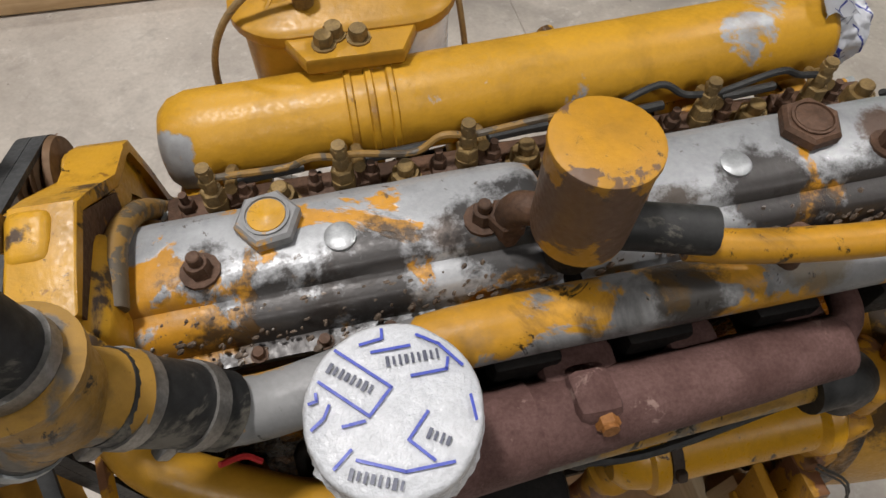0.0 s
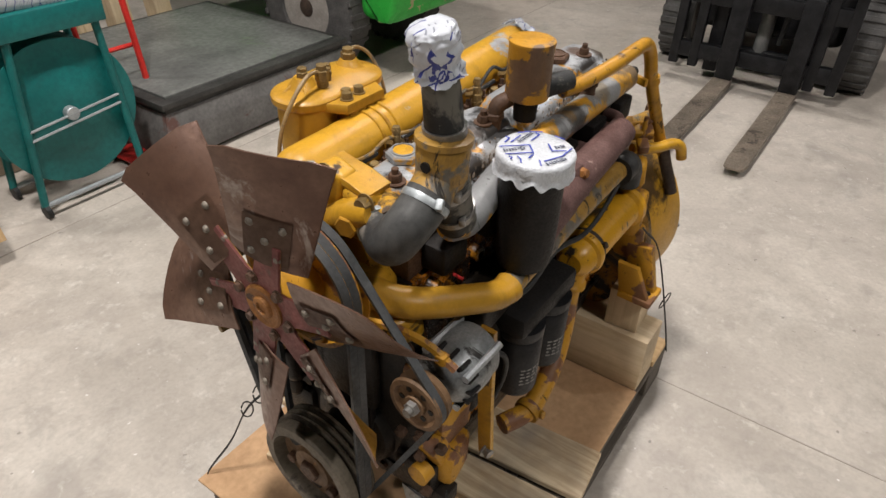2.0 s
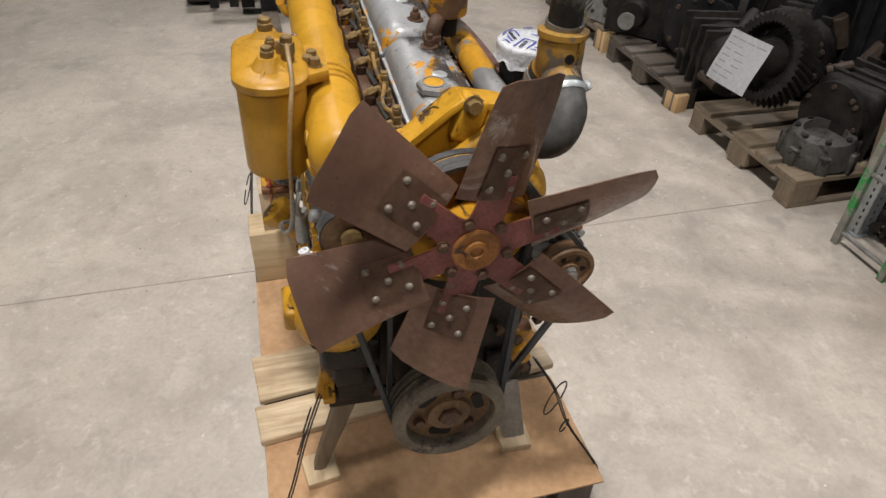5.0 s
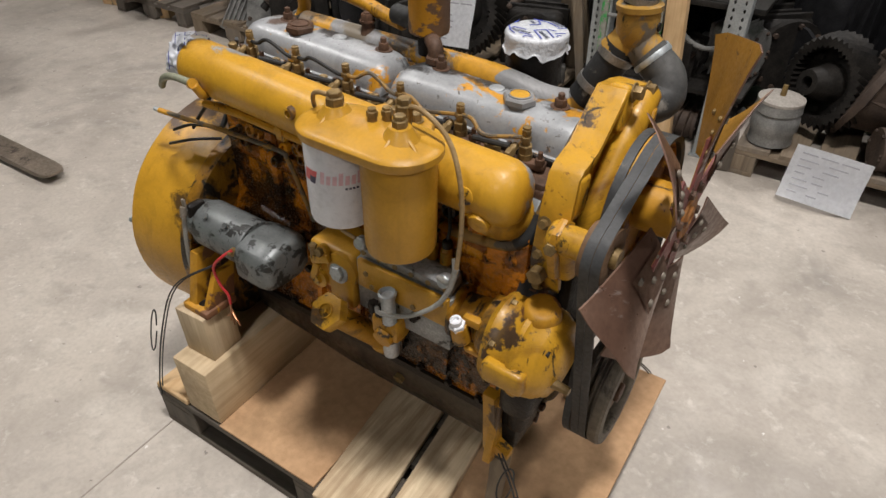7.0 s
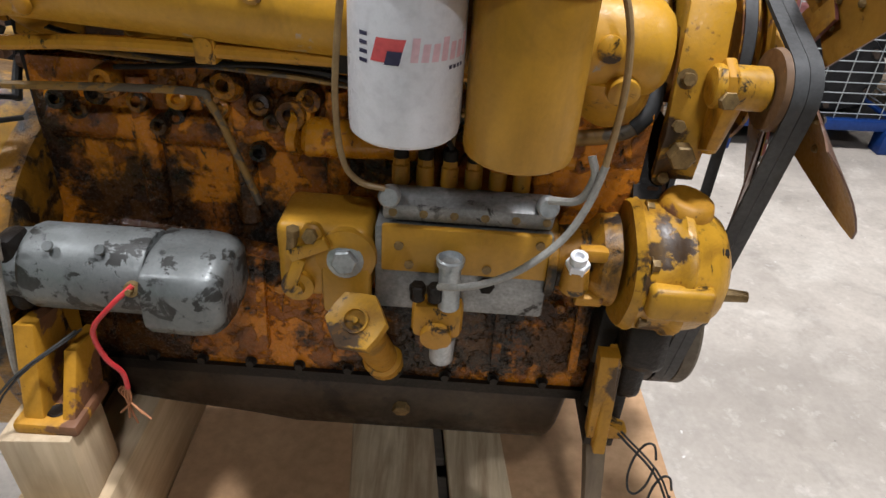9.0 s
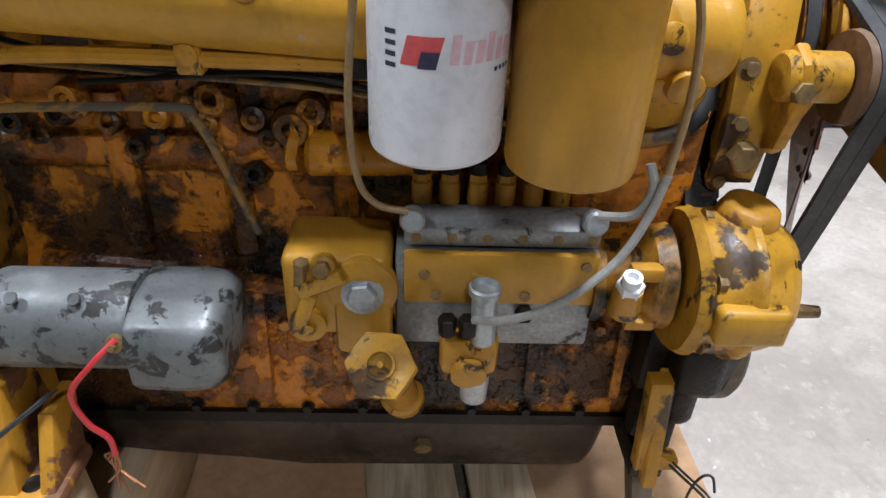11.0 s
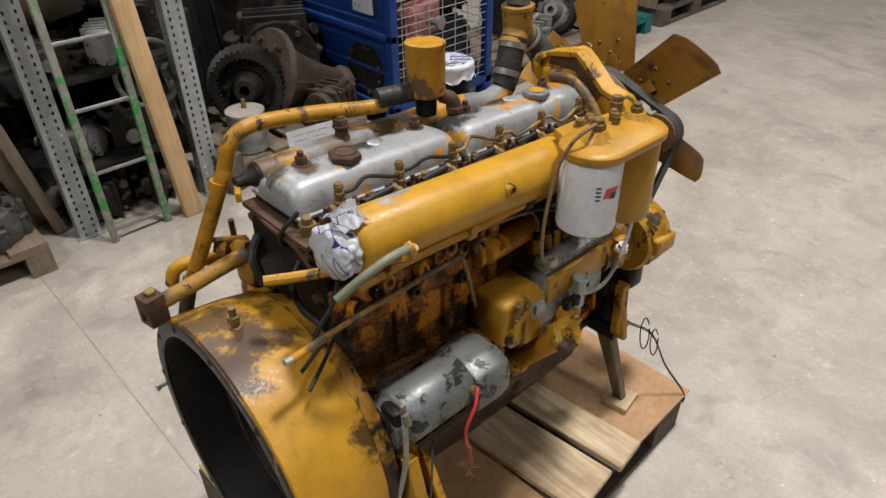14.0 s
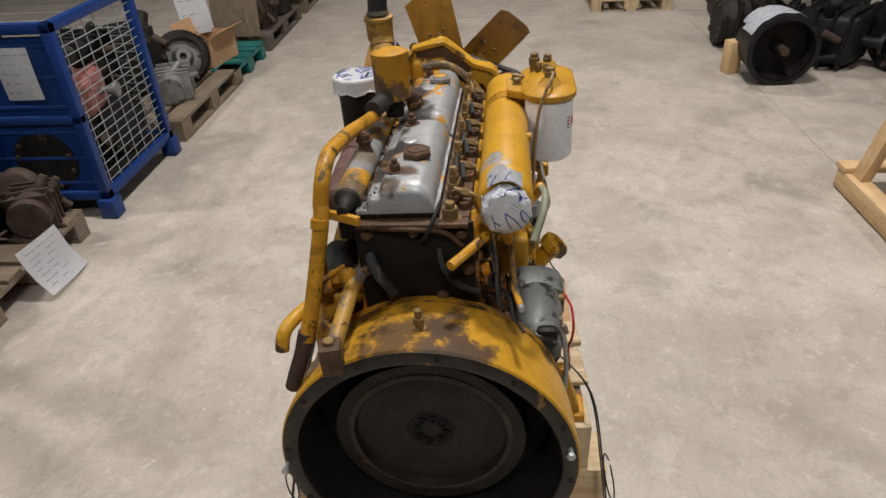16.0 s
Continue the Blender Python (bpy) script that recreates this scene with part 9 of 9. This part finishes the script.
# ---- green fork truck ----
gt = thing("green_truck", (-2.6, -3.0, 0), "old green fork truck with flaking paint", "fork truck")
bm = bmn()
prism(bm, [(-1.84, 0.5), (-1.84, 0.75), (-1.9, 1.15), (-2.9, 1.2), (-4.3, 1.0), (-4.3, 0.4), (-3.08, 0.4), (-3.02, 0.66), (-2.86, 0.82), (-2.57, 0.86), (-2.28, 0.8), (-2.12, 0.64), (-1.99, 0.4), (-1.9, 0.41)], Matrix.Translation((-2.97, 0, 0)) @ YZ, 0.98, 0.03)
part("body", bm, "green", gt, "green body with flaking paint and bare patches")
part("counterweight", box(bmn(), (-2.47, -2.0, 0.66), (0.94, 0.29, 0.52), (0, 0, 0), 0.07, 3), "green", gt)
part("side_step", box(bmn(), (-1.96, -3.6, 0.5), (0.08, 0.7, 0.08), (0, 0, 0), 0.01), "rim", gt)
part("paint_band", box(bmn(), (-1.982, -2.62, 0.895), (0.03, 1.3, 0.055), (-1, 0, 0), 0.012), "green_worn", gt, "chipped lower edge of the green body")
part("bumper_patch", box(bmn(), (-1.975, -2.03, 0.83), (0.03, 0.34, 0.1), (-12, 0, 0), 0.014), "green_worn", gt, "bare worn patch of the body")
for z in (0.58, 0.74):
    part("vent_slot", box(bmn(), (-2.38, -1.852, z), (0.1, 0.014, 0.085), (0, 0, 0), 0.004), "black_iron", gt)
for k in range(5):
    part("louvre", box(bmn(), (-1.98, -2.03, 0.95 + 0.05 * k), (0.02, 0.22, 0.018), (0, 25, 0), 0.003), "green", gt)
part("hook_slot", box(bmn(), (-2.7, -1.852, 0.55), (0.2, 0.02, 0.12), (0, 0, 0), 0.01), "black_iron", gt)
for x in (-2.06, -2.86):
    bm = bmn()
    lathe(bm, (x - 0.1, -2.57, 0.4), (1, 0, 0), [(0, 0.2), (0.0, 0.29), (0.02, 0.4), (0.18, 0.4), (0.2, 0.3), (0.2, 0.215), (0.19, 0.2)], 40, (False, False))
    wh = part("wheel", bm, "tyre", gt, "dusty worn truck tyre", 30)
    for k in range(28):
        a = k * 2 * math.pi / 28
        part("tread_block", box(bmn(), (x, -2.57 + 0.392 * math.cos(a), 0.4 + 0.392 * math.sin(a)), (0.2, 0.042, 0.024), (math.degrees(a) + 90, 0, 0), 0.005, 1), "tyre", wh)
    part("rim", lathe(bmn(), (x - 0.08, -2.57, 0.4), (1, 0, 0), [(0, 0.12), (0.11, 0.13), (0.12, 0.18), (0.14, 0.195), (0.17, 0.24), (0.18, 0.252), (0.165, 0.256)], 36), "rim", wh, "pale dirty steel rim")
    part("hub", lathe(bmn(), (x + 0.03, -2.57, 0.4), (1, 0, 0), [(0, 0.11), (0.02, 0.105), (0.03, 0.06), (0.06, 0.055), (0.065, 0.025)], 24), "brown_iron", wh)
    for k in range(6):
        a = k * math.pi / 3
        part("wheel_nut", hexagon(bmn(), (x + 0.045, -2.57 + 0.088 * math.cos(a), 0.4 + 0.088 * math.sin(a)), (1, 0, 0), 0.014, 0.016), "brown_iron", wh)

# ---- steel slab ----
sl = thing("steel_slab", (-1.2, -2.7, 0), "dark steel surface slab on a low base", "slab")
bm = bmn()
rings(bm, [[(-1.2 + sx * (0.68 - q), -2.78 + sy * (0.68 - q), z) for sx, sy in ((-1, -1), (1, -1), (1, 1), (-1, 1))] for q, z in ((0.012, 0.02), (0.0, 0.03), (0.0, 0.17), (0.012, 0.19), (0.035, 0.255), (0.04, 0.262))])
part("base", bm, "slab_side", sl)
part("step", box(bmn(), (-1.2, -2.78, 0.275), (1.27, 1.27, 0.03), (0, 0, 0), 0.004), "slab_dark", sl)
part("rebate", box(bmn(), (-1.2, -2.78, 0.306), (1.32, 1.32, 0.032), (0, 0, 0), 0.005), "slab_dark", sl, "dark rim of the plate")
part("top_plate", box(bmn(), (-1.2, -2.78, 0.327), (1.2, 1.2, 0.016), (0, 0, 0), 0.003), "slab", sl)
for x in (-1.7, -0.7):
    part("skid", box(bmn(), (x, -2.79, 0.01), (0.1, 1.28, 0.02)), "dark_wood_y", sl)

# ---- teal hose reel ----
rl = thing("hose_reel", (-0.1, -2.2, 0), "teal steel strap reel cart with a big disc", "reel cart")
for y in (-2.12, -2.3):
    bm = bmn()
    lathe(bm, (-0.08, y, 0.42), (0, 1, 0), [(0, 0.02), (0, 0.3), (0.004, 0.315), (0.01, 0.315), (0.012, 0.3), (0.008, 0.2), (0.014, 0.19), (0.014, 0.03)], 56)
    part("disc", bm, "teal", rl, "large teal disc")
part("strap_coil", lathe(bmn(), (-0.08, -2.3, 0.42), (0, 1, 0), [(0, 0.2), (0.18, 0.2)], 40), "zinc", rl)
part("axle", rod(bmn(), (-0.08, -2.36, 0.42), (-0.08, -2.07, 0.42), 0.03, 16, None, 0.004), "zinc", rl)
for x, d in ((0.1, 0.06), (-0.3, -0.03)):
    for y in (-2.085, -2.36):
        part("leg", rod(bmn(), (x + d, y, 0.06), (x - d * 0.4, y, 0.82), 0.017, 10), "teal", rl)
for y in (-2.075,):
    for z in (0.4, 0.36):
        part("guard_bar", rod(bmn(), (0.12, y, z), (-0.3, y, z + 0.04), 0.006, 8), "zinc", rl)
for y in (-2.085, -2.36):
    part("floor_bar", rod(bmn(), (0.16, y, 0.06), (-0.33, y, 0.06), 0.012, 8), "zinc", rl)
for x in (0.16, -0.33):
    for y in (-2.085, -2.36):
        part("castor", lathe(bmn(), (x - 0.012, y, 0.035), (1, 0, 0), [(0, 0.02), (0.002, 0.034), (0.022, 0.034), (0.024, 0.02)], 18), "rubber", rl)
part("tray", box(bmn(), (-0.1, -2.22, 0.82), (0.46, 0.34, 0.1), (0, 0, 0), 0.006), "teal", rl)
rl.location += Vector((-0.06, -0.07, 0))
bm = bmn()
box(bm, (-0.12, -2.27, 0.9), (0.3, 0.24, 0.08), (0, 0, 0), 0.03, 3)
rough_up(bm, 0.03, 14)
solo("plastic_film", bm, "film", "crumpled white plastic film on the reel's tray", "plastic film")
rt = thing("hand_truck", (-0.42, -2.5, 0), "red steel hand truck with grey wheels", "hand truck")
for x in (-0.42, -0.7):
    part("rail", tube(bmn(), [(x, -2.45, 0.1), (x, -2.5, 0.6), (x, -2.58, 1.2)], 0.016, 10), "red", rt)
for z in (0.2, 0.5, 0.9):
    part("cross_bar", rod(bmn(), (-0.42, -2.47 - 0.1 * z, z), (-0.7, -2.47 - 0.1 * z, z), 0.012, 8), "red", rt)
part("toe_plate", box(bmn(), (-0.56, -2.36, 0.03), (0.34, 0.2, 0.01)), "red", rt)
for x in (-0.39, -0.73):
    part("wheel", lathe(bmn(), (x - 0.02, -2.55, 0.11), (1, 0, 0), [(0, 0.06), (0.005, 0.105), (0.035, 0.105), (0.04, 0.06)], 24), "rubber", rt)
part("grip", rod(bmn(), (-0.42, -2.575, 1.15), (-0.42, -2.6, 1.3), 0.02, 10), "rubber", rt)

# ---- timber crate base, and what stands behind it ----
cb = thing("pine_frame", (1.05, -2.2, 0), "open bright pine crate base with braces", "crate base")
for y in (-1.9, -2.2, -2.5):
    part("bearer", box(bmn(), (1.05, y, 0.06), (1.2, 0.09, 0.1), (0, 0, 0), 0.004), "fresh_wood_x", cb)
for x in (0.5, 1.62):
    part("end_board", box(bmn(), (x, -2.2, 0.125), (0.1, 0.7, 0.03), (0, 0, 0), 0.004), "fresh_wood_y", cb)
    part("upright", box(bmn(), (x - 0.1, -1.975, 0.38), (0.09, 0.05, 0.56), (13, 0, 0), 0.004), "fresh_wood_z", cb)
part("top_rail", box(bmn(), (1.06, -2.5, 0.42), (1.2, 0.05, 0.1), (0, 0, 0), 0.004), "fresh_wood_x", cb)
for k in range(4):
    part("slat", box(bmn(), (0.7 + k * 0.24, -2.3, 0.125), (0.1, 0.45, 0.02), (0, 0, 0), 0.003), "old_wood_y", cb)
cb.location.y -= 0.05
solo("scrap_iron", rough_up(box(bmn(), (1.06, -2.35, 0.19), (0.8, 0.3, 0.1), (0, 0, 0), 0.03, 3), 0.02, 9), "dark_iron", "dark scrap lying inside the crate base", "scrap")
for i, (x, y, w) in enumerate(((0.2, -2.95, 0.8), (0.9, -3.2, 0.8))):
    wc = thing("wooden_case", (0, 0, 0), "brown boarded wooden case behind the reel", "case", "wooden cases")
    part("core", box(bmn(), (0, 0, 0.35), (w * 0.8 - 0.03, 0.47, 0.69)), "dark_wood_x", wc)
    for k in range(5):
        for side in (-1, 1):
            part("board", box(bmn(), (0, side * 0.244, 0.07 + 0.14 * k), (w * 0.8, 0.018, 0.13), (0, 0, 0), 0.003, 1), "old_wood_x", wc)
            part("board", box(bmn(), (side * (w * 0.4 - 0.008), 0, 0.07 + 0.14 * k), (0.018, 0.468, 0.13), (0, 0, 0), 0.003, 1), "old_wood_y", wc)
    for side in (-1, 1):
        part("batten", box(bmn(), (side * w * 0.3, 0.262, 0.35), (0.07, 0.018, 0.69), (0, 0, 0), 0.003, 1), "old_wood_z", wc)
    wc.matrix_basis = pose(x, y, 0, 0, 0, 4 * i)
for x in (-1.0, -1.25, -1.55):
    solo("timber_post", box(bmn(), (x, -3.6, 0.5), (0.14, 0.1, 1.0), (4, 2, 10), 0.005), "white_wood_z", "pale timber upright behind the slab", "timber", "far timbers")

# ---- far end: drum, engines, pallet ----
dm = thing("gear_drum", (3.3, -2.03, 0), "black open bell drum with bright film on its top", "drum")
part("shell", lathe(bmn(), (3.2, -2.03, 0.245), (1, 0, 0), [(0.0, 0.21), (0.0, 0.245), (0.06, 0.245), (0.08, 0.235), (0.34, 0.22), (0.36, 0.1)], 44, (False, True)), "truck_black", dm)
part("inner_wall", lathe(bmn(), (3.21, -2.03, 0.245), (1, 0, 0), [(0.0, 0.208), (0.12, 0.2), (0.125, 0.05), (0.08, 0.045), (0.02, 0.03)], 44, (False, True)), "black_iron", dm)
part("shaft", rod(bmn(), (3.17, -2.03, 0.25), (3.33, -2.03, 0.25), 0.03, 14), "brown_iron", dm)
bm = bmn()
lathe(bm, (3.24, -2.03, 0.245), (1, 0, 0), [(0, 0.25), (0.1, 0.252), (0.2, 0.245), (0.3, 0.235)], 44, (False, False))
for f in [f for f in bm.faces if f.calc_center_median().z < 0.36]:
    bm.faces.remove(f)
rough_up(bm, 0.012, 26)
part("film", bm, "film", dm)
dm.location += Vector((-0.02, -0.13, 0))
R5 = random.Random(5)
for i, (x, y, sx, sy, sz) in enumerate(((3.7, -2.7, 0.6, 0.5, 0.45), (4.2, -2.3, 0.6, 0.5, 0.4), (3.5, -3.3, 0.6, 0.6, 0.6), (4.6, -3.0, 0.8, 0.6, 0.7), (5.2, -2.5, 0.5, 0.5, 0.4), (2.9, -3.2, 0.5, 0.5, 0.5))):
    casting("gearbox", (x, y, 0.0), (sx, sy, sz), ("truck_black", "dark_iron")[i % 2], 120 + i, "black greasy gearbox on the floor", "gearbox", "floor gearboxes", R5.uniform(0, 360), i % 2)
wf = thing("pale_fan", (3.75, -2.45, 0.5), "pale cream plastic fan wheel", "fan wheel")
part("hub", lathe(bmn(), (3.73, -2.45, 0.6), (1, 0, 0), [(0, 0.05), (0.04, 0.05)], 20), "dark_iron", wf)
part("ring", lathe(bmn(), (3.75, -2.45, 0.6), (1, 0, 0), [(0, 0.2), (0.0, 0.21), (0.03, 0.21), (0.03, 0.2), (0, 0.2)], 36, (False, False)), "dark_iron", wf)
for k in range(7):
    a = k * 2 * math.pi / 7
    part("blade", box(bmn(), (3.75, -2.45 + 0.12 * math.cos(a), 0.6 + 0.12 * math.sin(a)), (0.01, 0.16, 0.07), (math.degrees(a), 0, 0), 0.003), "rim", wf)
solo("wood_wedge", box(bmn(), (3.5, -1.93, 0.12), (0.1, 0.1, 0.24), (0, 0, 15), 0.004), "fresh_wood_z", "short bright pine block beside the drum", "wooden block", "loose blocks")
euro_pallet(6.05, -1.55, "white_wood", "clean pale wooden pallet on the floor", "pallets along the aisle", 0)
wc = thing("wooden_case", (6.05, -1.55, 0.144), "pale low wooden case on a pallet", "case", "wooden cases")
part("core", box(bmn(), (6.05, -1.55, 0.144 + 0.098), (0.67, 0.72, 0.195)), "white_wood_y", wc)
for k in range(2):
    part("board", box(bmn(), (5.71, -1.55, 0.192 + 0.1 * k), (0.018, 0.75, 0.094), (0, 0, 0), 0.003, 1), "white_wood_y", wc)
euro_pallet(-6.4, -2.53, "white_wood", "pale wooden pallet near the green truck", "pallets along the aisle", 0)
solo("carton", box(bmn(), (-5.5, -2.9, 0.35), (0.7, 0.5, 0.7), (0, 0, 0), 0.006), "card", "plain brown carton standing on the floor", "carton")
